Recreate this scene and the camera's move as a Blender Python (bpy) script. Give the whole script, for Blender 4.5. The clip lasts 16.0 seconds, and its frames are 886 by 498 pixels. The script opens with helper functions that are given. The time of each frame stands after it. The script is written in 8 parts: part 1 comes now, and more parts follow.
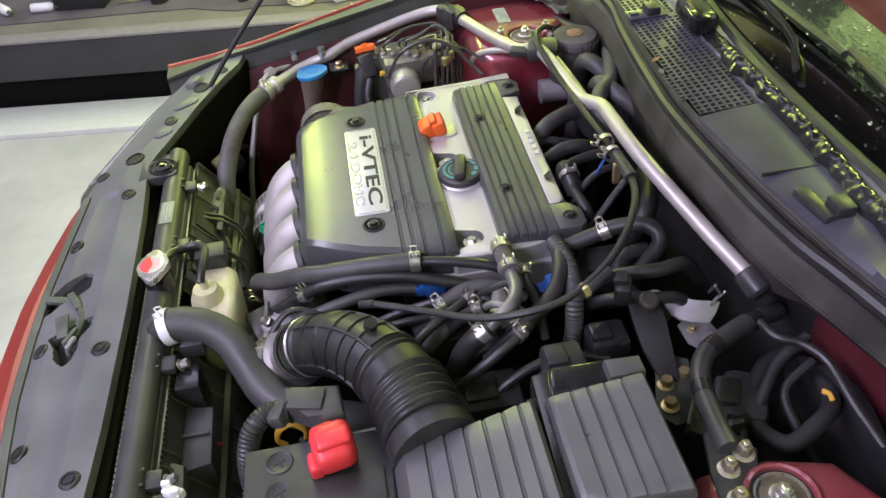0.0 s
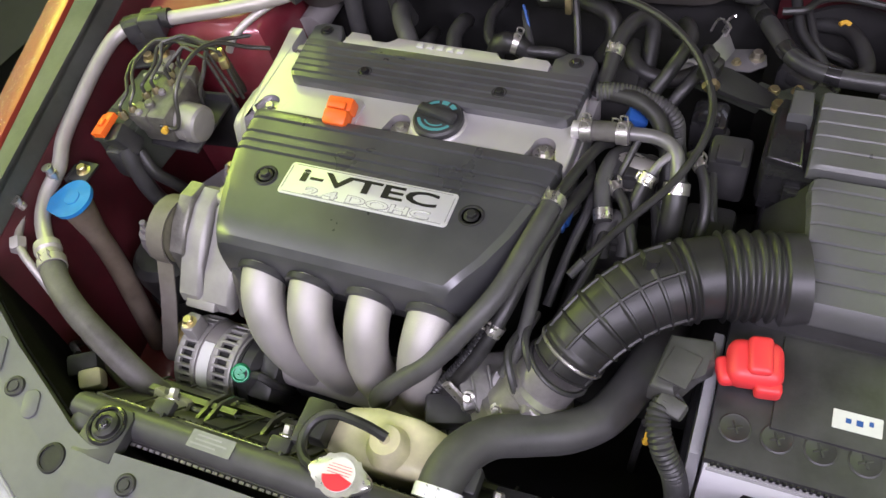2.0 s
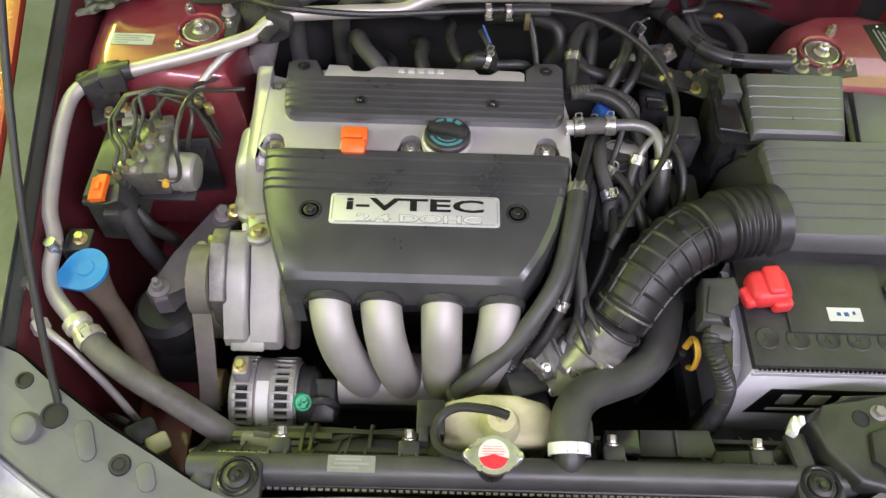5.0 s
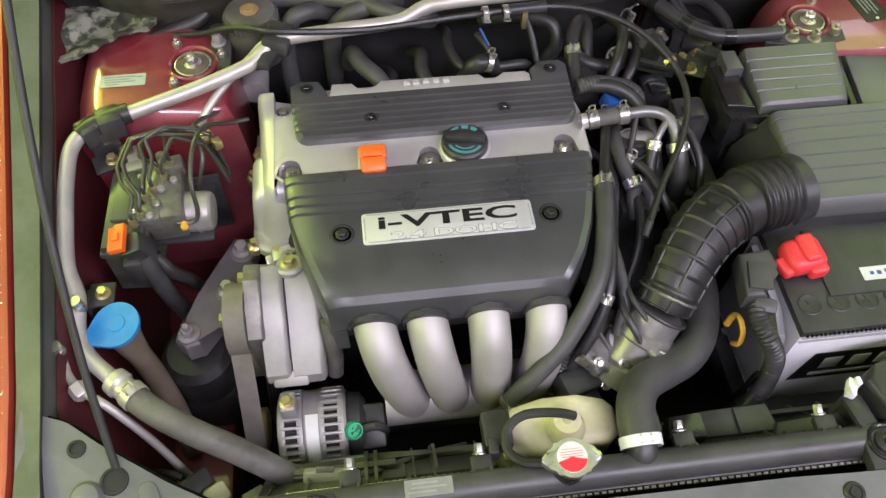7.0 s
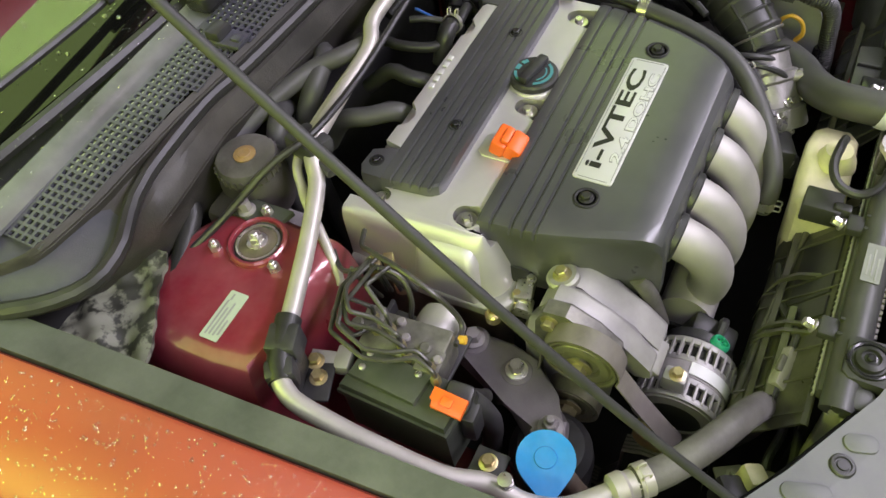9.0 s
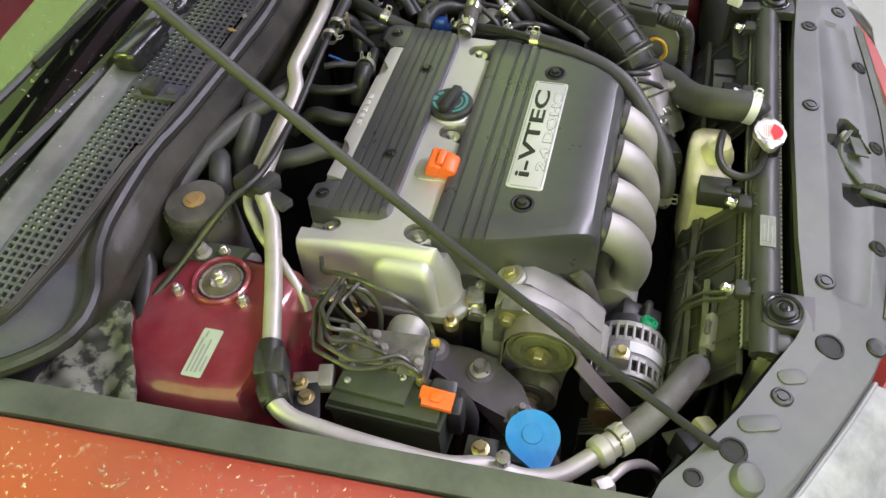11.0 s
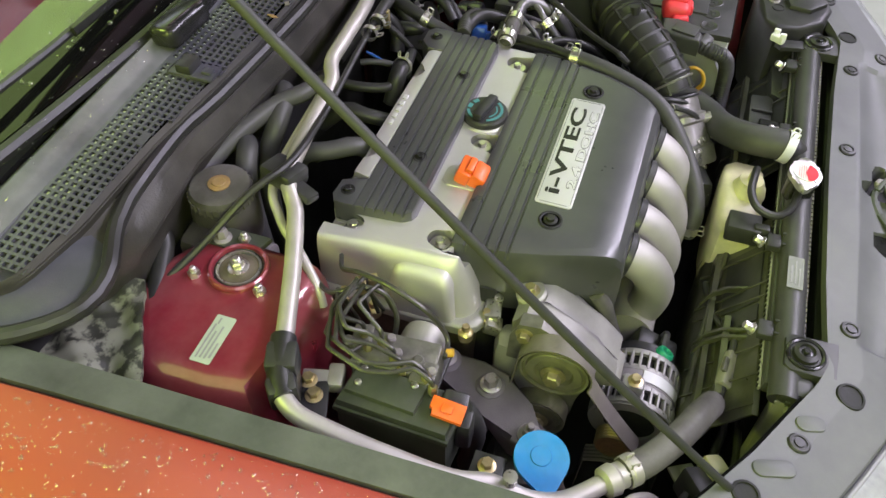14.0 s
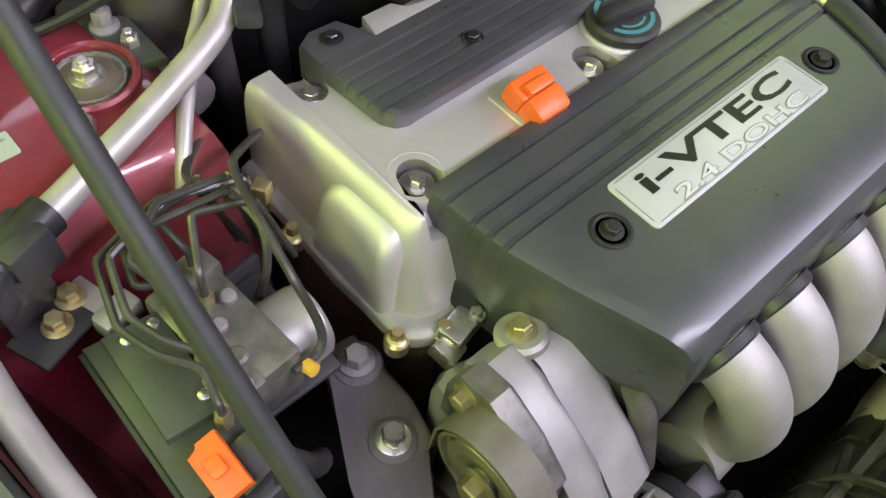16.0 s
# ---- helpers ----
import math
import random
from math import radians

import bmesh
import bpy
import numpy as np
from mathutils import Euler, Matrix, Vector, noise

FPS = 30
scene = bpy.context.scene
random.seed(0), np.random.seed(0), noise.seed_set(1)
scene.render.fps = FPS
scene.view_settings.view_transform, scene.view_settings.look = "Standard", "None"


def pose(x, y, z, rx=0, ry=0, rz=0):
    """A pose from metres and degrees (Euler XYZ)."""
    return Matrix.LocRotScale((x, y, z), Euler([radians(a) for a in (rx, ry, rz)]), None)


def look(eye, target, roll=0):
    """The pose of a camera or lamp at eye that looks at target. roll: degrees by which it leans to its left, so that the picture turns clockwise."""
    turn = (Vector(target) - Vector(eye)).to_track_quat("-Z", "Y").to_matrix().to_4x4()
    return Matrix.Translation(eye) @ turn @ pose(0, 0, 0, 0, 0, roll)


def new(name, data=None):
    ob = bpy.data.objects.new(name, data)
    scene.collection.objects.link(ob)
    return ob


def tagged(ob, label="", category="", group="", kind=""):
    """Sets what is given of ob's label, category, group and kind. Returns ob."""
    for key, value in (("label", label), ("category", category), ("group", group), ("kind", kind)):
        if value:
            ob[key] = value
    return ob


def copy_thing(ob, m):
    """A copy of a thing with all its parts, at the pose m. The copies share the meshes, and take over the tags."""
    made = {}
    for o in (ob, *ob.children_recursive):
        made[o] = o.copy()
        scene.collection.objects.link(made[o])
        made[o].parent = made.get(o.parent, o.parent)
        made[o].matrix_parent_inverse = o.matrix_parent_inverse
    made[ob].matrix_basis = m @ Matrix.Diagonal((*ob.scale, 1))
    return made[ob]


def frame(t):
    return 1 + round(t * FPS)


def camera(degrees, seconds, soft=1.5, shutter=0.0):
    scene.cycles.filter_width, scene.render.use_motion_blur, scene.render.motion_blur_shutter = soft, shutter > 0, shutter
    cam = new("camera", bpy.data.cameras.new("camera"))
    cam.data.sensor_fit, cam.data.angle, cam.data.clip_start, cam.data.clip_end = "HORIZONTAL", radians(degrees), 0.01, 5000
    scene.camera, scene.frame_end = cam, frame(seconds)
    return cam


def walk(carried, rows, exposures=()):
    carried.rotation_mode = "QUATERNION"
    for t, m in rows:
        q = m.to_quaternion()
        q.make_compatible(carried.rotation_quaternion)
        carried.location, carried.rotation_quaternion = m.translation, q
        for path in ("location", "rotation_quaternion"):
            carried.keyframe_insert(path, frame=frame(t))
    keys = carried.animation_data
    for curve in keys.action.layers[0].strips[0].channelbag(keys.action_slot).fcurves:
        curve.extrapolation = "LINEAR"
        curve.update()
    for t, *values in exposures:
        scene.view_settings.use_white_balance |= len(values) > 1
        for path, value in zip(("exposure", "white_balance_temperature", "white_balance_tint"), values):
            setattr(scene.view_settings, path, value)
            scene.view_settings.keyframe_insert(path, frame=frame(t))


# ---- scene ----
cam = camera(57.4, 16.0)
PATH = [
    (0, (0.964, -0.133, 1.557), (-0.543, 0.022, 0.253), -5.3),
    (0.5, (0.892, -0.322, 1.563), (-0.508, 0.113, 0.203), -7.7),
    (1, (0.744, -0.441, 1.552), (-0.431, 0.245, 0.086), -10.8),
    (1.5, (0.541, -0.524, 1.559), (-0.368, 0.365, 0.015), -13.2),
    (2, (0.364, -0.638, 1.589), (-0.269, 0.369, -0.018), -14.1),
    (2.5, (0.201, -0.643, 1.595), (-0.213, 0.423, -0.046), -11.4),
    (3, (0.079, -0.635, 1.6), (-0.113, 0.463, -0.06), -4.9),
    (3.5, (-0.009, -0.713, 1.647), (-0.063, 0.397, -0.016), -0.3),
    (4, (-0.015, -0.77, 1.692), (-0.012, 0.361, 0.043), 2.0),
    (6.5, (0.001, -0.759, 1.722), (0.056, 0.35, 0.058), 1.5),
    (7, (-0.13, -0.746, 1.709), (0.026, 0.374, 0.06), 1.1),
    (7.5, (-0.324, -0.701, 1.684), (0.043, 0.391, 0.049), -2.0),
    (8, (-0.468, -0.552, 1.614), (0.079, 0.474, -0.013), -6.1),
    (8.5, (-0.614, -0.432, 1.597), (0.175, 0.43, -0.026), -9.7),
    (8.7, (-0.677, -0.387, 1.596), (0.206, 0.411, -0.011), -11.4),
    (10.8, (-0.878, -0.266, 1.628), (0.339, 0.159, 0.099), -6.0),
    (11, (-0.88, -0.266, 1.625), (0.348, 0.154, 0.103), -5.6),
    (11.5, (-0.877, -0.265, 1.622), (0.365, 0.133, 0.105), -4.8),
    (12, (-0.874, -0.264, 1.622), (0.372, 0.112, 0.104), -4.2),
    (12.5, (-0.873, -0.266, 1.615), (0.397, 0.088, 0.111), -2.4),
    (13, (-0.881, -0.251, 1.616), (0.389, 0.104, 0.112), -1.3),
    (13.5, (-0.885, -0.241, 1.614), (0.379, 0.139, 0.111), -0.8),
    (14, (-0.877, -0.237, 1.612), (0.365, 0.191, 0.104), 0.0),
    (14.5, (-0.82, -0.246, 1.6), (0.368, 0.257, 0.072), 1.2),
    (15, (-0.682, -0.318, 1.556), (0.358, 0.351, -0.016), 3.2),
    (15.5, (-0.579, -0.34, 1.468), (0.348, 0.406, -0.14), 5.3),
    (16, (-0.502, -0.272, 1.307), (0.354, 0.464, -0.344), 8.5),
]
walk(cam, [(t, look(eye, target, roll)) for t, eye, target, roll in PATH], ((0.0, -0.14, 5950, 24), (1.0, -0.12, 6000, 22), (2.5, -0.04, 6450, 12), (8.5, -0.06, 6450, 12), (11.0, -0.06, 6300, 13), (14.2, -0.08, 6300, 13), (15.3, 0.0, 5950, 17), (16.0, -0.10, 6150, 15)))

# ---- light ----
world = bpy.data.worlds.new("world")
scene.world = world
world.use_nodes = True
world.node_tree.nodes["Background"].inputs[0].default_value = (0.64, 0.62, 0.70, 1)
world.node_tree.nodes["Background"].inputs[1].default_value = 0.085


def area_lamp(name, eye, target, sx, sy, power, colour):
    data = bpy.data.lights.new(name, "AREA")
    data.shape, data.size, data.size_y = "RECTANGLE", sx, sy
    data.energy, data.color = power, colour
    ob = new(name, data)
    ob.matrix_world = look(eye, target)
    return ob


area_lamp("ceiling_tube_front", (0.5, -2.2, 3.1), (0.1, -0.2, 0.9), 2.6, 0.5, 94, (1.0, 0.92, 1.12))
area_lamp("ceiling_tube_side", (2.5, -1.9, 3.1), (0.2, 0.0, 0.9), 0.5, 2.0, 78, (1.0, 0.92, 1.12))
# added white fill out of view, brightens reflections in the covers
area_lamp("white_fill_west", (-2.3, -0.65, 3.28), (-2.3, -0.65, 0.0), 2.2, 1.2, 26, (1.0, 0.94, 1.12))
# unseen lime panels, set from reflections in the glass and lids
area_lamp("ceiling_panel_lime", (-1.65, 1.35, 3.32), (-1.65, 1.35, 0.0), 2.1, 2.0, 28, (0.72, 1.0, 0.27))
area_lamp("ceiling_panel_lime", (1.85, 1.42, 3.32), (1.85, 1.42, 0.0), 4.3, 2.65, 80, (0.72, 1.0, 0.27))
# added lime fills, no such lamps known, tint the left of the bay
area_lamp("lime_fill_west", (-2.5, 0.90, 1.60), (-0.4, 0.1, 0.8), 0.8, 0.5, 21, (0.80, 1.0, 0.12))
area_lamp("lime_fill_near", (-1.65, -0.62, 1.72), (-0.35, -0.1, 0.85), 0.5, 0.35, 14, (0.80, 1.0, 0.16))
area_lamp("lime_fill_rear", (-2.5, 3.15, 3.2), (-0.4, 0.1, 0.85), 0.9, 0.3, 78, (0.76, 1.0, 0.14))
# added cool fill out of view, for a sheen on the cowl
area_lamp("cool_fill_rear", (1.3, 3.0, 3.25), (1.3, 3.0, 0.0), 3.4, 0.7, 24, (0.92, 0.94, 1.16))

# ---- materials ----


def surface(name, base, rough=0.5, metal=0.0, var=0.2, scale=30, bump=0.15, grain=500, coat=0.0, dust=0.0, dust_colour=(0.29, 0.28, 0.27), spec=0.5, coat_rough=0.06, edge=(0.3, 0.7)):
    """Procedural surface: broad stains, fine grain, dust film and relief."""
    m = bpy.data.materials.new(name)
    m.use_nodes = True
    nt = m.node_tree
    b = nt.nodes["Principled BSDF"]
    co = nt.nodes.new("ShaderNodeTexCoord").outputs["Object"]

    def noise_at(s, detail, rgh=0.6):
        n = nt.nodes.new("ShaderNodeTexNoise")
        n.inputs["Scale"].default_value, n.inputs["Detail"].default_value, n.inputs["Roughness"].default_value = s, detail, rgh
        nt.links.new(co, n.inputs["Vector"])
        return n.outputs["Fac"]

    def ramp(src, lo, hi, a, z):
        r = nt.nodes.new("ShaderNodeMapRange")
        r.inputs[1].default_value, r.inputs[2].default_value, r.inputs[3].default_value, r.inputs[4].default_value = lo, hi, a, z
        nt.links.new(src, r.inputs[0])
        return r.outputs[0]

    broad, fine = noise_at(scale, 4), noise_at(grain, 2)
    mix = nt.nodes.new("ShaderNodeMix")
    mix.data_type = "RGBA"
    mix.inputs[6].default_value = (*[c * (1 - var) for c in base], 1)
    mix.inputs[7].default_value = (*[min(1, c * (1 + var)) for c in base], 1)
    nt.links.new(ramp(broad, *edge, 0, 1), mix.inputs[0])
    out = mix.outputs[2]
    if dust:
        film = nt.nodes.new("ShaderNodeMix")
        film.data_type = "RGBA"
        film.inputs[7].default_value = (*dust_colour, 1)
        nt.links.new(out, film.inputs[6])
        nt.links.new(ramp(noise_at(scale * 0.45, 6, 0.7), 0.38, 0.75, 0, dust), film.inputs[0])
        out = film.outputs[2]
    nt.links.new(out, b.inputs["Base Color"])
    nt.links.new(ramp(broad, 0.25, 0.75, max(0.02, rough * 0.8), min(1, rough * 1.2)), b.inputs["Roughness"])
    b.inputs["Metallic"].default_value = metal
    b.inputs["Specular IOR Level"].default_value = spec
    b.inputs["Coat Weight"].default_value = coat
    b.inputs["Coat Roughness"].default_value = coat_rough
    if bump:
        bm_node = nt.nodes.new("ShaderNodeBump")
        bm_node.inputs["Strength"].default_value, bm_node.inputs["Distance"].default_value = bump, 0.001
        nt.links.new(fine, bm_node.inputs["Height"])
        nt.links.new(bm_node.outputs[0], b.inputs["Normal"])
    return m


COVER = surface("satin charcoal plastic", (0.048, 0.049, 0.053), 0.31, var=0.12, scale=14, bump=0.12, grain=900, dust=0.10, spec=0.95)
BLACK = surface("black plastic", (0.027, 0.027, 0.028), 0.42, var=0.3, scale=25, bump=0.12, dust=0.10)
# darker copy of RED that paints shade and grime on inner panels
REDSHADE = surface("shaded grimy red panel", (0.070, 0.008, 0.012), 0.5, var=0.35, scale=14, bump=0.1, dust=0.25, dust_colour=(0.05, 0.045, 0.04))
GLOSS = surface("glossy black plastic", (0.012, 0.012, 0.013), 0.2, var=0.2, scale=20, bump=0.05, dust=0.06)
RUBBER = surface("black rubber", (0.019, 0.019, 0.019), 0.42, var=0.3, scale=40, bump=0.15, dust=0.09, dust_colour=(0.16, 0.15, 0.13))
PADFOAM = surface("pale mottled foam", (0.125, 0.130, 0.095), 0.6, var=0.72, scale=26, bump=0.5, grain=180, dust=0.15, dust_colour=(0.10, 0.11, 0.08), edge=(0.47, 0.53))
# lighter than RUBBER for dust, and for strong front light on hoses
HOSEGREY = surface("dusty grey-black rubber", (0.050, 0.050, 0.049), 0.5, var=0.2, scale=30, bump=0.15, dust=0.25, dust_colour=(0.15, 0.145, 0.135))
DUSTY = surface("dusty rubber", (0.065, 0.06, 0.054), 0.6, var=0.25, scale=30, bump=0.2, dust=0.35)
# near-black for real grime, and for shade painted deep in the bay
GRIMESHADE = surface("grimy shade-dark metal", (0.012, 0.012, 0.012), 0.7, var=0.4, scale=25, bump=0.3, grain=200, dust=0.12, dust_colour=(0.08, 0.075, 0.065))
CAST = surface("silver painted casting", (0.60, 0.58, 0.58), 0.42, 0.55, var=0.06, scale=10, bump=0.25, grain=1300, dust=0.08)
RAWCAST = surface("raw aluminium casting", (0.34, 0.33, 0.315), 0.5, 0.45, var=0.15, scale=30, bump=0.16, grain=900, dust=0.3)
GREYCAST = surface("dusty grey casting", (0.27, 0.25, 0.245), 0.6, 0.2, var=0.15, scale=30, bump=0.45, grain=450, dust=0.3)
ARMCAST = surface("purple-grey cast iron", (0.155, 0.14, 0.145), 0.55, 0.25, var=0.15, scale=30, bump=0.45, grain=450, dust=0.25)
RUNNER = surface("matt cast aluminium", (0.47, 0.45, 0.43), 0.54, 0.55, var=0.08, scale=25, bump=0.45, grain=700, dust=0.12)
PIPE = surface("brushed aluminium pipe", (0.50, 0.47, 0.44), 0.46, 0.5, var=0.08, scale=40, bump=0.1, dust=0.12)
STEEL = surface("zinc plated steel", (0.60, 0.58, 0.55), 0.3, 0.9, var=0.12, scale=120, bump=0.1)
GOLD = surface("yellow zinc bolt", (0.62, 0.52, 0.28), 0.34, 0.9, var=0.15, scale=120, bump=0.1)
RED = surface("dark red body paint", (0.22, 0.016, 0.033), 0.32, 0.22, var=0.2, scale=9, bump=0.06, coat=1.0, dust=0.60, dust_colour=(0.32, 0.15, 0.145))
REDOUT = surface("wet red body paint", (0.29, 0.026, 0.015), 0.46, 0.30, var=0.10, scale=8, bump=0.05, coat=0.8, coat_rough=0.33, dust=0.1, dust_colour=(0.30, 0.10, 0.05))
PANEL = surface("grey radiator cover plastic", (0.105, 0.108, 0.112), 0.5, var=0.16, scale=12, bump=0.15, dust=0.2)
FLANGE = surface("dull painted flange", (0.060, 0.068, 0.055), 0.55, var=0.22, scale=16, bump=0.2, grain=200, dust=0.25)
CLOTH = surface("dusty cowl trim", (0.030, 0.028, 0.026), 0.5, var=0.35, scale=14, bump=0.5, grain=300, dust=0.40, edge=(0.42, 0.62), dust_colour=(0.120, 0.106, 0.090))
# blue in base and dust stands in for cool light on the cowl
COWLP = surface("weathered cool-tinted cowl plastic", (0.050, 0.050, 0.066), 0.34, var=0.3, scale=10, bump=0.2, dust=0.24, dust_colour=(0.20, 0.195, 0.23), spec=0.38)
DARKBOX = surface("dark green-black plastic", (0.040, 0.047, 0.034), 0.38, var=0.15, scale=20, bump=0.1, dust=0.15)
DULLPIPE = surface("dull grey metal pipe", (0.23, 0.225, 0.225), 0.42, 0.6, var=0.12, scale=40, bump=0.1, dust=0.2)
LINE = surface("dark coated steel line", (0.055, 0.054, 0.046), 0.35, 0.4, var=0.2, scale=60, bump=0.1, dust=0.2)
TANK = surface("dusty black radiator plastic", (0.024, 0.024, 0.024), 0.42, var=0.3, scale=18, bump=0.15, dust=0.28, dust_colour=(0.13, 0.125, 0.12))
# olive base and yellowish dust paint in the lime light
SHROUD = surface("lime-tinted dusty shroud plastic", (0.046, 0.046, 0.033), 0.33, var=0.4, scale=22, bump=0.25, grain=260, dust=0.34, dust_colour=(0.20, 0.19, 0.13), spec=0.7)
BROWNCAP = surface("dusty brown-black plastic", (0.040, 0.036, 0.033), 0.5, var=0.25, scale=30, bump=0.2, dust=0.22, dust_colour=(0.14, 0.12, 0.10))
THROTTLE = surface("oily alloy casting", (0.30, 0.285, 0.28), 0.36, 0.6, var=0.22, scale=40, bump=0.3, grain=420, dust=0.2, dust_colour=(0.12, 0.11, 0.10))
DARKCAST = surface("oily dark alloy casting", (0.20, 0.195, 0.19), 0.40, 0.55, var=0.25, scale=40, bump=0.35, grain=420, dust=0.25, dust_colour=(0.10, 0.095, 0.09))
TARNISH = surface("tarnished plated nut", (0.42, 0.39, 0.30), 0.38, 0.85, var=0.2, scale=100, bump=0.15, dust=0.1)
DULLGOLD = surface("tarnished yellow zinc", (0.34, 0.30, 0.16), 0.42, 0.7, var=0.25, scale=90, bump=0.15, dust=0.2)
RUSTCAST = surface("grimy brown casting", (0.12, 0.10, 0.072), 0.55, 0.3, var=0.35, scale=45, bump=0.5, grain=300, dust=0.3, dust_colour=(0.20, 0.17, 0.12))
LIDPLASTIC = surface("grained grey-black lid plastic", (0.074, 0.075, 0.077), 0.33, var=0.12, scale=14, bump=0.3, grain=1100, dust=0.18, dust_colour=(0.20, 0.20, 0.20), spec=0.95)
GREYPLASTIC = surface("pale grey plastic", (0.30, 0.30, 0.31), 0.5, var=0.1, scale=20, bump=0.1, dust=0.2)
RODPAINT = surface("worn dark rod paint", (0.028, 0.029, 0.026), 0.55, var=0.2, scale=60, bump=0.1, dust=0.1, dust_colour=(0.10, 0.10, 0.09))
WETPLASTIC = surface("wet grey plastic", (0.11, 0.11, 0.13), 0.22, var=0.3, scale=14, bump=0.25, grain=120, dust=0.2)
DULLCAST = surface("dull pale casting", (0.40, 0.385, 0.36), 0.45, 0.5, var=0.12, scale=30, bump=0.25, grain=500, dust=0.25)
TANKTOP = surface("dusty grey-black tank plastic", (0.045, 0.045, 0.045), 0.42, var=0.25, scale=18, bump=0.15, dust=0.24, dust_colour=(0.15, 0.145, 0.14))
ORANGE = surface("orange plastic", (0.85, 0.14, 0.015), 0.4, var=0.06, bump=0.05)
REDP = surface("red plastic", (0.75, 0.045, 0.05), 0.42, var=0.06, bump=0.1)
BLUE = surface("blue plastic", (0.012, 0.215, 0.56), 0.42, var=0.1, scale=60, bump=0.1, dust=0.15)
BLUEC = surface("deep blue plastic", (0.02, 0.08, 0.30), 0.35, var=0.1, bump=0.05)
GREENC = surface("green plastic", (0.03, 0.42, 0.20), 0.4, var=0.15, bump=0.05)
WHITE = surface("white plastic", (0.82, 0.82, 0.83), 0.45, var=0.05, scale=20, bump=0.05, dust=0.12)
PALE = surface("aged translucent plastic", (0.62, 0.58, 0.38), 0.4, var=0.18, scale=26, bump=0.1, dust=0.25, dust_colour=(0.30, 0.24, 0.12))
OCHRE = surface("dull ochre plastic", (0.28, 0.17, 0.05), 0.5, var=0.2, scale=80, bump=0.1, dust=0.25)
YELLOW = surface("yellow plastic", (0.72, 0.42, 0.05), 0.45, var=0.1, bump=0.05)
BLOCK = surface("stained alloy block", (0.17, 0.165, 0.14), 0.42, 0.5, var=0.3, scale=60, bump=0.3, grain=300, dust=0.25)
DIMLABEL = surface("dim paper label", (0.20, 0.205, 0.195), 0.45, var=0.12, scale=60, bump=0.05, dust=0.2)
GREENLABEL = surface("pale green label", (0.40, 0.46, 0.36), 0.4, var=0.06, scale=40, bump=0.02)
LABEL = surface("pale label", (0.62, 0.63, 0.60), 0.4, var=0.05, scale=40, bump=0.02)
PLATE = surface("brushed silver plate", (0.66, 0.66, 0.66), 0.36, 0.35, var=0.04, scale=30, bump=0.05)
INK = surface("black ink", (0.012, 0.012, 0.012), 0.4, var=0.1, bump=0.0)
GREYINK = surface("grey ink", (0.28, 0.28, 0.28), 0.4, var=0.1, bump=0.0)
CYANINK = surface("teal ink", (0.07, 0.25, 0.27), 0.4, var=0.1, bump=0.0)
REDINK = surface("red ink", (0.70, 0.03, 0.05), 0.4, var=0.1, bump=0.0)
BELT = surface("worn belt rubber", (0.13, 0.115, 0.10), 0.6, var=0.15, scale=60, bump=0.2, dust=0.15)
# yellow-green in the steel stands for lime light on the pulleys
PULLEY = surface("worn lime-tinted steel", (0.22, 0.21, 0.14), 0.45, 0.5, var=0.2, scale=60, bump=0.15, dust=0.2)
CONCRETE = surface("pale concrete", (0.45, 0.445, 0.45), 0.6, var=0.14, scale=4, bump=0.5, grain=60, dust=0.25)
WALLP = surface("grey wall paint", (0.46, 0.47, 0.46), 0.7, var=0.06, scale=2, bump=0.2, grain=80)
BEIGE = surface("worn beige boards", (0.15, 0.14, 0.10), 0.7, var=0.2, scale=6, bump=0.4, grain=90, dust=0.3)
DARKSTEP = surface("dark step face", (0.035, 0.035, 0.038), 0.6, var=0.3, scale=6, bump=0.3, grain=80)
# opaque pale tone paints the reflections of a clear lens
LAMPGLASS = surface("pale opaque lamp lens", (0.40, 0.40, 0.43), 0.14, var=0.25, scale=24, bump=0.35, grain=190, coat=0.6)
MATGREY = surface("grimy rubber mat", (0.10, 0.088, 0.098), 0.5, var=0.35, scale=7, bump=0.3, grain=90, dust=0.3, dust_colour=(0.17, 0.165, 0.13))
RAGCLOTH = surface("stained olive cloth", (0.11, 0.105, 0.06), 0.85, var=0.4, scale=20, bump=0.4, grain=400)
FRIT = surface("black ceramic print", (0.004, 0.004, 0.004), 0.05, var=0.2, bump=0.0)
# near-black that paints in the shade of recesses and gaps
VOID = surface("black cavity shade", (0.004, 0.004, 0.004), 0.9, var=0.2, bump=0.0, spec=0.1)
FOIL = surface("aged black lining", (0.03, 0.03, 0.03), 0.8, var=0.2, scale=8, bump=0.4, grain=120)
GLASS = bpy.data.materials.new("windscreen glass")
GLASS.use_nodes = True
_g = GLASS.node_tree.nodes["Principled BSDF"]
_g.inputs["Base Color"].default_value, _g.inputs["Roughness"].default_value = (0.55, 0.62, 0.58, 1), 0.02
_g.inputs["Transmission Weight"].default_value, _g.inputs["IOR"].default_value = 1.0, 1.85
_n = GLASS.node_tree.nodes.new("ShaderNodeTexNoise")
_n.inputs["Scale"].default_value, _n.inputs["Detail"].default_value = 42, 3
_k = GLASS.node_tree.nodes.new("ShaderNodeBump")
_k.inputs["Strength"].default_value, _k.inputs["Distance"].default_value = 0.5, 0.0012
GLASS.node_tree.links.new(_n.outputs["Fac"], _k.inputs["Height"])
GLASS.node_tree.links.new(_k.outputs[0], _g.inputs["Normal"])
WATER = bpy.data.materials.new("water drop")
WATER.use_nodes = True
_t = WATER.node_tree
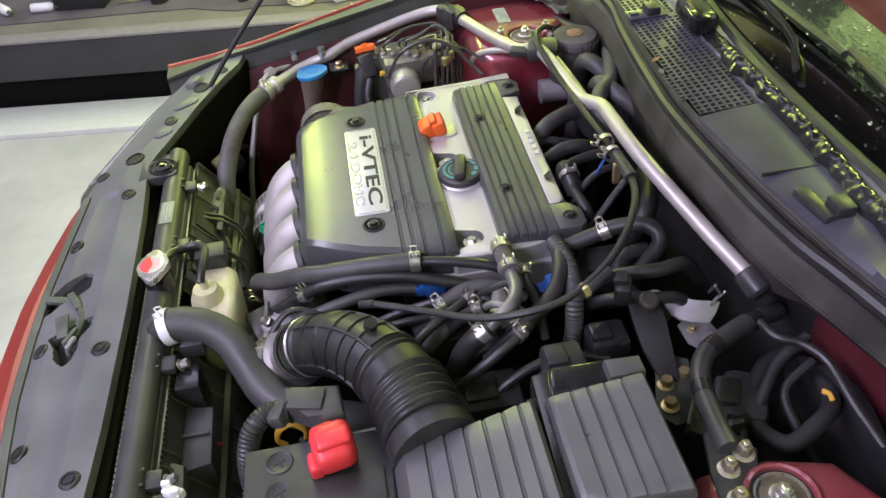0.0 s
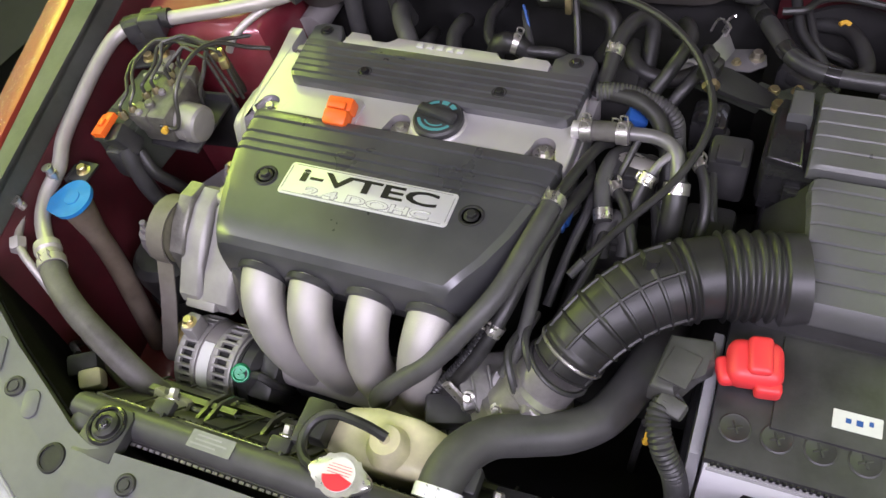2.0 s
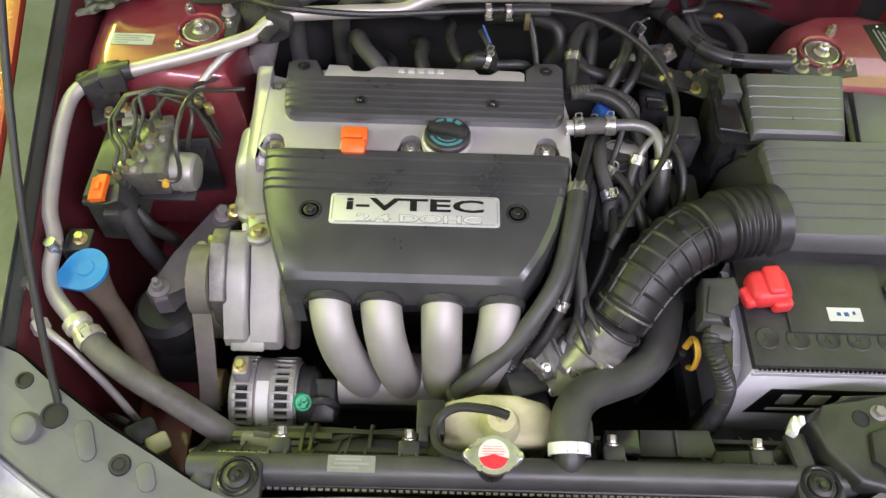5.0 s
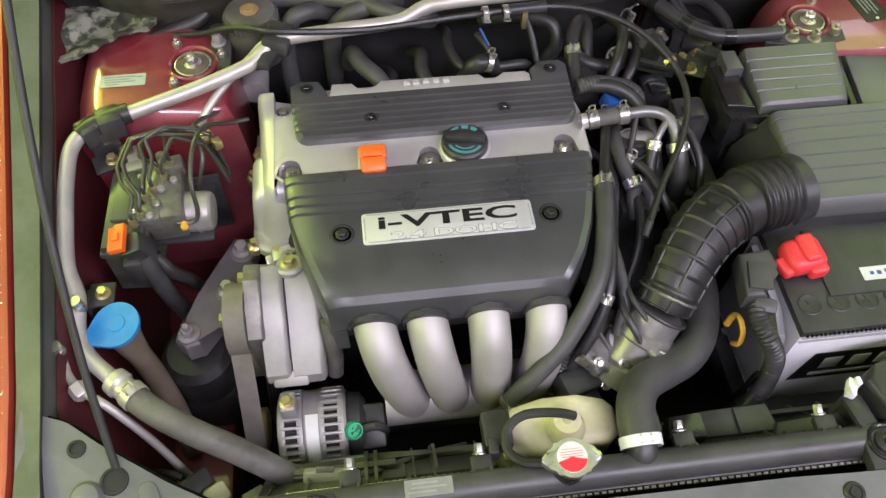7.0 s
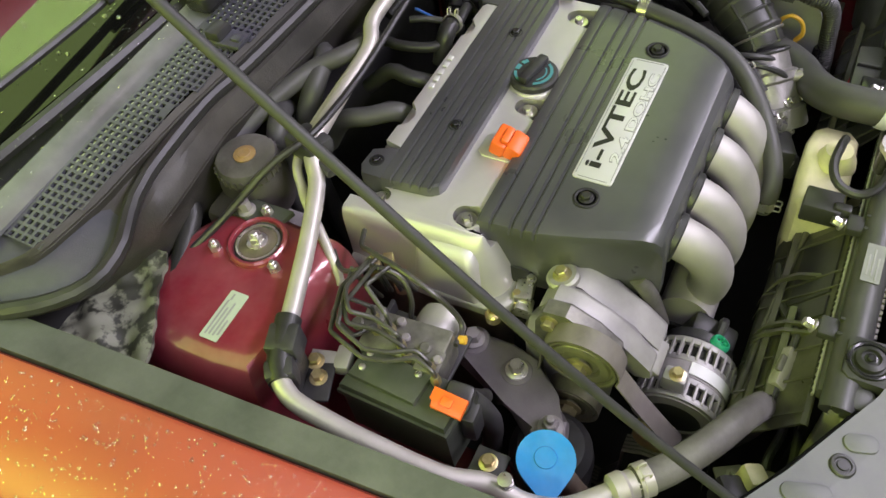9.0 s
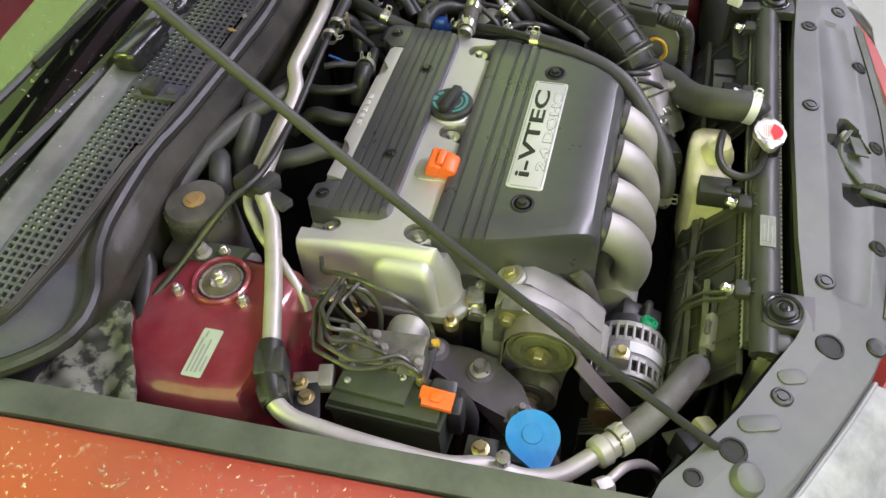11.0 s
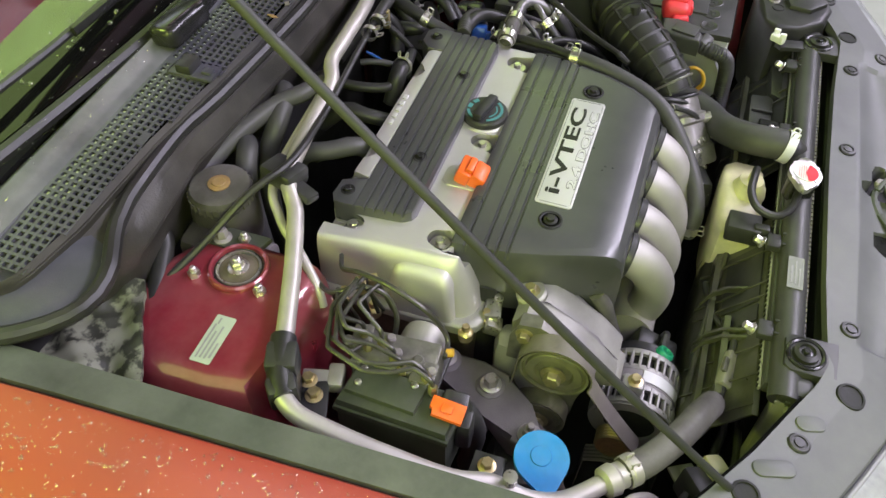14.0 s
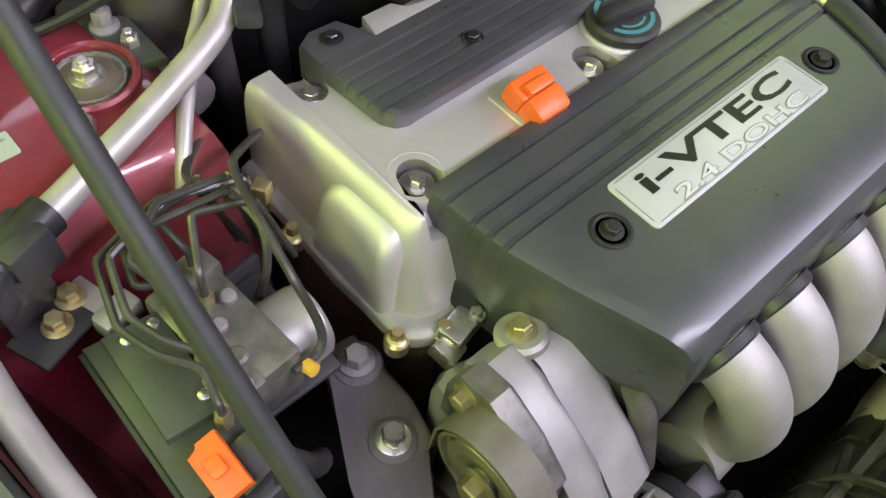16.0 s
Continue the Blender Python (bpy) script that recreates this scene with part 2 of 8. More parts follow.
_t.nodes.remove(_t.nodes["Principled BSDF"])
_a, _b, _m = _t.nodes.new("ShaderNodeBsdfTransparent"), _t.nodes.new("ShaderNodeBsdfGlossy"), _t.nodes.new("ShaderNodeMixShader")
_b.inputs["Roughness"].default_value = 0.06
_m.inputs[0].default_value = 0.20
_t.links.new(_a.outputs[0], _m.inputs[1])
_t.links.new(_b.outputs[0], _m.inputs[2])
_t.links.new(_m.outputs[0], _t.nodes["Material Output"].inputs[0])

# ---- mesh helpers ----
BASE_AT = {}


def thing(name, at, label, category, group="", kind=""):
    ob = new(name)
    ob.empty_display_size = 0.02
    ob.location = at
    BASE_AT[ob.name] = Vector(at)
    return tagged(ob, label, category, group, kind)


def part(name, bm, material, parent, label="", crease=34):
    """Links a bmesh, given in world coordinates, as one mesh under a thing or a part."""
    off = BASE_AT[parent.name]
    bmesh.ops.translate(bm, verts=bm.verts, vec=-off)
    bmesh.ops.recalc_face_normals(bm, faces=bm.faces)
    lim = radians(crease)
    for f in bm.faces:
        f.smooth = True
    for e in bm.edges:
        e.smooth = len(e.link_faces) == 2 and e.calc_face_angle(0) < lim
    me = bpy.data.meshes.new(name)
    bm.to_mesh(me)
    bm.free()
    me.materials.append(material)
    ob = new(name, me)
    ob.parent = parent
    BASE_AT[ob.name] = off
    if label:
        ob["label"] = label
    return ob


def single(name, bm, material, at, label, category, group="", kind="", crease=34):
    """A thing that is one mesh."""
    at = Vector(at)
    bmesh.ops.translate(bm, verts=bm.verts, vec=-at)
    bmesh.ops.recalc_face_normals(bm, faces=bm.faces)
    lim = radians(crease)
    for f in bm.faces:
        f.smooth = True
    for e in bm.edges:
        e.smooth = len(e.link_faces) == 2 and e.calc_face_angle(0) < lim
    me = bpy.data.meshes.new(name)
    bm.to_mesh(me)
    bm.free()
    me.materials.append(material)
    ob = new(name, me)
    ob.location = at
    BASE_AT[ob.name] = at
    return tagged(ob, label, category, group, kind)


def join(*bms):
    out = bmesh.new()
    for b in bms:
        me = bpy.data.meshes.new("tmp")
        b.to_mesh(me)
        b.free()
        out.from_mesh(me)
        bpy.data.meshes.remove(me)
    return out


def frame_of(axis):
    z = Vector(axis).normalized()
    x = Vector((1, 0, 0)) if abs(z.x) < 0.9 else Vector((0, 1, 0))
    x = (x - x.dot(z) * z).normalized()
    y = z.cross(x)
    return Matrix(((x.x, y.x, z.x, 0), (x.y, y.y, z.y, 0), (x.z, y.z, z.z, 0), (0, 0, 0, 1)))


def box(c, s, bevel=0.003, rot=None, seg=2):
    bm = bmesh.new()
    bmesh.ops.create_cube(bm, size=1)
    bmesh.ops.scale(bm, verts=bm.verts, vec=s)
    if bevel:
        bmesh.ops.bevel(bm, geom=bm.edges[:], offset=min(bevel, min(s) * 0.45), segments=seg, affect="EDGES", profile=0.5)
    m = Matrix.Translation(c)
    if rot:
        m = m @ Euler([radians(r) for r in rot]).to_matrix().to_4x4()
    bmesh.ops.transform(bm, matrix=m, verts=bm.verts)
    return bm


def lathe(profile, at, axis=(0, 0, 1), n=32):
    """Turns (radius, height) points round an axis at a place."""
    bm = bmesh.new()
    rings = []
    for r, h in profile:
        if r < 1e-5:
            rings.append([bm.verts.new((0, 0, h))])
        else:
            rings.append([bm.verts.new((r * math.cos(2 * math.pi * i / n), r * math.sin(2 * math.pi * i / n), h)) for i in range(n)])
    for a, b in zip(rings, rings[1:]):
        for i in range(n):
            j = (i + 1) % n
            if len(a) == 1 and len(b) > 1:
                bm.faces.new((a[0], b[i], b[j]))
            elif len(b) == 1 and len(a) > 1:
                bm.faces.new((a[i], b[0], a[j]))
            elif len(a) > 1:
                bm.faces.new((a[i], b[i], b[j], a[j]))
    bmesh.ops.transform(bm, matrix=Matrix.Translation(at) @ frame_of(axis), verts=bm.verts)
    return bm


def ring(at, r, tube_r, axis=(0, 0, 1), n=28, k=8):
    return lathe([(r + tube_r * math.cos(2 * math.pi * i / k), tube_r * math.sin(2 * math.pi * i / k)) for i in range(k + 1)], at, axis, n)


def spline(pts, step=0.008):
    """A smooth line through the points."""
    p = [Vector(q) for q in pts]
    p = [p[0] * 2 - p[1]] + p + [p[-1] * 2 - p[-2]]
    out = []
    for i in range(1, len(p) - 2):
        a, b, c, d = p[i - 1], p[i], p[i + 1], p[i + 2]
        k = max(2, int((c - b).length / step))
        for j in range(k):
            t = j / k
            out.append(0.5 * ((2 * b) + (c - a) * t + (2 * a - 5 * b + 4 * c - d) * t * t + (3 * b - a - 3 * c + d) * t ** 3))
    return out + [p[-2]]


def tube(pts, r, n=14, step=0.008, rib=0.0, pitch=0.006, cap=True, flat=1.0):
    """Sweeps a circle along a smooth line; rib > 0 gives corrugations."""
    line = spline(pts, min(step, pitch / 4) if rib else step)
    bm = bmesh.new()
    rings = []
    up = Vector((0.13, 0.21, 0.97))
    run = 0.0
    for i, q in enumerate(line):
        d = (line[min(i + 1, len(line) - 1)] - line[max(i - 1, 0)]).normalized()
        u = (up - up.dot(d) * d).normalized()
        v = d.cross(u)
        up = u
        if i:
            run += (q - line[i - 1]).length
        rr = r(run) if callable(r) else r
        if rib:
            rr += rib * (0.5 + 0.5 * math.cos(2 * math.pi * run / pitch))
        rings.append([bm.verts.new(q + (u * math.cos(a) + v * math.sin(a) * flat) * rr) for a in (2 * math.pi * j / n for j in range(n))])
    for a, b in zip(rings, rings[1:]):
        for i in range(n):
            j = (i + 1) % n
            bm.faces.new((a[i], a[j], b[j], b[i]))
    if cap:
        bm.faces.new(rings[0][::-1])
        bm.faces.new(rings[-1])
    return bm


def slab(outline, z0, z1, bevel=0.004, seg=2):
    """An upright prism over an outline with a rounded upper edge."""
    bm = bmesh.new()
    lo = [bm.verts.new((x, y, z0)) for x, y in outline]
    hi = [bm.verts.new((x, y, z1)) for x, y in outline]
    n = len(outline)
    for i in range(n):
        j = (i + 1) % n
        bm.faces.new((lo[i], lo[j], hi[j], hi[i]))
    bm.faces.new(lo[::-1])
    top = bm.faces.new(hi)
    if bevel:
        bmesh.ops.bevel(bm, geom=list(top.edges), offset=bevel, segments=seg, affect="EDGES", profile=0.5)
    return bm


def plate_at(outline, thick, at, axis=(0, 0, 1), turn=0, bevel=0.0008):
    """A flat piece, cut to an outline, laid at a place to face an axis."""
    bm = slab(outline, 0, thick, bevel)
    bmesh.ops.transform(bm, matrix=Matrix.Translation(at) @ frame_of(axis) @ Matrix.Rotation(radians(turn), 4, "Z"), verts=bm.verts)
    return bm


def rounded(w, h, r, k=4):
    out = []
    for cx, cy, a0 in ((w / 2 - r, h / 2 - r, 0), (-w / 2 + r, h / 2 - r, 90), (-w / 2 + r, -h / 2 + r, 180), (w / 2 - r, -h / 2 + r, 270)):
        for i in range(k + 1):
            a = radians(a0 + 90 * i / k)
            out.append((cx + r * math.cos(a), cy + r * math.sin(a)))
    return out


def interp(table, v):
    xs = [a for a, _ in table]
    return float(np.interp(v, xs, [b for _, b in table]))


def ribbed_lid(rows, xl, xr, skirt, edge=0.012):
    """A lid whose cross-section along y is rows of (y, z), between two side lines, with side skirts down to skirt."""
    bm = bmesh.new()
    grid = []
    for y, z in rows:
        a, b = interp(xl, y), interp(xr, y)
        row = [(a, min(z, skirt))]
        row += [(a, max(min(z, skirt), z - edge)), (a + edge * 0.3, z - edge * 0.3), (a + edge, z)]
        row += [(a + (b - a) * k / 8, z) for k in range(1, 8)]
        row += [(b - edge, z), (b - edge * 0.3, z - edge * 0.3), (b, max(min(z, skirt), z - edge)), (b, min(z, skirt))]
        grid.append([bm.verts.new((x, y, zz)) for x, zz in row])
    for a, b in zip(grid, grid[1:]):
        for i in range(len(a) - 1):
            bm.faces.new((a[i], a[i + 1], b[i + 1], b[i]))
    return bm


def loft(rings, cap=True):
    bm = bmesh.new()
    rs = [[bm.verts.new(p) for p in r] for r in rings]
    n = len(rs[0])
    for a, b in zip(rs, rs[1:]):
        for i in range(n):
            j = (i + 1) % n
            bm.faces.new((a[i], a[j], b[j], b[i]))
    if cap:
        bm.faces.new(rs[0][::-1])
        bm.faces.new(rs[-1])
    return bm


def sheet(rows, thick=0.003, axis=(0, 0, -1)):
    """A sheet through rows of points, given a thickness."""
    bm = bmesh.new()
    g = [[bm.verts.new(p) for p in r] for r in rows]
    for a, b in zip(g, g[1:]):
        for i in range(len(a) - 1):
            bm.faces.new((a[i], a[i + 1], b[i + 1], b[i]))
    ex = bmesh.ops.extrude_face_region(bm, geom=bm.faces[:])
    bmesh.ops.translate(bm, verts=[v for v in ex["geom"] if isinstance(v, bmesh.types.BMVert)], vec=Vector(axis) * thick)
    return bm


def hexhead(at, r, h, axis=(0, 0, 1), flange=1.45, stud=0.0):
    """A flanged hexagon bolt head or nut, with a stud end when asked."""
    hx = lathe([(0, 0), (r, 0), (r, h * 0.85), (r * 0.86, h), (0, h)], (0, 0, h * 0.25), n=6)
    fl = lathe([(0, 0), (r * flange, 0), (r * flange, h * 0.12), (r * 0.95, h * 0.3), (0, h * 0.3)], (0, 0, 0), n=18)
    bms = [hx, fl]
    if stud:
        bms.append(lathe([(0, 0), (r * 0.5, 0), (r * 0.5, stud), (r * 0.35, stud + 0.001), (0, stud + 0.001)], (0, 0, h), n=10))
    bm = join(*bms)
    bmesh.ops.transform(bm, matrix=Matrix.Translation(at) @ frame_of(axis), verts=bm.verts)
    return bm


def spring_clamp(at, r, axis, width=0.0135, ears=(0, 0, 1)):
    """A flat spring band with two lifted ears, round a hose."""
    band = lathe([(r, -width / 2), (r + 0.0012, -width / 2), (r + 0.0012, width / 2), (r, width / 2), (r, -width / 2)], at, axis, 24)
    e = Vector(ears)
    a = Vector(axis).normalized()
    e = (e - e.dot(a) * a).normalized()
    s = a.cross(e)
    p = Vector(at) + e * (r + 0.004)
    ear1 = tube([p + s * 0.006 - a * 0.004 - e * 0.004, p + s * 0.006 - a * 0.004 + e * 0.004, p + s * 0.006 + a * 0.004 + e * 0.004, p + s * 0.006 + a * 0.004 - e * 0.004], 0.0012, 6)
    ear2 = tube([p - s * 0.006 - a * 0.004 - e * 0.004, p - s * 0.006 - a * 0.004 + e * 0.004, p - s * 0.006 + a * 0.004 + e * 0.004, p - s * 0.006 + a * 0.004 - e * 0.004], 0.0012, 6)
    return join(band, ear1, ear2)


def lettering(text, width, height, at, bold=0.0, thick=0.0006, italic=0.0):
    """Raised letters, lying flat, from the built-in font, fitted to a width and a height."""
    cu = bpy.data.curves.new("letters", "FONT")
    cu.body, cu.size, cu.extrude, cu.offset, cu.shear = text, 1.0, 0.01, bold, italic
    cu.align_x, cu.align_y, cu.resolution_u = "LEFT", "BOTTOM_BASELINE", 3
    ob = bpy.data.objects.new("letters", cu)
    me = bpy.data.meshes.new_from_object(ob)
    bm = bmesh.new()
    bm.from_mesh(me)
    bpy.data.objects.remove(ob)
    bpy.data.meshes.remove(me)
    lo = [min(v.co[k] for v in bm.verts) for k in range(3)]
    hi = [max(v.co[k] for v in bm.verts) for k in range(3)]
    for v in bm.verts:
        v.co = Vector((((v.co.x - lo[0]) / (hi[0] - lo[0]) - 0.5) * width, ((v.co.y - lo[1]) / (hi[1] - lo[1]) - 0.5) * height, ((v.co.z - lo[2]) / (hi[2] - lo[2]) - 0.5) * thick)) + Vector(at)
    return bm


def hose(name, pts, r, material, label, category="hose", rib=0.0, pitch=0.006, clamps=(), group="", clamp_mat=None):
    """A hose or cable as a thing, with a clamp at each fraction of its length given."""
    line = spline(pts)
    ob = thing(name, pts[0], label, category, group)
    part("tube", tube(pts, r, 14 if r > 0.006 else 9, rib=rib, pitch=pitch), material, ob)
    for f in clamps:
        i = min(len(line) - 2, max(1, int(f * (len(line) - 1))))
        part("clamp", spring_clamp(line[i], r + 0.0006, line[i + 1] - line[i - 1]), clamp_mat or STEEL, ob, "bright steel spring clamp")
    return ob

def crumple(x, y, f=1.0):
    """Uneven folds for crumpled rubber and foam."""
    return (math.sin(61 * f * x + 3.1 * math.sin(47 * f * y)) + math.sin(83 * f * y + 2.3 * math.sin(39 * f * x + 1.0)) + 0.6 * math.sin(171 * f * x - 131 * f * y) + 0.5 * math.sin(233 * f * y + 197 * f * x)) / 3.1


# ---- the garage ----
XM = 0.107  # the car's middle line
single("floor", box((0.5, 0.5, -0.05), (11, 12, 0.1), 0), CONCRETE, (0.5, 0.5, -0.05), "pale grey worn concrete garage floor", "floor", kind="structure")
single("ceiling", box((0.5, 0.5, 3.45), (11, 12, 0.1), 0), WALLP, (0.5, 0.5, 3.45), "grey painted garage ceiling", "ceiling", kind="structure")
for nm, c, s in (("wall_west", (-3.45, 0.5, 1.7), (0.1, 12, 3.4)), ("wall_east", (6.05, 0.5, 1.7), (0.1, 12, 3.4)), ("wall_south", (1.3, -5.55, 1.7), (9.4, 0.1, 3.4)), ("wall_north", (1.3, 6.55, 1.7), (9.4, 0.1, 3.4))):
    single(nm, box(c, s, 0), WALLP, c, "grey painted garage wall", "wall", kind="structure")
platform = thing("platform", (-2.7, -0.5, 0), "raised beige work platform with dark face and white kerb", "platform", kind="structure")
part("kerb", box((-1.94, -0.5, 0.006), (0.21, 5, 0.03), 0.004), LABEL, platform, "scuffed white painted kerb strip")
# shade under the step, put into the colour
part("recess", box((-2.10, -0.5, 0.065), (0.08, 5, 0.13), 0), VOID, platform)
part("face", box((-2.09, -0.5, 0.205), (0.10, 5, 0.15), 0.003), DARKSTEP, platform, "dark grey step face")
part("edge_strip", box((-2.07, -0.5, 0.287), (0.07, 5, 0.012), 0.003), GREYCAST, platform, "dull metal edge strip")
part("deck", box((-2.61, -0.5, 0.27), (1.0, 5, 0.03), 0.003), BEIGE, platform, "worn beige deck boards")
platform.location.x += 0.11
platform.rotation_euler = (0, 0, radians(-8))
edge = [(-2.26, -1.75), (-2.20, -1.25), (-2.165, -0.90), (-2.15, -0.78), (-2.14, -0.70), (-2.09, -0.60), (-2.06, -0.52), (-2.075, -0.42), (-2.05, -0.32), (-2.015, -0.10), (-1.98, 0.25)]
single("floor_mat", slab([(-2.88, 0.25), (-3.05, -1.75)] + edge, 0.2855, 0.290, 0.001), MATGREY, (-2.6, -0.7, 0.285), "grimy purple-grey rubber mat on the platform", "mat")
for x, y, r, h, mt in ((-2.25, -0.83, 0.035, 0.05, GRIMESHADE), (-2.15, -0.50, 0.022, 0.06, BLACK), (-2.17, -0.36, 0.03, 0.05, GRIMESHADE), (-2.34, -0.66, 0.05, 0.07, FLANGE)):
    single("tin", lathe([(0, 0), (r, 0), (r, h * 0.88), (r * 0.94, h * 0.9), (r * 0.94, h), (r * 0.85, h), (r * 0.82, h * 0.95), (0, h * 0.95)], (x, y, 0.290), n=20), mt, (x, y, 0.290), "small grimy tin standing on the grey mat", "tin", "tins on the platform")
for x, y, a in ((-2.36, -1.47, 0.9), (-2.30, -1.33, 0.1)):
    b_ = thing("spray_bottle", (x, y, 0.30), "scuffed white plastic bottle lying on the grey mat", "bottle", "bottles on the platform")
    d_ = Vector((math.sin(a), math.cos(a), 0))
    part("body", lathe([(0, 0), (0.016, 0.001), (0.018, 0.006), (0.018, 0.075), (0.014, 0.085), (0.008, 0.09), (0, 0.09)], Vector((x, y, 0.308)), d_, 20), WHITE, b_)
    part("cap", lathe([(0, 0), (0.009, 0), (0.009, 0.02), (0.007, 0.022), (0, 0.022)], Vector((x, y, 0.308)) + d_ * 0.089, d_, 14), DUSTY, b_, "grey screw cap")
tbx = thing("tool_box", (-2.33, -1.13, 0.29), "closed dark tool box on the grey mat", "tool box")
part("body", box((-2.33, -1.13, 0.325), (0.13, 0.20, 0.07), 0.006, (0, 0, -10)), GRIMESHADE, tbx)
part("lid", box((-2.33, -1.13, 0.370), (0.134, 0.204, 0.02), 0.005, (0, 0, -10)), BLACK, tbx)
part("handle", tube([(-2.322, -1.18, 0.378), (-2.322, -1.175, 0.398), (-2.335, -1.085, 0.398), (-2.335, -1.08, 0.378)], 0.005, 8), RUBBER, tbx)
for at in ((-2.268, -1.17, 0.362), (-2.256, -1.10, 0.362)):
    part("latch", box(at, (0.004, 0.016, 0.024), 0.001, (0, 0, -10)), STEEL, tbx)
rows = [[(x, y, 0.294 + 0.012 * (1 + crumple(x, y, 0.5)) * math.sin(math.pi * i / 17) * math.sin(math.pi * j / 17)) for j, y in enumerate(np.linspace(-0.98 + 0.02 * math.sin(i), -0.86 + 0.02 * math.cos(i * 0.7), 18))] for i, x in enumerate(np.linspace(-2.42, -2.27, 18))]
single("rag", sheet(rows, 0.002), RAGCLOTH, (-2.34, -0.92, 0.29), "crumpled olive cleaning rag on the mat", "rag")
single("paper_box", box((-2.03, -0.13, 0.305), (0.05, 0.05, 0.03), 0.002, (0, 0, 20)), LABEL, (-2.03, -0.13, 0.29), "small white cardboard box on the platform", "box")
single("wire_coil", join(*[ring((-2.07 + dx, -0.275 + dy, 0.2935 + dz), r, 0.0035, (0.03 * dx, 0.04, 1), 34, 6) for dx, dy, dz, r in ((0, 0, 0.0, 0.050), (0.004, 0.006, 0.006, 0.046), (-0.006, 0.002, 0.012, 0.051))]), PALE, (-2.07, -0.275, 0.29), "pale coil of wire lying on the platform", "wire")

# ---- car body ----
car = thing("car", (XM, 1.2, 0.0), "dark red car with its bonnet open", "car")


def mirror(pts):
    return [(2 * XM - p[0], *p[1:]) for p in pts]


def flange_line(y):
    """Inner and outer edge of the wing's upper flange."""
    return (interp([(-0.485, -0.512), (-0.45, -0.516), (-0.3, -0.528), (0.0, -0.557), (0.3, -0.586), (0.8, -0.64)], y), interp([(-0.485, 0.822), (-0.45, 0.834), (-0.3, 0.857), (0, 0.903), (0.3, 0.948), (0.8, 1.0)], y)), (interp([(-0.45, -0.545), (-0.3, -0.558), (0, -0.591), (0.3, -0.626), (0.8, -0.69)], y), interp([(-0.45, 0.826), (-0.3, 0.848), (0, 0.904), (0.3, 0.960), (0.8, 1.02)], y))


for side in (0, 1):
    flip = mirror if side else (lambda p: p)
    seal, skin, apron = [], [], []
    for k in range(15):
        y = -0.485 + 1.285 * k / 14
        (xi, zi), (xo, zo) = flange_line(y)
        seal.append(flip([(xi + 0.004, y, zi - 0.055), (xi, y, zi - 0.012), (xi, y, zi), (xo, y, zo), (xo - 0.003, y, zo - 0.012)]))
        skin.append(flip([(xo - 0.002, y, zo - 0.02), (xo - 0.004, y, zo - 0.002), (xo - 0.007, y, zo + 0.003), (xo - 0.012, y, zo + 0.003), (xo - 0.05, y, zo - 0.016), (xo - 0.10, y, zo - 0.046), (xo - 0.14, y, zo - 0.085), (xo - 0.165, y, zo - 0.14), (xo - 0.175, y, zo - 0.26), (xo - 0.17, y, 0.35)]))
        apron.append(flip([(xi + 0.004, y, zi - 0.04), (xi + 0.025, y, zi - 0.10), (xi + 0.05, y, 0.62), (xi + 0.08, y, 0.32)]))
    part("wing_flange", sheet(seal, 0.004), FLANGE, car, "dull grey-green wing flange")
    part("wing", sheet(skin, 0.002), REDOUT, car, "wet red outer wing")
    # left inner wing gets the shaded copy of the red
    part("inner_wing", sheet(apron, 0.003, (1 if not side else -1, 0, 0)), RED if side else REDSHADE, car, "dark red inner wing")
part("undertray", box((XM, -0.1, 0.30), (1.30, 1.1, 0.02), 0), GRIMESHADE, car)
# near-black tone puts the shade behind the engine into the firewall
part("firewall", sheet([[(x, 0.335 + interp([(0.3, 0), (0.42, 0.07)], x), z) for z in (0.30, 0.6, 0.88, 0.925)] for x in np.linspace(-0.60, 0.81, 24)], 0.01, (0, 1, 0)), GRIMESHADE, car, "grimy firewall in a shade-dark tone")
# near-black sheet added to darken the firewall below its red strip
part("firewall_dark_sheet", sheet([[(x, interp([(0.30, 0.345), (0.40, 0.365), (0.85, 0.42)], x) - 0.016 + 0.005 * math.sin(31 * x + 40 * z), z + 0.03 * math.sin(17 * x) * (z > 0.7)) for z in (0.50, 0.60, 0.70, 0.775, 0.79)] for x in np.linspace(0.37, 0.66, 18)], 0.008, (0, 1, 0)), GRIMESHADE, car, "near-black sheet hung low on the firewall")
# shaded red copy keeps this firewall dark
part("side_firewall", sheet([[(x, interp([(0.30, 0.345), (0.40, 0.365), (0.85, 0.42)], x), z) for z in (0.55, 0.75, 0.915)] for x in np.linspace(0.37, 0.85, 12)], 0.006, (0, 1, 0)), REDSHADE, car, "dark red firewall behind the turret")
# plain red on the left member, shaded copy on the right
for sx, mat in ((1, RED), (-1, REDSHADE)):
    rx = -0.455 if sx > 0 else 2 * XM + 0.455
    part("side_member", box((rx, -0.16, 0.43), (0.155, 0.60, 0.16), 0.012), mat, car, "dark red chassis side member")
# dark discs stand in for the shade in the holes
part("member_hole", join(*[lathe([(0.006, 0.0), (0.006, 0.0012), (0, 0.0012)], (x, y, 0.5095), n=14) for x, y in ((-0.431, -0.214), (-0.425, -0.232), (-0.438, -0.236))]), GRIMESHADE, car)
# near-black filler added to hide the bright floor by the radiator
part("radiator_gap_filler", box((XM, -0.515, 0.55), (1.05, 0.045, 0.40), 0.006), GRIMESHADE, car)
part("front_crossmember", box((XM, -0.56, 0.50), (1.0, 0.06, 0.36), 0.01), GRIMESHADE, car)


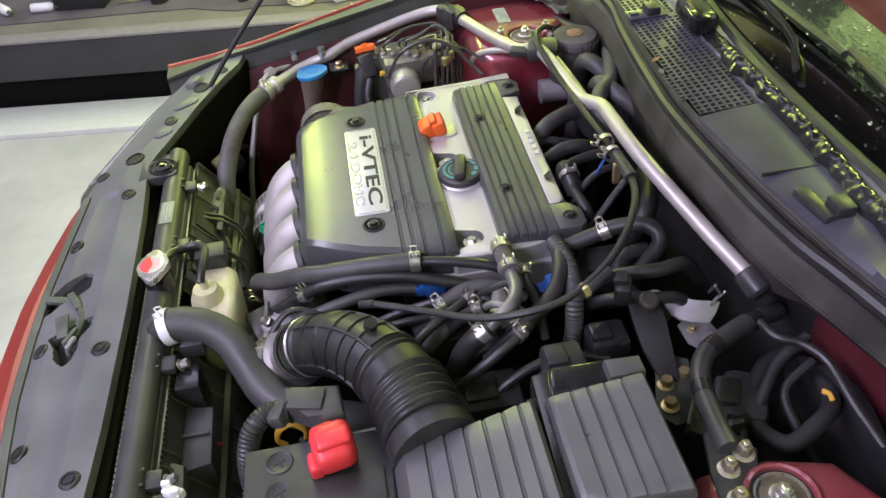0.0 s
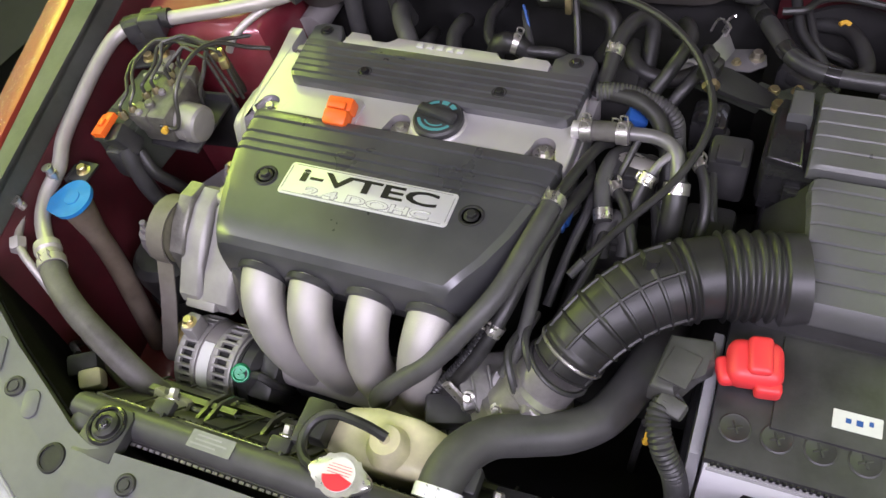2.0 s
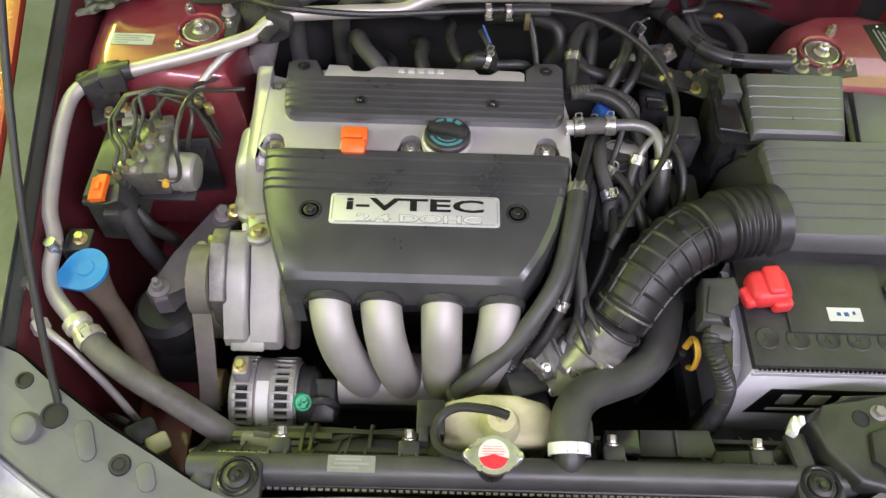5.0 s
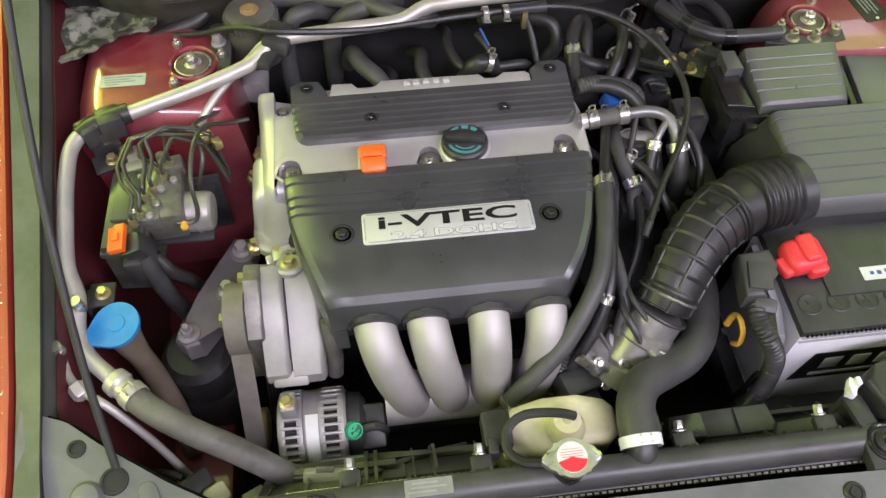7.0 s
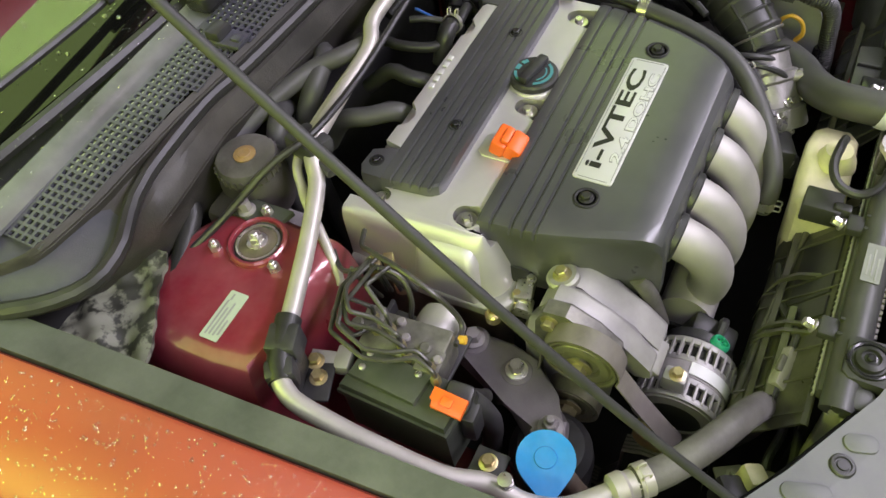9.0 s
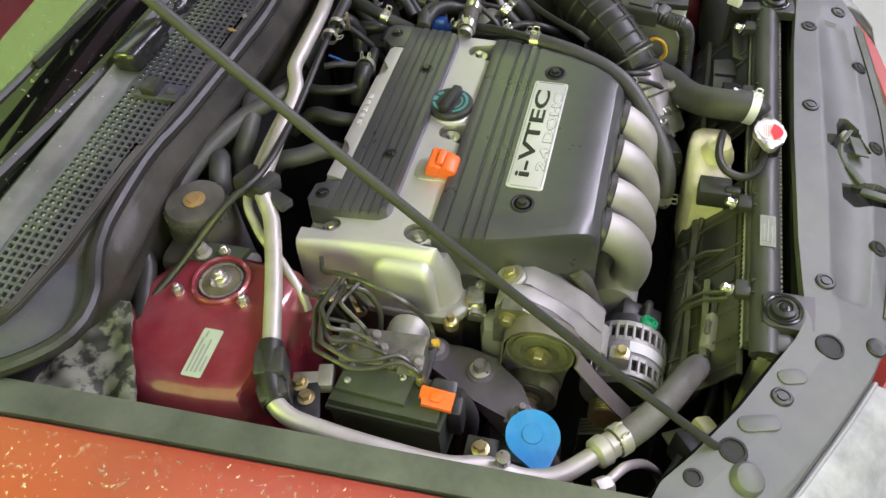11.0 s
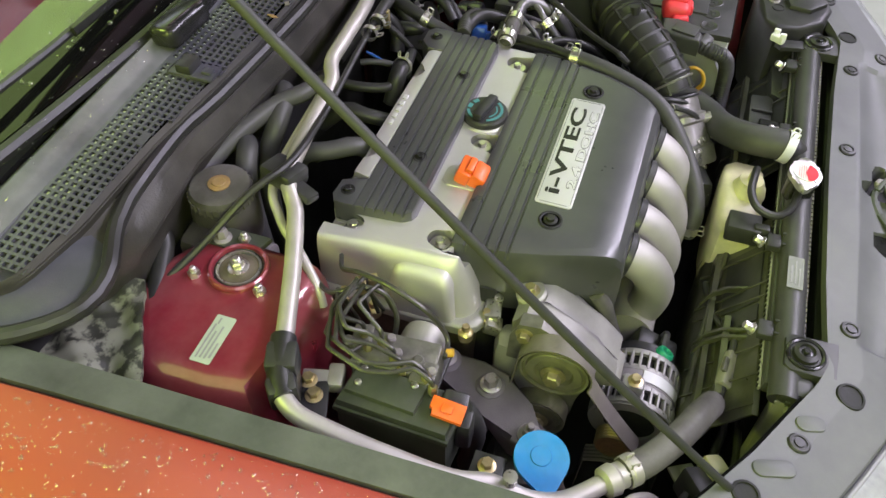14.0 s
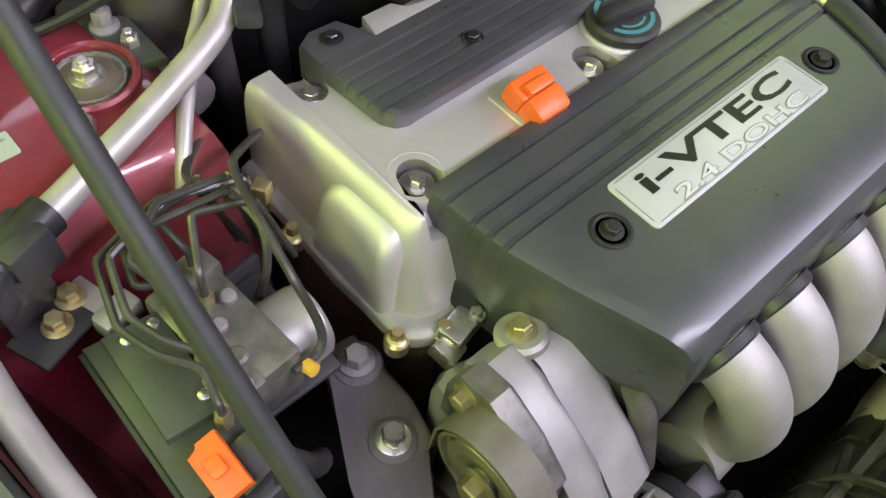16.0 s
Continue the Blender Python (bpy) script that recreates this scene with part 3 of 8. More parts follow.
def tower(sx):
    """A suspension turret with its top bearing, mirrored for the other side."""
    def q(x, y, z):
        return (x, y, z) if sx > 0 else (2 * XM - x - 0.006, y + 0.017 + 0.2 * max(0.0, 0.19 - y), z - 0.022)
    outline = [(-0.318, 0.11), (-0.352, 0.085), (-0.43, 0.078), (-0.50, 0.078), (-0.545, 0.085), (-0.553, 0.14), (-0.553, 0.25), (-0.535, 0.285), (-0.47, 0.305), (-0.39, 0.300), (-0.335, 0.27), (-0.315, 0.20)]
    c = (-0.43, 0.19)

    def lay(k, z, dz=0.0):
        return [q(c[0] + (x - c[0]) * k, c[1] + (y - c[1]) * k, z + dz * (0.19 - y)) for x, y in outline]
    bm = loft([lay(1.12, 0.55), lay(1.05, 0.75), lay(1.03, 0.775, -0.03), lay(1.01, 0.805, -0.05), lay(0.975, 0.832, -0.06), lay(0.92, 0.853, -0.05), lay(0.86, 0.865, -0.03), lay(0.77, 0.8725), lay(0.6, 0.873), lay(0.3, 0.873)])
    t = part("turret", bm, RED, car, "dark red suspension turret", 40)
    cx, cy, cz = q(-0.377, 0.191, 0.874)
    part("bearing_rim", lathe([(0.0375, -0.004), (0.0365, 0.004), (0.034, 0.0062), (0.031, 0.005), (0.0295, 0.0), (0.0295, -0.006)], (cx, cy, cz), n=36), RED, car)
    part("bearing_well", lathe([(0.0298, 0.0004), (0.0265, 0.0004)], (cx, cy, cz), n=32), GRIMESHADE, car)
    part("bearing_ring", lathe([(0.0270, 0.0002), (0.0266, 0.0024), (0.0245, 0.0028), (0.0236, 0.0006)], (cx, cy, cz), n=36), STEEL, car, "bright rim of the strut mount")
    part("bearing", lathe([(0.0240, 0.0005), (0.020, 0.0012), (0.015, 0.0022), (0.012, 0.0045), (0, 0.0045)], (cx, cy, cz), n=28), RUSTCAST, car, "grimy strut top mount")
    part("strut_nut", hexhead((cx, cy, cz + 0.003), 0.009, 0.010, stud=0.006), STEEL, car)
    return t


tower(1)
tower(-1)
for x, y in ((-0.402, 0.236), (-0.401, 0.151), (-0.335, 0.205)):
    part("turret_nut", hexhead((x, y, 0.868), 0.0075, 0.011, stud=0.008), STEEL, car, "plated flange nut")
for x, y, z in ((0.612, 0.257, 0.848), (0.532, 0.194, 0.852), (0.546, 0.172, 0.852), (0.580, 0.167, 0.852), (0.617, 0.177, 0.850)):
    part("turret_nut", hexhead((x, y, z), 0.0078, 0.011, stud=0.008), TARNISH, car, "plated flange nut")
part("turret_bracket", slab([(-0.322, 0.176), (-0.322, 0.236), (-0.352, 0.246), (-0.356, 0.186)], 0.868, 0.8755, 0.001), DARKBOX, car, "dark grey-green bracket plate on the turret")
part("turret_stud", hexhead((-0.341, 0.232, 0.8755), 0.0078, 0.013, stud=0.012), GREYCAST, car, "tall dull stud")
part("turret_bracket", slab([(0.500, 0.166), (0.504, 0.194), (0.530, 0.210), (0.556, 0.196), (0.600, 0.184), (0.634, 0.186), (0.630, 0.160), (0.575, 0.150), (0.545, 0.154)], 0.845, 0.853, 0.002), BLACK, car, "black bracket plate on the turret")
single("turret_label", plate_at(rounded(0.064, 0.024, 0.002), 0.0006, (-0.476, 0.169, 0.8735), bevel=0), GREENLABEL, (-0.476, 0.169, 0.8735), "pale green sticker on the dark red turret", "sticker")
tl = bpy.data.objects["turret_label"]
part("print_bar", join(*[box((-0.476 + dx, 0.169 + dy, 0.8745), (w, 0.0022, 0.0006), 0) for dx, dy, w in ((-0.004, 0.007, 0.046), (-0.008, 0.002, 0.036), (-0.004, -0.003, 0.044), (-0.014, -0.008, 0.02), (0.024, 0.005, 0.008))]), GREYINK, tl)
single("warning_label", plate_at(rounded(0.044, 0.084, 0.003), 0.0008, (0.697, 0.240, 0.8512), (0, 0, 1), 8, 0), INK, (0.697, 0.240, 0.8512), "black printed sticker on the red turret", "sticker")
wl = bpy.data.objects["warning_label"]
part("print_bar", join(*[box((0.697 + dx, 0.240 + dy, 0.8523), (0.0022, w, 0.0006), 0, (0, 0, 8)) for dx, dy, w in ((-0.010, 0.002, 0.052), (-0.003, 0.004, 0.044), (0.004, -0.002, 0.050), (0.011, 0.0, 0.036))]), GREYINK, wl, "pale rows of small print")
for dx, dy in ((-0.005, 0.036), (0.005, -0.036)):
    part("rivet", lathe([(0, 0), (0.003, 0), (0.002, 0.0015), (0, 0.002)], (0.697 + dx, 0.240 + dy, 0.852), n=12), STEEL, wl)

# cowl, grille and windscreen
lip = [(-0.64, 0.37), (-0.57, 0.335), (-0.52, 0.286), (-0.45, 0.284), (-0.40, 0.283), (-0.27, 0.298), (-0.19, 0.290), (-0.06, 0.278), (0.114, 0.273), (0.26, 0.285), (0.36, 0.300), (0.43, 0.322), (0.51, 0.345), (0.62, 0.36), (0.74, 0.375), (0.84, 0.40)]
strip = [(-0.60, 0.345), (-0.575, 0.305), (-0.545, 0.275), (-0.513, 0.264), (-0.475, 0.272), (-0.443, 0.290), (-0.387, 0.310), (-0.266, 0.318), (-0.19, 0.307), (-0.02, 0.294), (0.08, 0.292), (0.26, 0.305), (0.36, 0.320), (0.43, 0.340), (0.55, 0.366), (0.74, 0.388), (0.84, 0.41)]
mouth = [(-0.64, 0.42), (-0.53, 0.335), (-0.44, 0.322), (-0.39, 0.322), (-0.30, 0.320), (-0.19, 0.308), (-0.07, 0.298), (0.06, 0.296), (0.126, 0.299), (0.26, 0.313), (0.398, 0.336), (0.5, 0.360), (0.74, 0.385), (0.84, 0.42)]
cowl = thing("cowl", (XM, 0.36, 0.92), "weathered black plastic cowl with a hole grille", "car cowl")
part("weather_strip", tube([(x, y, 0.957) for x, y in strip], 0.010, 10, 0.02), RUBBER, cowl, "black rubber weather strip")
rows = []
for x in np.linspace(-0.62, 0.83, 70):
    b, s_, g = interp(lip, x), interp(strip, x), interp(mouth, x)
    b, s_ = b + max(0.0, -0.43 - x) * 0.35, max(s_, b + 0.02)
    dn = interp([(0.28, 0.0), (0.40, 0.05)], x)
    rows.append([(x, b + 0.012, 0.85 + dn * 1.1), (x, b + 0.004, 0.90 + dn * 0.2), (x, b, 0.918), (x, b + 0.004, 0.928), (x, s_ - 0.010, 0.943), (x, s_ + 0.002, 0.948), (x, g + 0.003, 0.958), (x, g, 0.972), (x, g + 0.004, 0.979)])
part("front_trim", sheet(rows, 0.004), CLOTH, cowl, "dusty fibre covered cowl edge")
# punched grille: a lattice of square holes
P = 0.0098
gx0, gx1, gy0, gy1 = -0.525, 0.118, 0.286, 0.394


def gz(x, y):
    return 0.9795 + 0.06 * (y - 0.31) - 0.05 * max(0, -x - 0.42)


def grille_edge(x):
    return interp(mouth, x) - 0.001


verts, faces, index = [], [], {}


def gv(x, y, z):
    k = (round(x, 5), round(y, 5), round(z, 5))
    if k not in index:
        index[k] = len(verts)
        verts.append((x, y, z))
    return index[k]


nx, ny = int((gx1 - gx0) / P), int((gy1 - gy0) / P)
for i in range(nx):
    for j in range(ny):
        x0, y0 = gx0 + i * P, gy0 + j * P
        if y0 < grille_edge(x0 + P / 2):
            continue
        solid = i == 36 or (j == 4 and i % 23 > 20)
        o = [(x0, y0), (x0 + P, y0), (x0 + P, y0 + P), (x0, y0 + P)]
        if solid:
            faces.append([gv(x, y, gz(x, y)) for x, y in o])
            continue
        e = P * 0.185
        h = [(x0 + e, y0 + e), (x0 + P - e, y0 + e), (x0 + P - e, y0 + P - e), (x0 + e, y0 + P - e)]
        for k in range(4):
            l = (k + 1) % 4
            faces.append([gv(*o[k], gz(*o[k])), gv(*o[l], gz(*o[l])), gv(*h[l], gz(*h[l])), gv(*h[k], gz(*h[k]))])
            faces.append([gv(*h[k], gz(*h[k])), gv(*h[l], gz(*h[l])), gv(*h[l], gz(*h[l]) - 0.004), gv(*h[k], gz(*h[k]) - 0.004)])
gme = bpy.data.meshes.new("grille")
gme.from_pydata(verts, [], faces)
bmg = bmesh.new()
bmg.from_mesh(gme)
bpy.data.meshes.remove(gme)
part("grille", bmg, COWLP, cowl, "grey plastic lattice of square holes", 20)
# black well paints the shade seen through the grille holes
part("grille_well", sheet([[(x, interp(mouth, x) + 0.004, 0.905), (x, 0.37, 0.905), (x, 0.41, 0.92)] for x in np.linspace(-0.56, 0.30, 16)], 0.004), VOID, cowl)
part("cowl_panel", sheet([[(x, interp(mouth, x) + 0.002, 0.9785), (x, 0.352, 0.985), (x, 0.392, 0.986)] for x in np.linspace(0.118, 0.80, 20)], 0.004), COWLP, cowl, "grey plastic cowl panel")
part("cowl_rear", sheet([[(x, 0.386, 0.984), (x, 0.394, 0.988), (x, 0.405, 0.991), (x, 0.418, 0.995), (x, 0.426, 0.990)] for x in np.linspace(-0.62, 0.82, 24)], 0.004), WETPLASTIC, cowl, "wet grey plastic strip under the glass")


rows = []
for x in np.linspace(-0.10, 0.80, 300):
    w = interp([(-0.10, 0.0), (0.02, 1.0), (0.7, 1.0), (0.80, 0.3)], x)
    y0 = 0.396 - 0.012 * w + 0.006 * math.sin(9 * x)
    rows.append([(x, y0 + 0.004 * crumple(x, 0.1), 0.986)] + [(x, y0 + 0.048 * k / 14, 0.990 + w * (0.012 * math.sin(math.pi * min(1, k / 8)) + 0.0028 * crumple(x, 0.40 + 0.048 * k / 14, 2.6))) for k in range(1, 15)])
part("rear_seal", sheet(rows, 0.003), GLOSS, cowl, "wet crumpled glossy black rubber sheet")
part("side_flap", sheet([[(x, interp(strip, x) + 0.010, 0.944), (x, interp(strip, x) + 0.03, 0.955), (x, 0.365, 0.966), (x, 0.42, 0.985)] for x in np.linspace(-0.60, -0.42, 12)], 0.004), COWLP, cowl, "grey plastic corner flap")
rows = []
for x in np.linspace(-0.625, -0.435, 46):
    rows.append([(x, y, 0.884 + 0.010 * crumple(x, y, 0.8) + 0.02 * max(0, -0.56 - x)) for y in np.linspace(0.205 + max(0, x + 0.555) * 0.62, 0.345, 36)])
part("foam_pad", sheet(rows, 0.006), PADFOAM, cowl, "crumpled mottled foam pad")
for x, y in ((-0.178, 0.346), (0.345, 0.366)):
    part("washer_jet", box((x, y, 0.992), (0.028, 0.022, 0.014), 0.003), BLACK, cowl, "black washer jet")
part("wiper_pivot_cover", join(box((-0.115, 0.392, 1.004), (0.085, 0.044, 0.034), 0.012, (-6, 0, -4), 3), box((-0.085, 0.384, 1.014), (0.03, 0.026, 0.014), 0.006, (-6, 0, -4))), GLOSS, cowl, "glossy black wiper pivot cover")
part("grille_bridge", join(box((-0.178, 0.338, 0.984), (0.030, 0.062, 0.005), 0.0015), box((-0.178, 0.318, 0.987), (0.012, 0.014, 0.006), 0.0015)), COWLP, cowl, "plain bridge across the grille")
part("panel_joint", box((0.262, 0.352, 0.984), (0.0025, 0.07, 0.006), 0.001), BLACK, cowl)
part("drain_scoop", box((0.330, 0.345, 0.986), (0.06, 0.018, 0.012), 0.004, (0, 0, 8)), BLACK, cowl)
for x, y, a in ((-0.035, 0.300, 20), (0.0, 0.296, 100)):
    single("dry_leaf", plate_at([(0, -0.007), (0.004, 0), (0.001, 0.008), (-0.004, 0.001)], 0.001, (x, y, 0.9835), (0.2, -0.3, 1), a, 0), OCHRE if a < 50 else BEIGE, (x, y, 0.978), "small dry leaf lying on the cowl grille", "leaf")
# windscreen, dash and wiper
def ws(x, s):
    y = 0.440 + 0.70 * s + 0.10 * (x - XM) ** 2 * 2
    return (x, y, 1.005 + 0.36 * s - 0.05 * (x - XM) ** 2)


screen = thing("windscreen", (XM, 0.45, 0.98), "wet car windscreen with a black border", "windscreen")
part("pane", sheet([[ws(x, s) for s in (0.055, 0.1, 0.2, 0.35, 0.6, 1.0)] for x in np.linspace(-0.66, 0.87, 14)], 0.004), GLASS, screen)
part("border", sheet([[ws(x, s) for s in (-0.015, 0.0, 0.02, 0.04, 0.058)] for x in np.linspace(-0.66, 0.87, 14)], 0.005), FRIT, screen, "black ceramic border of the glass")
part("lower_seal", tube([ws(x, -0.03) for x in np.linspace(-0.68, 0.89, 12)], 0.010, 8, 0.03), RUBBER, screen)
part("dashboard", sheet([[(x, 0.50, 0.93), (x, 0.75, 0.98), (x, 1.25, 0.95)] for x in np.linspace(-0.6, 0.8, 5)], 0.01), FOIL, screen, "black dashboard")
for nm, x0, x1 in (("wiper", -0.52, 0.10), ("wiper", 0.12, 0.74)):
    w = thing(nm, (x1, 0.46, 1.0), "black wiper lying on the wet windscreen", "wiper", "windscreen wipers")
    part("arm", tube([(x1, 0.435, 1.018), (x1 - 0.08, 0.458, 1.034), (x0 + 0.3, 0.468, 1.040)], 0.007, 8, 0.02, flat=0.6), GLOSS, w)
    part("blade", tube([(x0, 0.492, 1.046), ((x0 + x1) / 2, 0.476, 1.036), (x1 + 0.02, 0.484, 1.040)], 0.006, 8, 0.02), RUBBER, w)

for wx in (XM - 0.76, XM + 0.76):
    part("wheel", lathe([(0.0, -0.09), (0.19, -0.09), (0.20, -0.10), (0.30, -0.10), (0.318, -0.085), (0.32, 0.0), (0.318, 0.085), (0.30, 0.10), (0.0, 0.10)], (wx, 0.12, 0.32), (1, 0, 0), 40), RUBBER, car, "black tyre")
# unseen bonnet, held open leaning forward; tilt and width set to shape light
hood = []
for u in np.linspace(-1, 1, 13):
    row = []
    for v in np.linspace(0, 1, 9):
        y, z = 0.445 - 0.50 * v, 1.12 + 0.87 * v
        crown = 0.030 * (1 - u * u) + 0.05 * math.sin(math.pi * v) ** 0.8 - 0.05
        row.append((XM + (0.61 - 0.08 * v ** 3) * u, y + 0.87 * crown, z + 0.5 * crown))
    hood.append(row)
part("bonnet", sheet([[(x, y + 0.035, z + 0.020) for x, y, z in r] for r in hood], 0.002, (0, 0.87, 0.5)), RED, car, "open red bonnet")
part("bonnet_lining", sheet([[(XM + (x - XM) * 0.9, y, z) for x, y, z in r[1:-1]] for r in hood[1:-1]], 0.02, (0, 0.87, 0.5)), FOIL, car, "black lining under the open bonnet")
part("bonnet_frame", sheet(hood, 0.008, (0, 0.87, 0.5)), RED, car, "dark red inner skin of the bonnet").location = (0, 0.0226, 0.013)

# prop rod
rod = thing("prop_rod", (-0.42, -0.41, 0.79), "thin black steel prop rod holding up the bonnet", "prop rod")
part("rod", tube([(-0.418, -0.452, 0.800), (-0.428, -0.440, 0.786), (-0.437, -0.426, 0.795), (-0.456, -0.317, 0.922), (-0.465, -0.201, 1.048), (-0.466, -0.078, 1.175), (-0.459, 0.053, 1.302), (-0.450, 0.14, 1.385)], 0.0046, 12, 0.02), RODPAINT, rod)
part("grip", tube([(-0.452, 0.12, 1.366), (-0.442, 0.191, 1.428), (-0.434, 0.245, 1.477), (-0.429, 0.275, 1.505)], 0.0085, 12), PALE, rod, "pale plastic sleeve")

# radiator cover panel across the front
inner = [(-0.55, -0.325), (-0.50, -0.342), (-0.46, -0.372), (-0.387, -0.419), (-0.32, -0.455), (-0.268, -0.484), (-0.235, -0.496), (-0.10, -0.490), (0.107, -0.488)]
outer = [(-0.55, -0.420), (-0.46, -0.478), (-0.36, -0.535), (-0.29, -0.572), (-0.22, -0.598), (-0.10, -0.620), (0.0, -0.634), (0.107, -0.638)]
inner += [(2 * XM - x, y) for x, y in inner[-2::-1]]
outer += [(2 * XM - x, y) for x, y in outer[-2::-1]]


def panel_z(x, y):
    d = interp(inner, x) - y
    base = interp([(-0.55, 0.847), (-0.46, 0.834), (-0.36, 0.818), (-0.27, 0.806), (-0.17, 0.802), (0.107, 0.800), (0.384, 0.802), (0.484, 0.806), (0.574, 0.818), (0.674, 0.834), (0.764, 0.847)], x)
    return base - interp([(0, 0), (0.04, 0.004), (0.10, 0.022), (0.14, 0.042), (0.18, 0.062)], d)


rows = []
LATCH_HOLE = [(0.113, -0.602), (0.135, -0.590), (0.160, -0.584), (0.176, -0.570), (0.172, -0.560), (0.151, -0.553), (0.133, -0.555), (0.120, -0.537), (0.103, -0.538), (0.098, -0.552), (0.104, -0.580)]
LEVER_WELL = [(-0.010, -0.571), (0.002, -0.556), (0.029, -0.556), (0.052, -0.613), (0.050, -0.640), (0.019, -0.640), (0.012, -0.620)]


def inside(poly, x, y):
    hit = False
    for (x0, y0), (x1, y1) in zip(poly, poly[1:] + poly[:1]):
        if (y0 > y) != (y1 > y) and x < (x1 - x0) * (y - y0) / (y1 - y0) + x0:
            hit = not hit
    return hit


for x in sorted([*np.linspace(-0.55, 0.764, 200), *np.linspace(-0.045, 0.18, 130)]):
    a, b = interp(inner, x), interp(outer, x)
    r = [(x, a + 0.001, panel_z(x, a) - 0.014)]
    for k in range(61):
        y = a + (b - a) * k / 60
        z = panel_z(x, y)
        if 0.3 < k / 60 < 0.75 and abs(x - XM) < 0.30:
            z -= 0.006 * math.sin((k / 60 - 0.3) / 0.45 * math.pi)
        if inside(LATCH_HOLE, x, y):
            z -= 0.034
        elif inside(LEVER_WELL, x, y):
            z -= 0.014
        r.append((x, y, z))
    r.append((x, b - 0.003, r[-1][2] - 0.012))
    rows.append(r)
for side in (0, 1):
    flip = mirror if side else (lambda p: p)
    # sheet added to hide the floor, coloured as shade
    part("lamp_gap_sheet", sheet([flip([(x, interp(inner, x) + 0.006, panel_z(x, interp(inner, x)) - 0.012), (x, interp(inner, x) + 0.010, 0.70), (x, interp(inner, x) + 0.012, 0.34)]) for x in np.linspace(-0.58, -0.285, 14)], 0.003, (0, -1, 0)), VOID, car, "shade-black sheet closing the gap behind the lamp")
cover = thing("radiator_cover", (XM, -0.56, 0.78), "grey-green plastic radiator cover panel with push clips", "cover panel")
part("panel", sheet(rows, 0.003), PANEL, cover)
clips = [(-0.170, -0.521), (0.175, -0.513), (-0.080, -0.596), (-0.359, -0.465), (0.130, -0.611), (0.31, -0.596), (0.379, -0.515), (0.56, -0.470), (0.441, -0.566)]


def panel_n(x, y, e=0.006):
    return Vector((panel_z(x - e, y) - panel_z(x + e, y), panel_z(x, y - e) - panel_z(x, y + e), 2 * e)).normalized()


for x, y in clips:
    dip = 0.006 * math.sin((f - 0.3) / 0.45 * math.pi) if abs(x - XM) < 0.30 and 0.3 < (f := (interp(inner, x) - y) / (interp(inner, x) - interp(outer, x))) < 0.75 else 0
    part("push_clip", lathe([(0.0125, -0.003), (0.0125, 0.0015), (0.011, 0.003), (0.0085, 0.0032), (0.0078, 0.0018), (0.006, 0.0018), (0.0055, 0.0034), (0, 0.0036)], (x, y, panel_z(x, y) - dip), panel_n(x, y), 20), RUBBER, cover)
part("dome", lathe([(0.019, -0.003), (0.018, 0.004), (0.015, 0.0085), (0.009, 0.0105), (0, 0.011)], (-0.471, -0.428, panel_z(-0.471, -0.428)), panel_n(-0.471, -0.428), 24), PANEL, cover, "rounded rubber bump stop")
for x, y, r in ((-0.486, -0.374, 0.007), (-0.443, -0.413, 0.012), (-0.270, -0.522, 0.0135), (0.469, -0.507, 0.012)):
    # rimmed dark disc, the hole's shade is only coloured on
    part("hole", lathe([(r + 0.004, -0.001), (r + 0.003, 0.0016), (r, 0.0022), (r, 0.0004), (0, 0.0004)], (x, y, panel_z(x, y)), panel_n(x, y), 24), GRIMESHADE, cover)
for x, y, w in ((-0.402, -0.440, 0.048), (-0.328, -0.477, 0.034)):
    part("pressed_rib", plate_at(rounded(w, 0.020, 0.0095), 0.003, (x, y, panel_z(x, y) - 0.0005), panel_n(x, y), -70, 0.0015), PANEL, cover)
part("corner_clip", lathe([(0.0125, -0.003), (0.0125, 0.0015), (0.011, 0.003), (0.006, 0.0018), (0, 0.0036)], (-0.250, -0.578, panel_z(-0.250, -0.578)), panel_n(-0.250, -0.578), 20), RUBBER, cover)
hz = panel_z(0.13, -0.57)
# near-black slab paints the shade inside the latch opening
part("latch_opening", slab([(0.135 + (x - 0.135) * 0.95, -0.568 + (y + 0.568) * 0.92) for x, y in LATCH_HOLE], hz - 0.06, hz - 0.026, 0.001), GRIMESHADE, cover, "near-black floor of the bonnet latch opening")
latch = thing("bonnet_latch", (0.06, -0.58, 0.765), "olive coated steel bonnet latch with a release lever", "latch")
lz = panel_z(0.05, -0.59)
# glossy black sheet laid in to darken the lever well
lining = bmesh.new()
lining.faces.new([lining.verts.new((0.024 + (x - 0.024) * 0.97, -0.597 + (y + 0.597) * 0.97, panel_z(x, y) - 0.0105)) for x, y in LEVER_WELL])
part("well_dark_sheet", lining, GLOSS, cover, "black sheet darkening the lever well")
part("lever", join(box((0.030, -0.604, panel_z(0.03, -0.604) - 0.004), (0.042, 0.013, 0.007), 0.002, (0, 0, 74)), box((0.052, -0.574, panel_z(0.05, -0.574) - 0.002), (0.040, 0.011, 0.006), 0.002, (0, 0, 28))), FLANGE, latch, "olive-grey release lever")
part("shaft", tube([(0.068, -0.564, lz), (0.086, -0.557, lz + 0.002), (0.104, -0.556, hz - 0.002), (0.122, -0.562, hz - 0.006)], 0.0055, 8), FLANGE, latch)
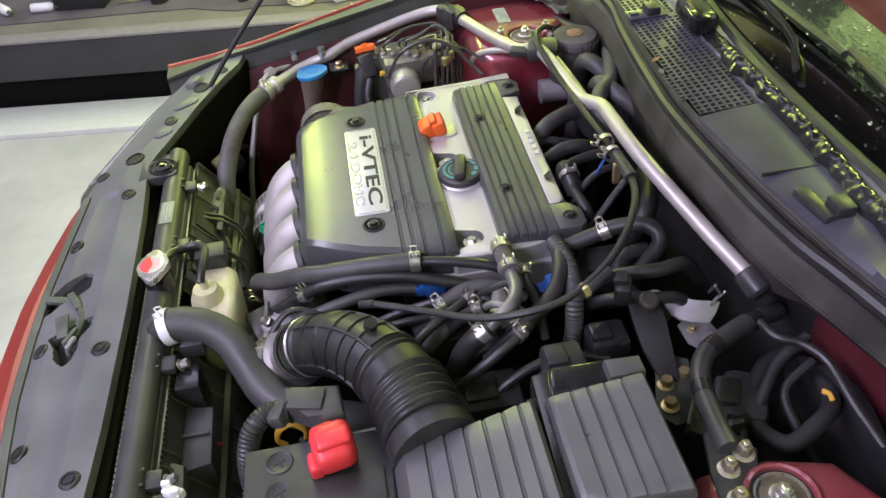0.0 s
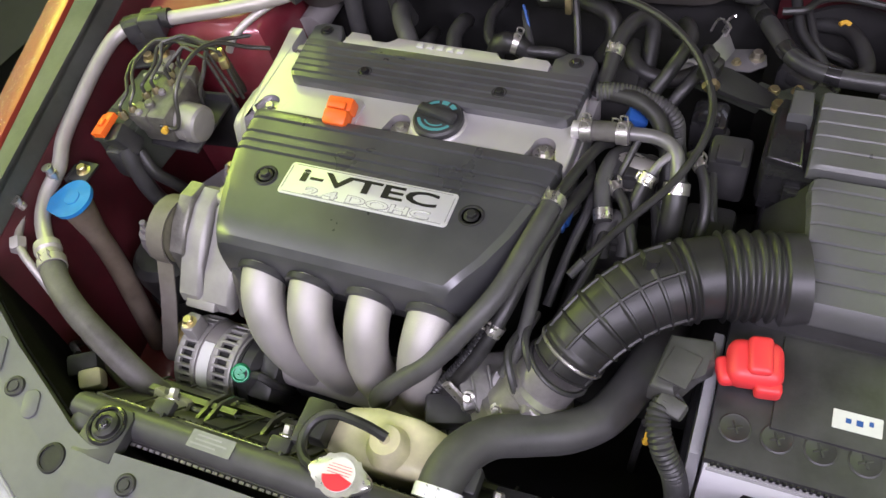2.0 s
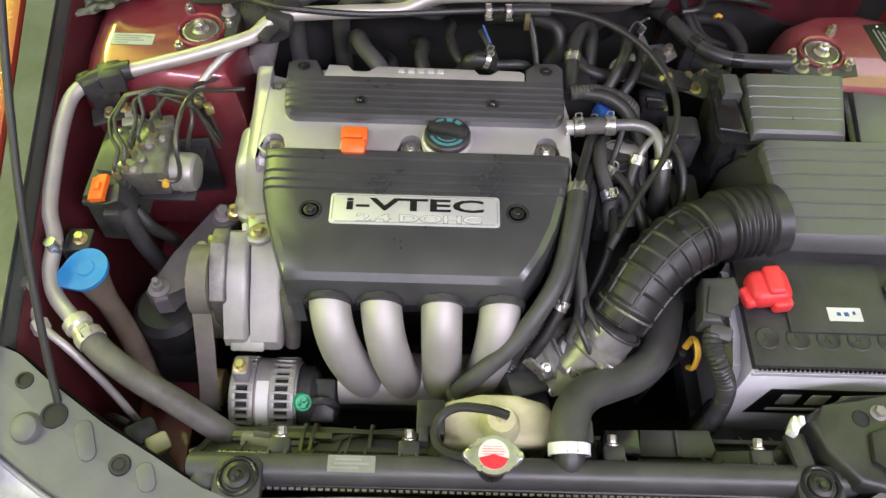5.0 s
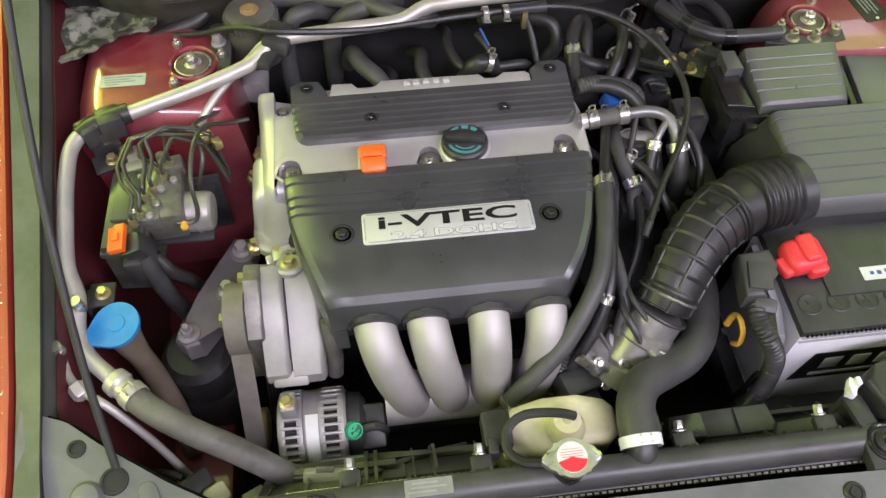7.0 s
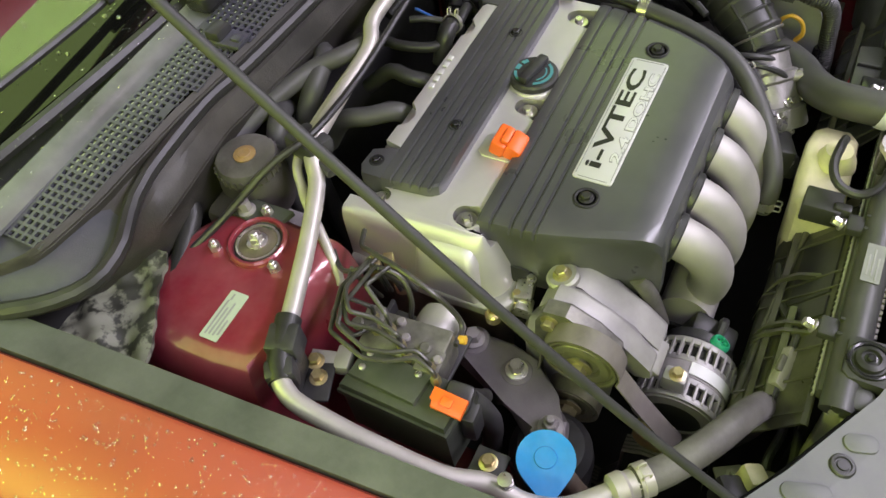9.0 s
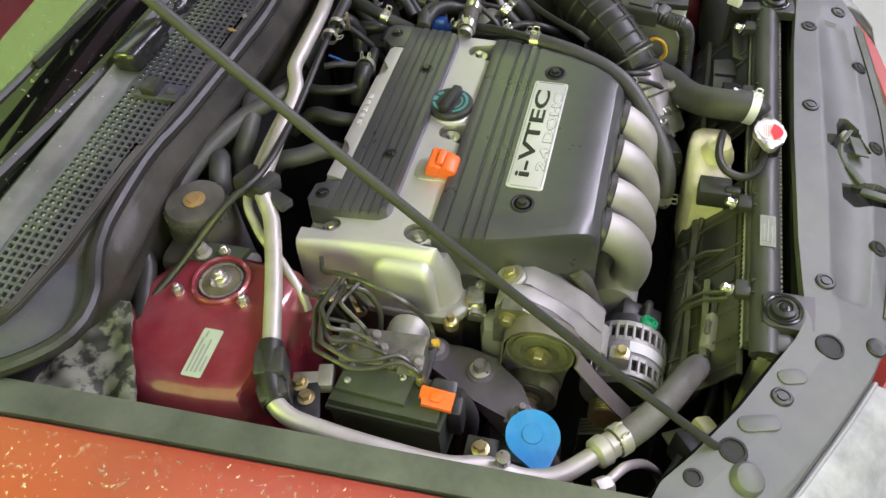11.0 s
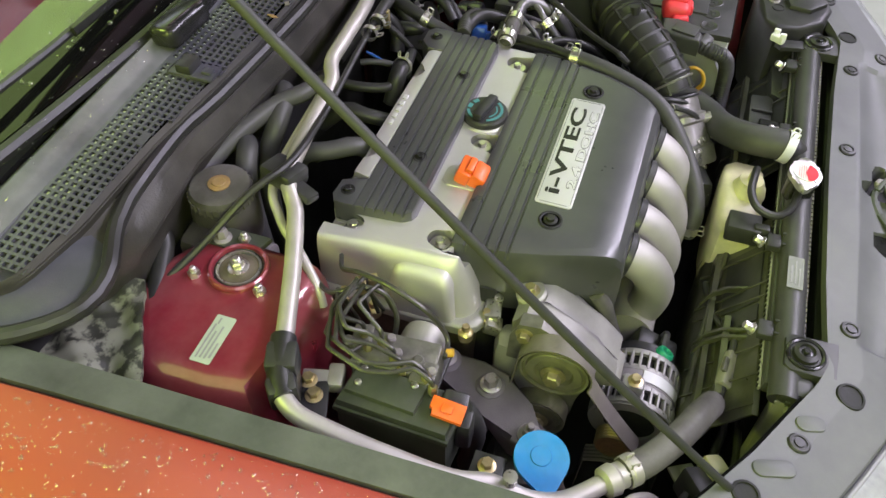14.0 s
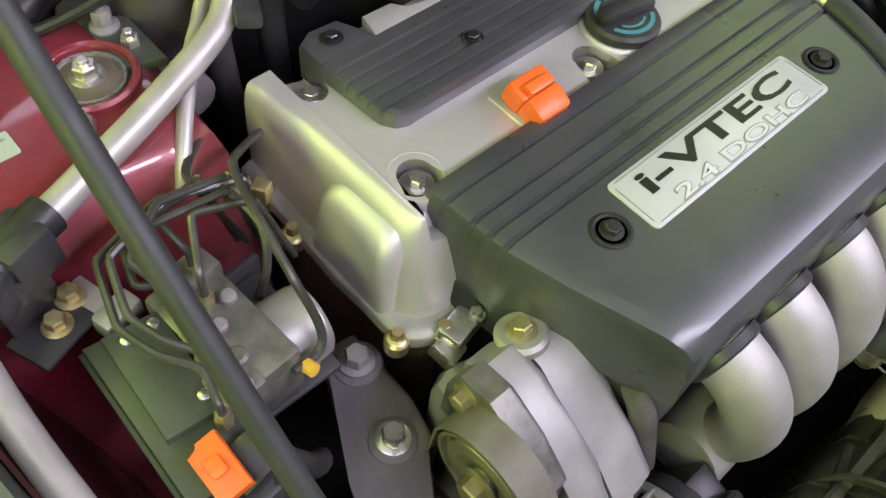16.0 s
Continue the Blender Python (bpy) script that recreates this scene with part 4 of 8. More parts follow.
part("tab", join(plate_at([(-0.022, -0.010), (0.020, -0.012), (0.024, 0.004), (-0.018, 0.010)], 0.003, (0.106, -0.578, hz + 0.001), (0.1, -0.2, 1), 15, 0.001), box((0.128, -0.566, hz - 0.004), (0.030, 0.006, 0.016), 0.001, (0, 0, -25))), FLANGE, latch, "olive steel tab")
part("hook", tube([(0.140, -0.572, hz - 0.02), (0.143, -0.568, hz - 0.004), (0.132, -0.560, hz), (0.126, -0.566, hz - 0.010)], 0.004, 8), GREYCAST, latch)
part("edge_seal", sheet([[(x, interp(outer, x) + 0.010, panel_z(x, interp(outer, x) + 0.01) + 0.003), (x, interp(outer, x), panel_z(x, interp(outer, x)) + 0.008), (x, interp(outer, x) - 0.008, panel_z(x, interp(outer, x)) - 0.002)] for x in np.linspace(-0.20, 0.414, 30)], 0.004), FLANGE, cover, "dull green rubber edge seal")
# bumper and headlamps
part("bumper", sheet([[(x, y0 - 0.004, z0 - 0.012), (x, y0 - 0.020, z0 - 0.006), (x, y0 - 0.042, z0 - 0.012), (x, y0 - 0.062, z0 - 0.04), (x, y0 - 0.075, z0 - 0.12), (x, y0 - 0.07, 0.30)] for x, y0, z0 in ((x, interp(outer, x), 0.752) for x in np.linspace(-0.29, 0.504, 30))], 0.004), REDOUT, car, "red front bumper")
for side in (0, 1):
    flip = mirror if side else (lambda p: p)
    hr = []
    for k in range(13):
        x = -0.288 - 0.272 * k / 12
        y0 = interp(outer, x) - 0.004
        z0 = panel_z(x, y0) - 0.016
        hr.append(flip([(x, y0 + 0.012, z0 - 0.02), (x, y0, z0), (x - 0.003, y0 - 0.02, z0 - 0.004), (x - 0.006, y0 - 0.045, z0 - 0.018), (x - 0.010, y0 - 0.070, z0 - 0.045), (x - 0.014, y0 - 0.090, z0 - 0.09), (x - 0.016, y0 - 0.10, 0.56)]))
    hl = thing("headlamp", flip([(-0.4, -0.56, 0.7)])[0], "clear headlamp beside the bumper, pale with painted reflections", "headlamp", "headlamps")
    part("lens", sheet(hr, 0.003), LAMPGLASS, hl)
    part("rim", tube([(p[0], p[1] - 0.004, p[2] + 0.001) for p in (r[1] for r in hr)], 0.003, 8), GREYPLASTIC, hl, "pale plastic lamp edge")
    part("housing", sheet([[(p[0], p[1] + 0.012, p[2] - 0.03) for p in r] for r in hr], 0.003), GREYPLASTIC, hl, "pale inner lamp housing")

# ---- engine ----
engine = thing("engine_block", (-0.05, 0.0, 0.35), "near-black engine block under its covers", "engine")
part("block", box((-0.055, 0.0, 0.60), (0.40, 0.20, 0.40), 0.02), GRIMESHADE, engine)
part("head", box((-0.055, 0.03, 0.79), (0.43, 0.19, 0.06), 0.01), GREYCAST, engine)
part("gearbox", box((0.30, -0.02, 0.52), (0.26, 0.22, 0.24), 0.04), GRIMESHADE, engine)


def notch(cx, cy, r, y_edge, lo, n=8):
    """Points of a round bite out of an edge, from left to right."""
    return [(cx - r, y_edge)] + [(cx - r * math.cos(math.pi * i / n), cy + r * math.sin(math.pi * i / n) * (1 if lo else -1)) for i in range(n + 1)] + [(cx + r, y_edge)]


vc = thing("valve_cover", (-0.06, 0.04, 0.80), "silver painted cast valve cover with bolt wells", "valve cover")
front = [(-0.264, -0.045), (-0.262, -0.045)]
for x, y in ((-0.241, -0.012), (-0.049, -0.008), (0.142, -0.006)):
    front += notch(x, y, 0.0195, -0.045, True)
front += [(0.170, -0.045), (0.177, -0.035), (0.177, 0.05), (0.165, 0.135)]
back = list(reversed(notch(-0.249, 0.098, 0.017, 0.135, False)))
outline = front + back + [(-0.278, 0.132), (-0.272, 0.08), (-0.266, 0.02), (-0.264, -0.012), (-0.264, -0.03)]
part("top", slab(outline, 0.815, 0.858, 0.005, 3), CAST, vc)
part("rim", slab([(-0.258, -0.060), (0.180, -0.06), (0.180, 0.14), (-0.272, 0.14), (-0.272, 0.06), (-0.272, 0.0), (-0.272, -0.04)], 0.79, 0.828, 0.004), CAST, vc)
for x, y in ((-0.241, -0.014), (-0.049, -0.010), (0.142, -0.008), (-0.249, 0.100)):
    part("cover_bolt", join(lathe([(0, 0), (0.014, 0), (0.014, 0.012), (0.0125, 0.014), (0.0, 0.014)], (x, y, 0.836), n=22), hexhead((x, y, 0.848), 0.006, 0.007)), STEEL, vc, "domed steel cap nut")
# left edge of the cover, layer by layer: (z, front edge, x at four places from the rear to the front)
LEFT = ((0.8590, -0.046, -0.279, -0.269, -0.2665, -0.2655), (0.8570, -0.047, -0.283, -0.274, -0.271, -0.270), (0.850, -0.050, -0.286, -0.280, -0.278, -0.277), (0.840, -0.054, -0.288, -0.284, -0.283, -0.282), (0.820, -0.062, -0.289, -0.287, -0.287, -0.286), (0.800, -0.069, -0.2895, -0.2895, -0.2905, -0.289), (0.780, -0.074, -0.290, -0.292, -0.294, -0.292), (0.768, -0.077, -0.2905, -0.293, -0.296, -0.294))


def end_ring(layer, inner, grow=0.0):
    z, fy, a, b, c, d = layer
    fy -= grow
    pts = [(inner, 0.135, z)]
    for y in np.linspace(0.135, fy + 0.03, 14):
        pts.append((interp([(-0.03, d), (0.0, c), (0.06, b), (0.13, a)], y) - grow, y, z))
    x0, r = pts[-1][0], min(0.03, inner - pts[-1][0] - 0.0004)
    for k in range(1, 8):
        q = math.pi / 2 * k / 7
        pts.append((x0 + r * (1 - math.cos(q)), fy + 0.03 - 0.03 * math.sin(q), z))
    return pts + [(inner, fy, z)]


part("chain_end", loft([end_ring(l, -0.2618 if l[0] > 0.82 else -0.20) for l in LEFT]), CAST, vc, "sloping rounded chain end of the cover", 60)
def bulge_ring(z, x, y0, y1, r=0.011):
    """One level of the box-like boss that stands out from the chain end."""
    pts = [(-0.25, y1, z)]
    for cy, s0 in ((y1 - r, 90), (y0 + r, 180)):
        pts += [(x + r + r * math.cos(radians(s0 + 90 * k / 5)), cy + r * math.sin(radians(s0 + 90 * k / 5)), z) for k in range(6)]
    return pts + [(-0.25, y0, z)]


part("boss_bulge", loft([bulge_ring(*q) for q in ((0.848, -0.276, -0.030, 0.016), (0.845, -0.284, -0.036, 0.024), (0.839, -0.2915, -0.041, 0.030), (0.829, -0.2965, -0.045, 0.034), (0.800, -0.3005, -0.049, 0.038), (0.768, -0.303, -0.053, 0.042))]), CAST, vc, "rounded box-shaped boss", 60)
foot = LEFT[-1]
part("flange", loft([end_ring((z, *foot[1:]), -0.20, g) for z, g in ((0.774, 0.003), (0.771, 0.010), (0.769, 0.011), (0.758, 0.011), (0.756, 0.008))]), RAWCAST, vc, "rough lower flange", 50)
for x, y in ((-0.298, 0.10), (-0.307, 0.055), (-0.304, -0.070), (-0.272, -0.088), (-0.240, -0.088)):
    part("flange_bolt", join(lathe([(0, 0), (0.010, 0), (0.010, 0.012), (0.008, 0.014), (0, 0.014)], (x, y, 0.756), n=16), hexhead((x, y, 0.769), 0.0055, 0.009)), GOLD, vc)
part("chain_case", loft([end_ring((z, *foot[1:]), -0.20, g) for z, g in ((0.756, 0.005), (0.735, -0.004), (0.66, -0.008), (0.45, -0.012))]), RUSTCAST, vc, "grimy brown timing chain case", 50)
part("cam_sensor", join(box((-0.262, -0.094, 0.772), (0.034, 0.022, 0.016), 0.003, (0, 0, 12)), box((-0.278, -0.098, 0.760), (0.020, 0.022, 0.020), 0.003, (20, 0, 12)), hexhead((-0.248, -0.096, 0.778), 0.005, 0.006)), STEEL, vc, "bright cam sensor on the chain end")
part("bolt_well", lathe([(0.0196, -0.03), (0.0196, 0.0), (0.0206, 0.0012), (0.0238, 0.0012), (0.0252, -0.001), (0.0256, -0.03)], (-0.241, -0.012, 0.857), n=36), CAST, vc)
part("nipple", lathe([(0.011, 0), (0.011, 0.012), (0.009, 0.014), (0.009, 0.05), (0, 0.05)], (0.170, 0.022, 0.866), (1, 0, 0.04), 18), CAST, vc)
part("cap_collar", lathe([(0.036, -0.010), (0.036, 0.001), (0.034, 0.003), (0.030, 0.003), (0.030, -0.006)], (0.002, 0.002, 0.858), n=36), CAST, vc)
part("dipstick_boss", slab([(-0.148, -0.045), (-0.148, 0.010), (-0.140, 0.018), (-0.114, 0.018), (-0.106, 0.010), (-0.106, -0.045)], 0.84, 0.8605, 0.003), CAST, vc)

cap = thing("oil_filler_cap", (0.002, 0.002, 0.86), "black oil filler cap with teal printing", "oil cap")
part("body", lathe([(0, 0), (0.030, 0), (0.0325, 0.003), (0.0325, 0.010), (0.030, 0.013), (0, 0.0135)], (0.002, 0.002, 0.858), n=40), BLACK, cap)
part("grip", box((0.002, 0.002, 0.876), (0.054, 0.015, 0.012), 0.004, (0, 0, -12)), BLACK, cap)


def arc_bar(cx, cy, z, r0, r1, a0, a1, k=10):
    pts = [(cx + r1 * math.cos(radians(a0 + (a1 - a0) * i / k)), cy + r1 * math.sin(radians(a0 + (a1 - a0) * i / k))) for i in range(k + 1)]
    pts += [(cx + r0 * math.cos(radians(a1 - (a1 - a0) * i / k)), cy + r0 * math.sin(radians(a1 - (a1 - a0) * i / k))) for i in range(k + 1)]
    return slab(pts, z, z + 0.0007, 0)


part("print", join(arc_bar(0.002, 0.002, 0.8716, 0.022, 0.026, 200, 325), arc_bar(0.002, 0.002, 0.8716, 0.016, 0.018, 215, 310), arc_bar(0.002, 0.002, 0.8716, 0.020, 0.026, 40, 62), arc_bar(0.002, 0.002, 0.8716, 0.020, 0.026, 72, 95), arc_bar(0.002, 0.002, 0.8716, 0.022, 0.026, 105, 150)), CYANINK, cap)

dip = thing("dipstick", (-0.127, -0.012, 0.86), "orange plastic oil dipstick handle", "dipstick")
part("handle", join(box((-0.127, -0.010, 0.872), (0.037, 0.020, 0.022), 0.004, (18, 0, 0)), box((-0.127, -0.028, 0.868), (0.034, 0.022, 0.024), 0.005, (28, 0, 0)), box((-0.127, -0.019, 0.884), (0.026, 0.010, 0.006), 0.002, (20, 0, 0))), ORANGE, dip)
part("stem", lathe([(0, 0), (0.007, 0), (0.007, 0.02), (0, 0.02)], (-0.127, -0.012, 0.845), n=14), STEEL, dip)

# rear coil cover
cc = thing("coil_cover", (-0.03, 0.08, 0.83), "ribbed charcoal plastic ignition coil cover", "engine cover")
rows = [(0.026, 0.845), (0.0265, 0.868), (0.030, 0.8735)]
for y in (0.040, 0.052, 0.064, 0.077, 0.090):
    rows += [(y - 0.0022, 0.8738), (y - 0.0008, 0.8712), (y + 0.0008, 0.8712), (y + 0.0022, 0.8738)]
rows += [(0.104, 0.8735), (0.1045, 0.86), (0.105, 0.84)]
part("lid", ribbed_lid(rows, [(0.0260, -0.212), (0.0265, -0.216), (0.030, -0.224), (0.0378, -0.2295), (0.0425, -0.2315), (0.11, -0.237)], [(0.0260, 0.150), (0.0265, 0.154), (0.030, 0.161), (0.0378, 0.1665), (0.0425, 0.1685), (0.11, 0.172)], 0.845, 0.006), COVER, cc, crease=24)
part("ear", slab([(-0.236, 0.104), (-0.182, 0.104), (-0.186, 0.12), (-0.195, 0.138), (-0.222, 0.140), (-0.236, 0.132)], 0.84, 0.8732, 0.004), COVER, cc)
part("ear", slab([(0.115, 0.104), (0.171, 0.104), (0.172, 0.135), (0.162, 0.145), (0.132, 0.145), (0.116, 0.13)], 0.84, 0.8732, 0.004), COVER, cc)
plate = [(-0.181, 0.1055), (0.114, 0.1055), (0.114, 0.121), (0.108, 0.126), (0.075, 0.127), (0.070, 0.119), (0.060, 0.113), (0.047, 0.114), (0.040, 0.127), (-0.105, 0.129), (-0.112, 0.118), (-0.125, 0.112), (-0.140, 0.115), (-0.147, 0.128), (-0.176, 0.129)]
part("rear_plate", slab(plate, 0.862, 0.8722, 0.0015), CAST, cc, "silver rear plate")
part("emblem", join(*[box((-0.068 + 0.0145 * i, 0.119, 0.8733), (0.009, 0.007, 0.002), 0.0005) for i in range(5)]), PLATE, cc, "raised bars of an emblem")
for x, y in ((-0.1235, 0.0555), (0.0655, 0.0555), (-0.212, 0.122), (0.146, 0.126)):
    # flush dark disc paints the shade of a screw well
    part("well", lathe([(0.0098, 0.0004), (0.0092, 0.0009), (0.0085, 0.0004), (0.0085, -0.0002), (0, -0.0002)], (x, y, 0.8735), n=22), GRIMESHADE, cc)
    part("screw", hexhead((x, y, 0.8736), 0.0052, 0.004, flange=1.3), GLOSS, cc)

# front intake cover
ic = thing("intake_cover", (-0.03, -0.13, 0.80), "charcoal plastic engine cover with a silver name plate", "engine cover")
rows = [(-0.028, 0.83), (-0.0285, 0.858), (-0.031, 0.866), (-0.036, 0.868)]
for y in (-0.048, -0.072, -0.087, -0.101):
    rows += [(y + 0.0026, 0.868), (y + 0.001, 0.8648), (y - 0.001, 0.8648), (y - 0.0026, 0.868)]
rows += [(-0.15, 0.868), (-0.19, 0.8675), (-0.215, 0.8655), (-0.228, 0.861), (-0.236, 0.853), (-0.2395, 0.842), (-0.241, 0.815), (-0.241, 0.806)]
XL = [(-0.2405, -0.200), (-0.22, -0.208), (-0.17, -0.226), (-0.114, -0.243), (-0.03, -0.251)]
XR = [(-0.2405, 0.098), (-0.20, 0.128), (-0.161, 0.147), (-0.087, 0.168), (-0.03, 0.175)]
part("lid", ribbed_lid(rows, XL, XR, 0.79, 0.013), COVER, ic, crease=24)
part("skirt", slab([(x + 0.003, y) for y, x in XL] + [(x + 0.02, y) for y, x in reversed(XL)], 0.755, 0.80, 0.002), COVER, ic)
for x in (-0.147, -0.080, 0.0, 0.077):
    part("collar", lathe([(0.027, 0), (0.0315, 0), (0.0315, 0.007), (0.030, 0.009), (0.027, 0.009)], (x, -0.236, 0.809), (0, -0.95, -0.2), 24), BLACK, ic)
part("lower_rail", box((-0.05, -0.228, 0.790), (0.29, 0.014, 0.030), 0.004), BLACK, ic)
pl = part("name_plate", plate_at(rounded(0.222, 0.049, 0.005), 0.0022, (-0.0385, -0.134, 0.8672), (0, 0, 1), 0, 0.0008), PLATE, ic, "brushed silver name plate")
part("plate_line", join(*[box((-0.0385 + dx, -0.134 + dy, 0.8696), (w, h, 0.0006), 0) for dx, dy, w, h in ((0, 0.0215, 0.208, 0.0008), (0, -0.0215, 0.208, 0.0008), (-0.1075, 0, 0.0008, 0.036), (0.1075, 0, 0.0008, 0.036))]), GREYINK, pl)
tm = Matrix.Translation((-0.0385, -0.134, 0.8698))
t1 = lettering("i-VTEC", 0.180, 0.0205, (0.0, 0.0075, 0), 0.022)
bmesh.ops.transform(t1, matrix=tm, verts=t1.verts)
part("engine_lettering", t1, INK, pl, "bold black raised lettering")
for name, w, h, bold, dz, mat, lab in (("size_outline", 0.1640, 0.0130, 0.045, -0.0003, GREYINK, "dark outline of the lettering"), ("size_lettering", 0.1615, 0.0108, 0.010, 0.0002, LABEL, "pale lettering")):
    t2 = lettering("2.4 DOHC", w, h, (0.006, -0.0145, dz), bold)
    bmesh.ops.transform(t2, matrix=tm, verts=t2.verts)
    part(name, t2, mat, pl, lab)
for x, y in ((-0.175, -0.138), (0.0955, -0.135)):
    # dark disc in place of a shaded screw well
    part("well", lathe([(0.0155, 0.0008), (0.0135, 0.0016), (0.0115, 0.0006), (0.0115, -0.0005), (0, -0.0005)], (x, y, 0.8685), n=24), GRIMESHADE, ic)
    part("screw", hexhead((x, y, 0.8688), 0.0062, 0.005), RUBBER, ic, "dark cover screw")

# intake manifold
im = thing("intake_manifold", (-0.03, -0.28, 0.62), "matt cast aluminium intake manifold with four runners", "intake manifold")
for xt, xm, xb in ((-0.147, -0.135, -0.106), (-0.080, -0.074, -0.051), (0.0, 0.002, 0.004), (0.077, 0.072, 0.058)):
    dx = xb - xt
    part("runner", tube([(xt - 0.05 * dx, -0.19, 0.812), (xt, -0.228, 0.812), (xt + 0.16 * dx, -0.262, 0.793), (xt + 0.42 * dx, -0.282, 0.757), (xt + 0.72 * dx, -0.287, 0.715), (xt + 0.97 * dx, -0.283, 0.675), (xt + 1.12 * dx, -0.272, 0.640)], 0.0268, 24), RUNNER, im, "curved cast aluminium runner")
part("plenum", tube([(-0.142, -0.268, 0.640), (-0.10, -0.268, 0.640), (0.06, -0.268, 0.640), (0.088, -0.268, 0.636)], 0.040, 20, flat=0.9), RUNNER, im)
part("plenum_base", box((-0.03, -0.262, 0.595), (0.24, 0.07, 0.05), 0.015), GRIMESHADE, im)

# throttle body and inlet duct
th = im
ax = Vector((0.50, 0.42, 0.72)).normalized()
TB = Vector((0.230, -0.249, 0.790))
tbody = part("throttle_body", lathe([(0.0, 0), (0.044, 0), (0.046, 0.004), (0.046, 0.028), (0.041, 0.033), (0.040, 0.066), (0.044, 0.070), (0.044, 0.080), (0.037, 0.084), (0.036, 0.112), (0, 0.112)], TB - ax * 0.115, ax, 36), THROTTLE, th, "oily dark alloy throttle body")
side = Vector((0.35, -0.90, 0.28))
side = (side - side.dot(ax) * ax).normalized()
up_ = ax.cross(side)
for k, w in ((0.040, 0.050), (0.075, 0.034)):
    part("cast_ledge", tube([TB - ax * (0.115 - k) + side * 0.043 + up_ * w * 0.5, TB - ax * (0.115 - k) + side * 0.049, TB - ax * (0.115 - k) + side * 0.043 - up_ * w * 0.5], 0.004, 8), THROTTLE, tbody)
part("cast_boss", join(lathe([(0, 0), (0.011, 0), (0.010, 0.012), (0, 0.012)], TB - ax * 0.062 + side * 0.036 + up_ * 0.012, side, 18), lathe([(0, 0), (0.008, 0), (0.007, 0.014), (0, 0.014)], TB - ax * 0.045 + side * 0.034 - up_ * 0.016, side, 16)), THROTTLE, tbody)
part("screw", hexhead(TB - ax * 0.062 + side * 0.048 + up_ * 0.012, 0.005, 0.006, tuple(side)), STEEL, tbody)
part("motor_box", join(box((0.155, -0.262, 0.716), (0.085, 0.072, 0.078), 0.012, (15, 15, 35)), box((0.148, -0.282, 0.748), (0.060, 0.045, 0.016), 0.005, (25, 15, 35)), lathe([(0, 0), (0.018, 0), (0.018, 0.012), (0.015, 0.015), (0, 0.015)], (0.172, -0.268, 0.752), (0.1, -0.4, 0.9), 20), *[box((0.140 + 0.018 * i, -0.292 + 0.010 * i, 0.757), (0.004, 0.05, 0.006), 0.001, (25, 15, 35)) for i in range(3)]), DARKCAST, tbody, "ribbed dark throttle motor housing")
part("shaft_box", box((0.222, -0.290, 0.690), (0.05, 0.035, 0.05), 0.006, (0, 25, 35)), GREYCAST, tbody)
part("lever_arm", tube([(0.112, -0.300, 0.775), (0.132, -0.306, 0.752), (0.152, -0.312, 0.720), (0.165, -0.312, 0.735), (0.180, -0.308, 0.762)], 0.008, 8, flat=0.45), STEEL, tbody, "bright bent throttle bracket")
part("cable_wheel", join(lathe([(0, 0), (0.026, 0), (0.026, 0.003), (0.022, 0.006), (0.026, 0.009), (0.026, 0.012), (0, 0.012)], (0.205, -0.268, 0.768), (0.8, -0.5, 0.3), 24)), BLACK, tbody)
part("plug", box((0.112, -0.312, 0.722), (0.055, 0.036, 0.040), 0.005, (10, 10, 20)), BLACK, tbody)
part("plug", box((0.125, -0.325, 0.690), (0.040, 0.030, 0.034), 0.005, (10, 30, 20)), BLACK, tbody)
part("plug", box((0.205, -0.305, 0.745), (0.030, 0.022, 0.022), 0.004, (20, 10, 40)), BLACK, tbody)
for p in ((0.172, -0.306, 0.758), (0.195, -0.308, 0.715), (0.138, -0.303, 0.762), (0.11, -0.330, 0.705), (0.152, -0.318, 0.722), (0.215, -0.300, 0.765)):
    part("screw", hexhead(p, 0.005, 0.007, (0.1, -0.6, 0.8)), STEEL, tbody)
for pts in (((0.105, -0.30, 0.73), (0.085, -0.29, 0.75), (0.09, -0.26, 0.76), (0.13, -0.24, 0.75)), ((0.205, -0.30, 0.755), (0.190, -0.290, 0.790), (0.175, -0.26, 0.81), (0.18, -0.22, 0.80)), ((0.215, -0.288, 0.770), (0.205, -0.272, 0.800), (0.188, -0.240, 0.812), (0.19, -0.20, 0.80))):
    part("wire", tube(pts, 0.0045, 8), BLACK, tbody)
part("gasket_ring", ring(TB - ax * 0.004, 0.037, 0.003, ax, 30, 8), BLACK, tbody)

duct = thing("inlet_duct", (0.31, -0.17, 0.78), "black rubber inlet duct with ribs and bellows", "inlet duct")
DP = [(0.232, -0.246, 0.792), (0.245, -0.230, 0.810), (0.270, -0.198, 0.830), (0.304, -0.164, 0.839), (0.345, -0.138, 0.842), (0.388, -0.122, 0.842), (0.428, -0.112, 0.840)]
dl = spline(DP)
tot = sum((b - a).length for a, b in zip(dl, dl[1:]))


def duct_r(s):
    f = s / tot
    if f < 0.60:
        return 0.0355 + 0.008 * min(1, f / 0.5) + (0.0025 if (s % 0.021) < 0.0035 else 0)
    if f < 0.66:
        return 0.0435 + 0.004 * (0.5 + 0.5 * math.cos((s - 0.6 * tot) * 2 * math.pi / 0.009))
    if f < 0.76:
        return 0.0440
    return 0.0445 + 0.0050 * (0.5 + 0.5 * math.cos((s - 0.76 * tot) * 2 * math.pi / 0.0125))


part("duct", tube(DP, duct_r, 36, 0.0012), RUBBER, duct, crease=60)
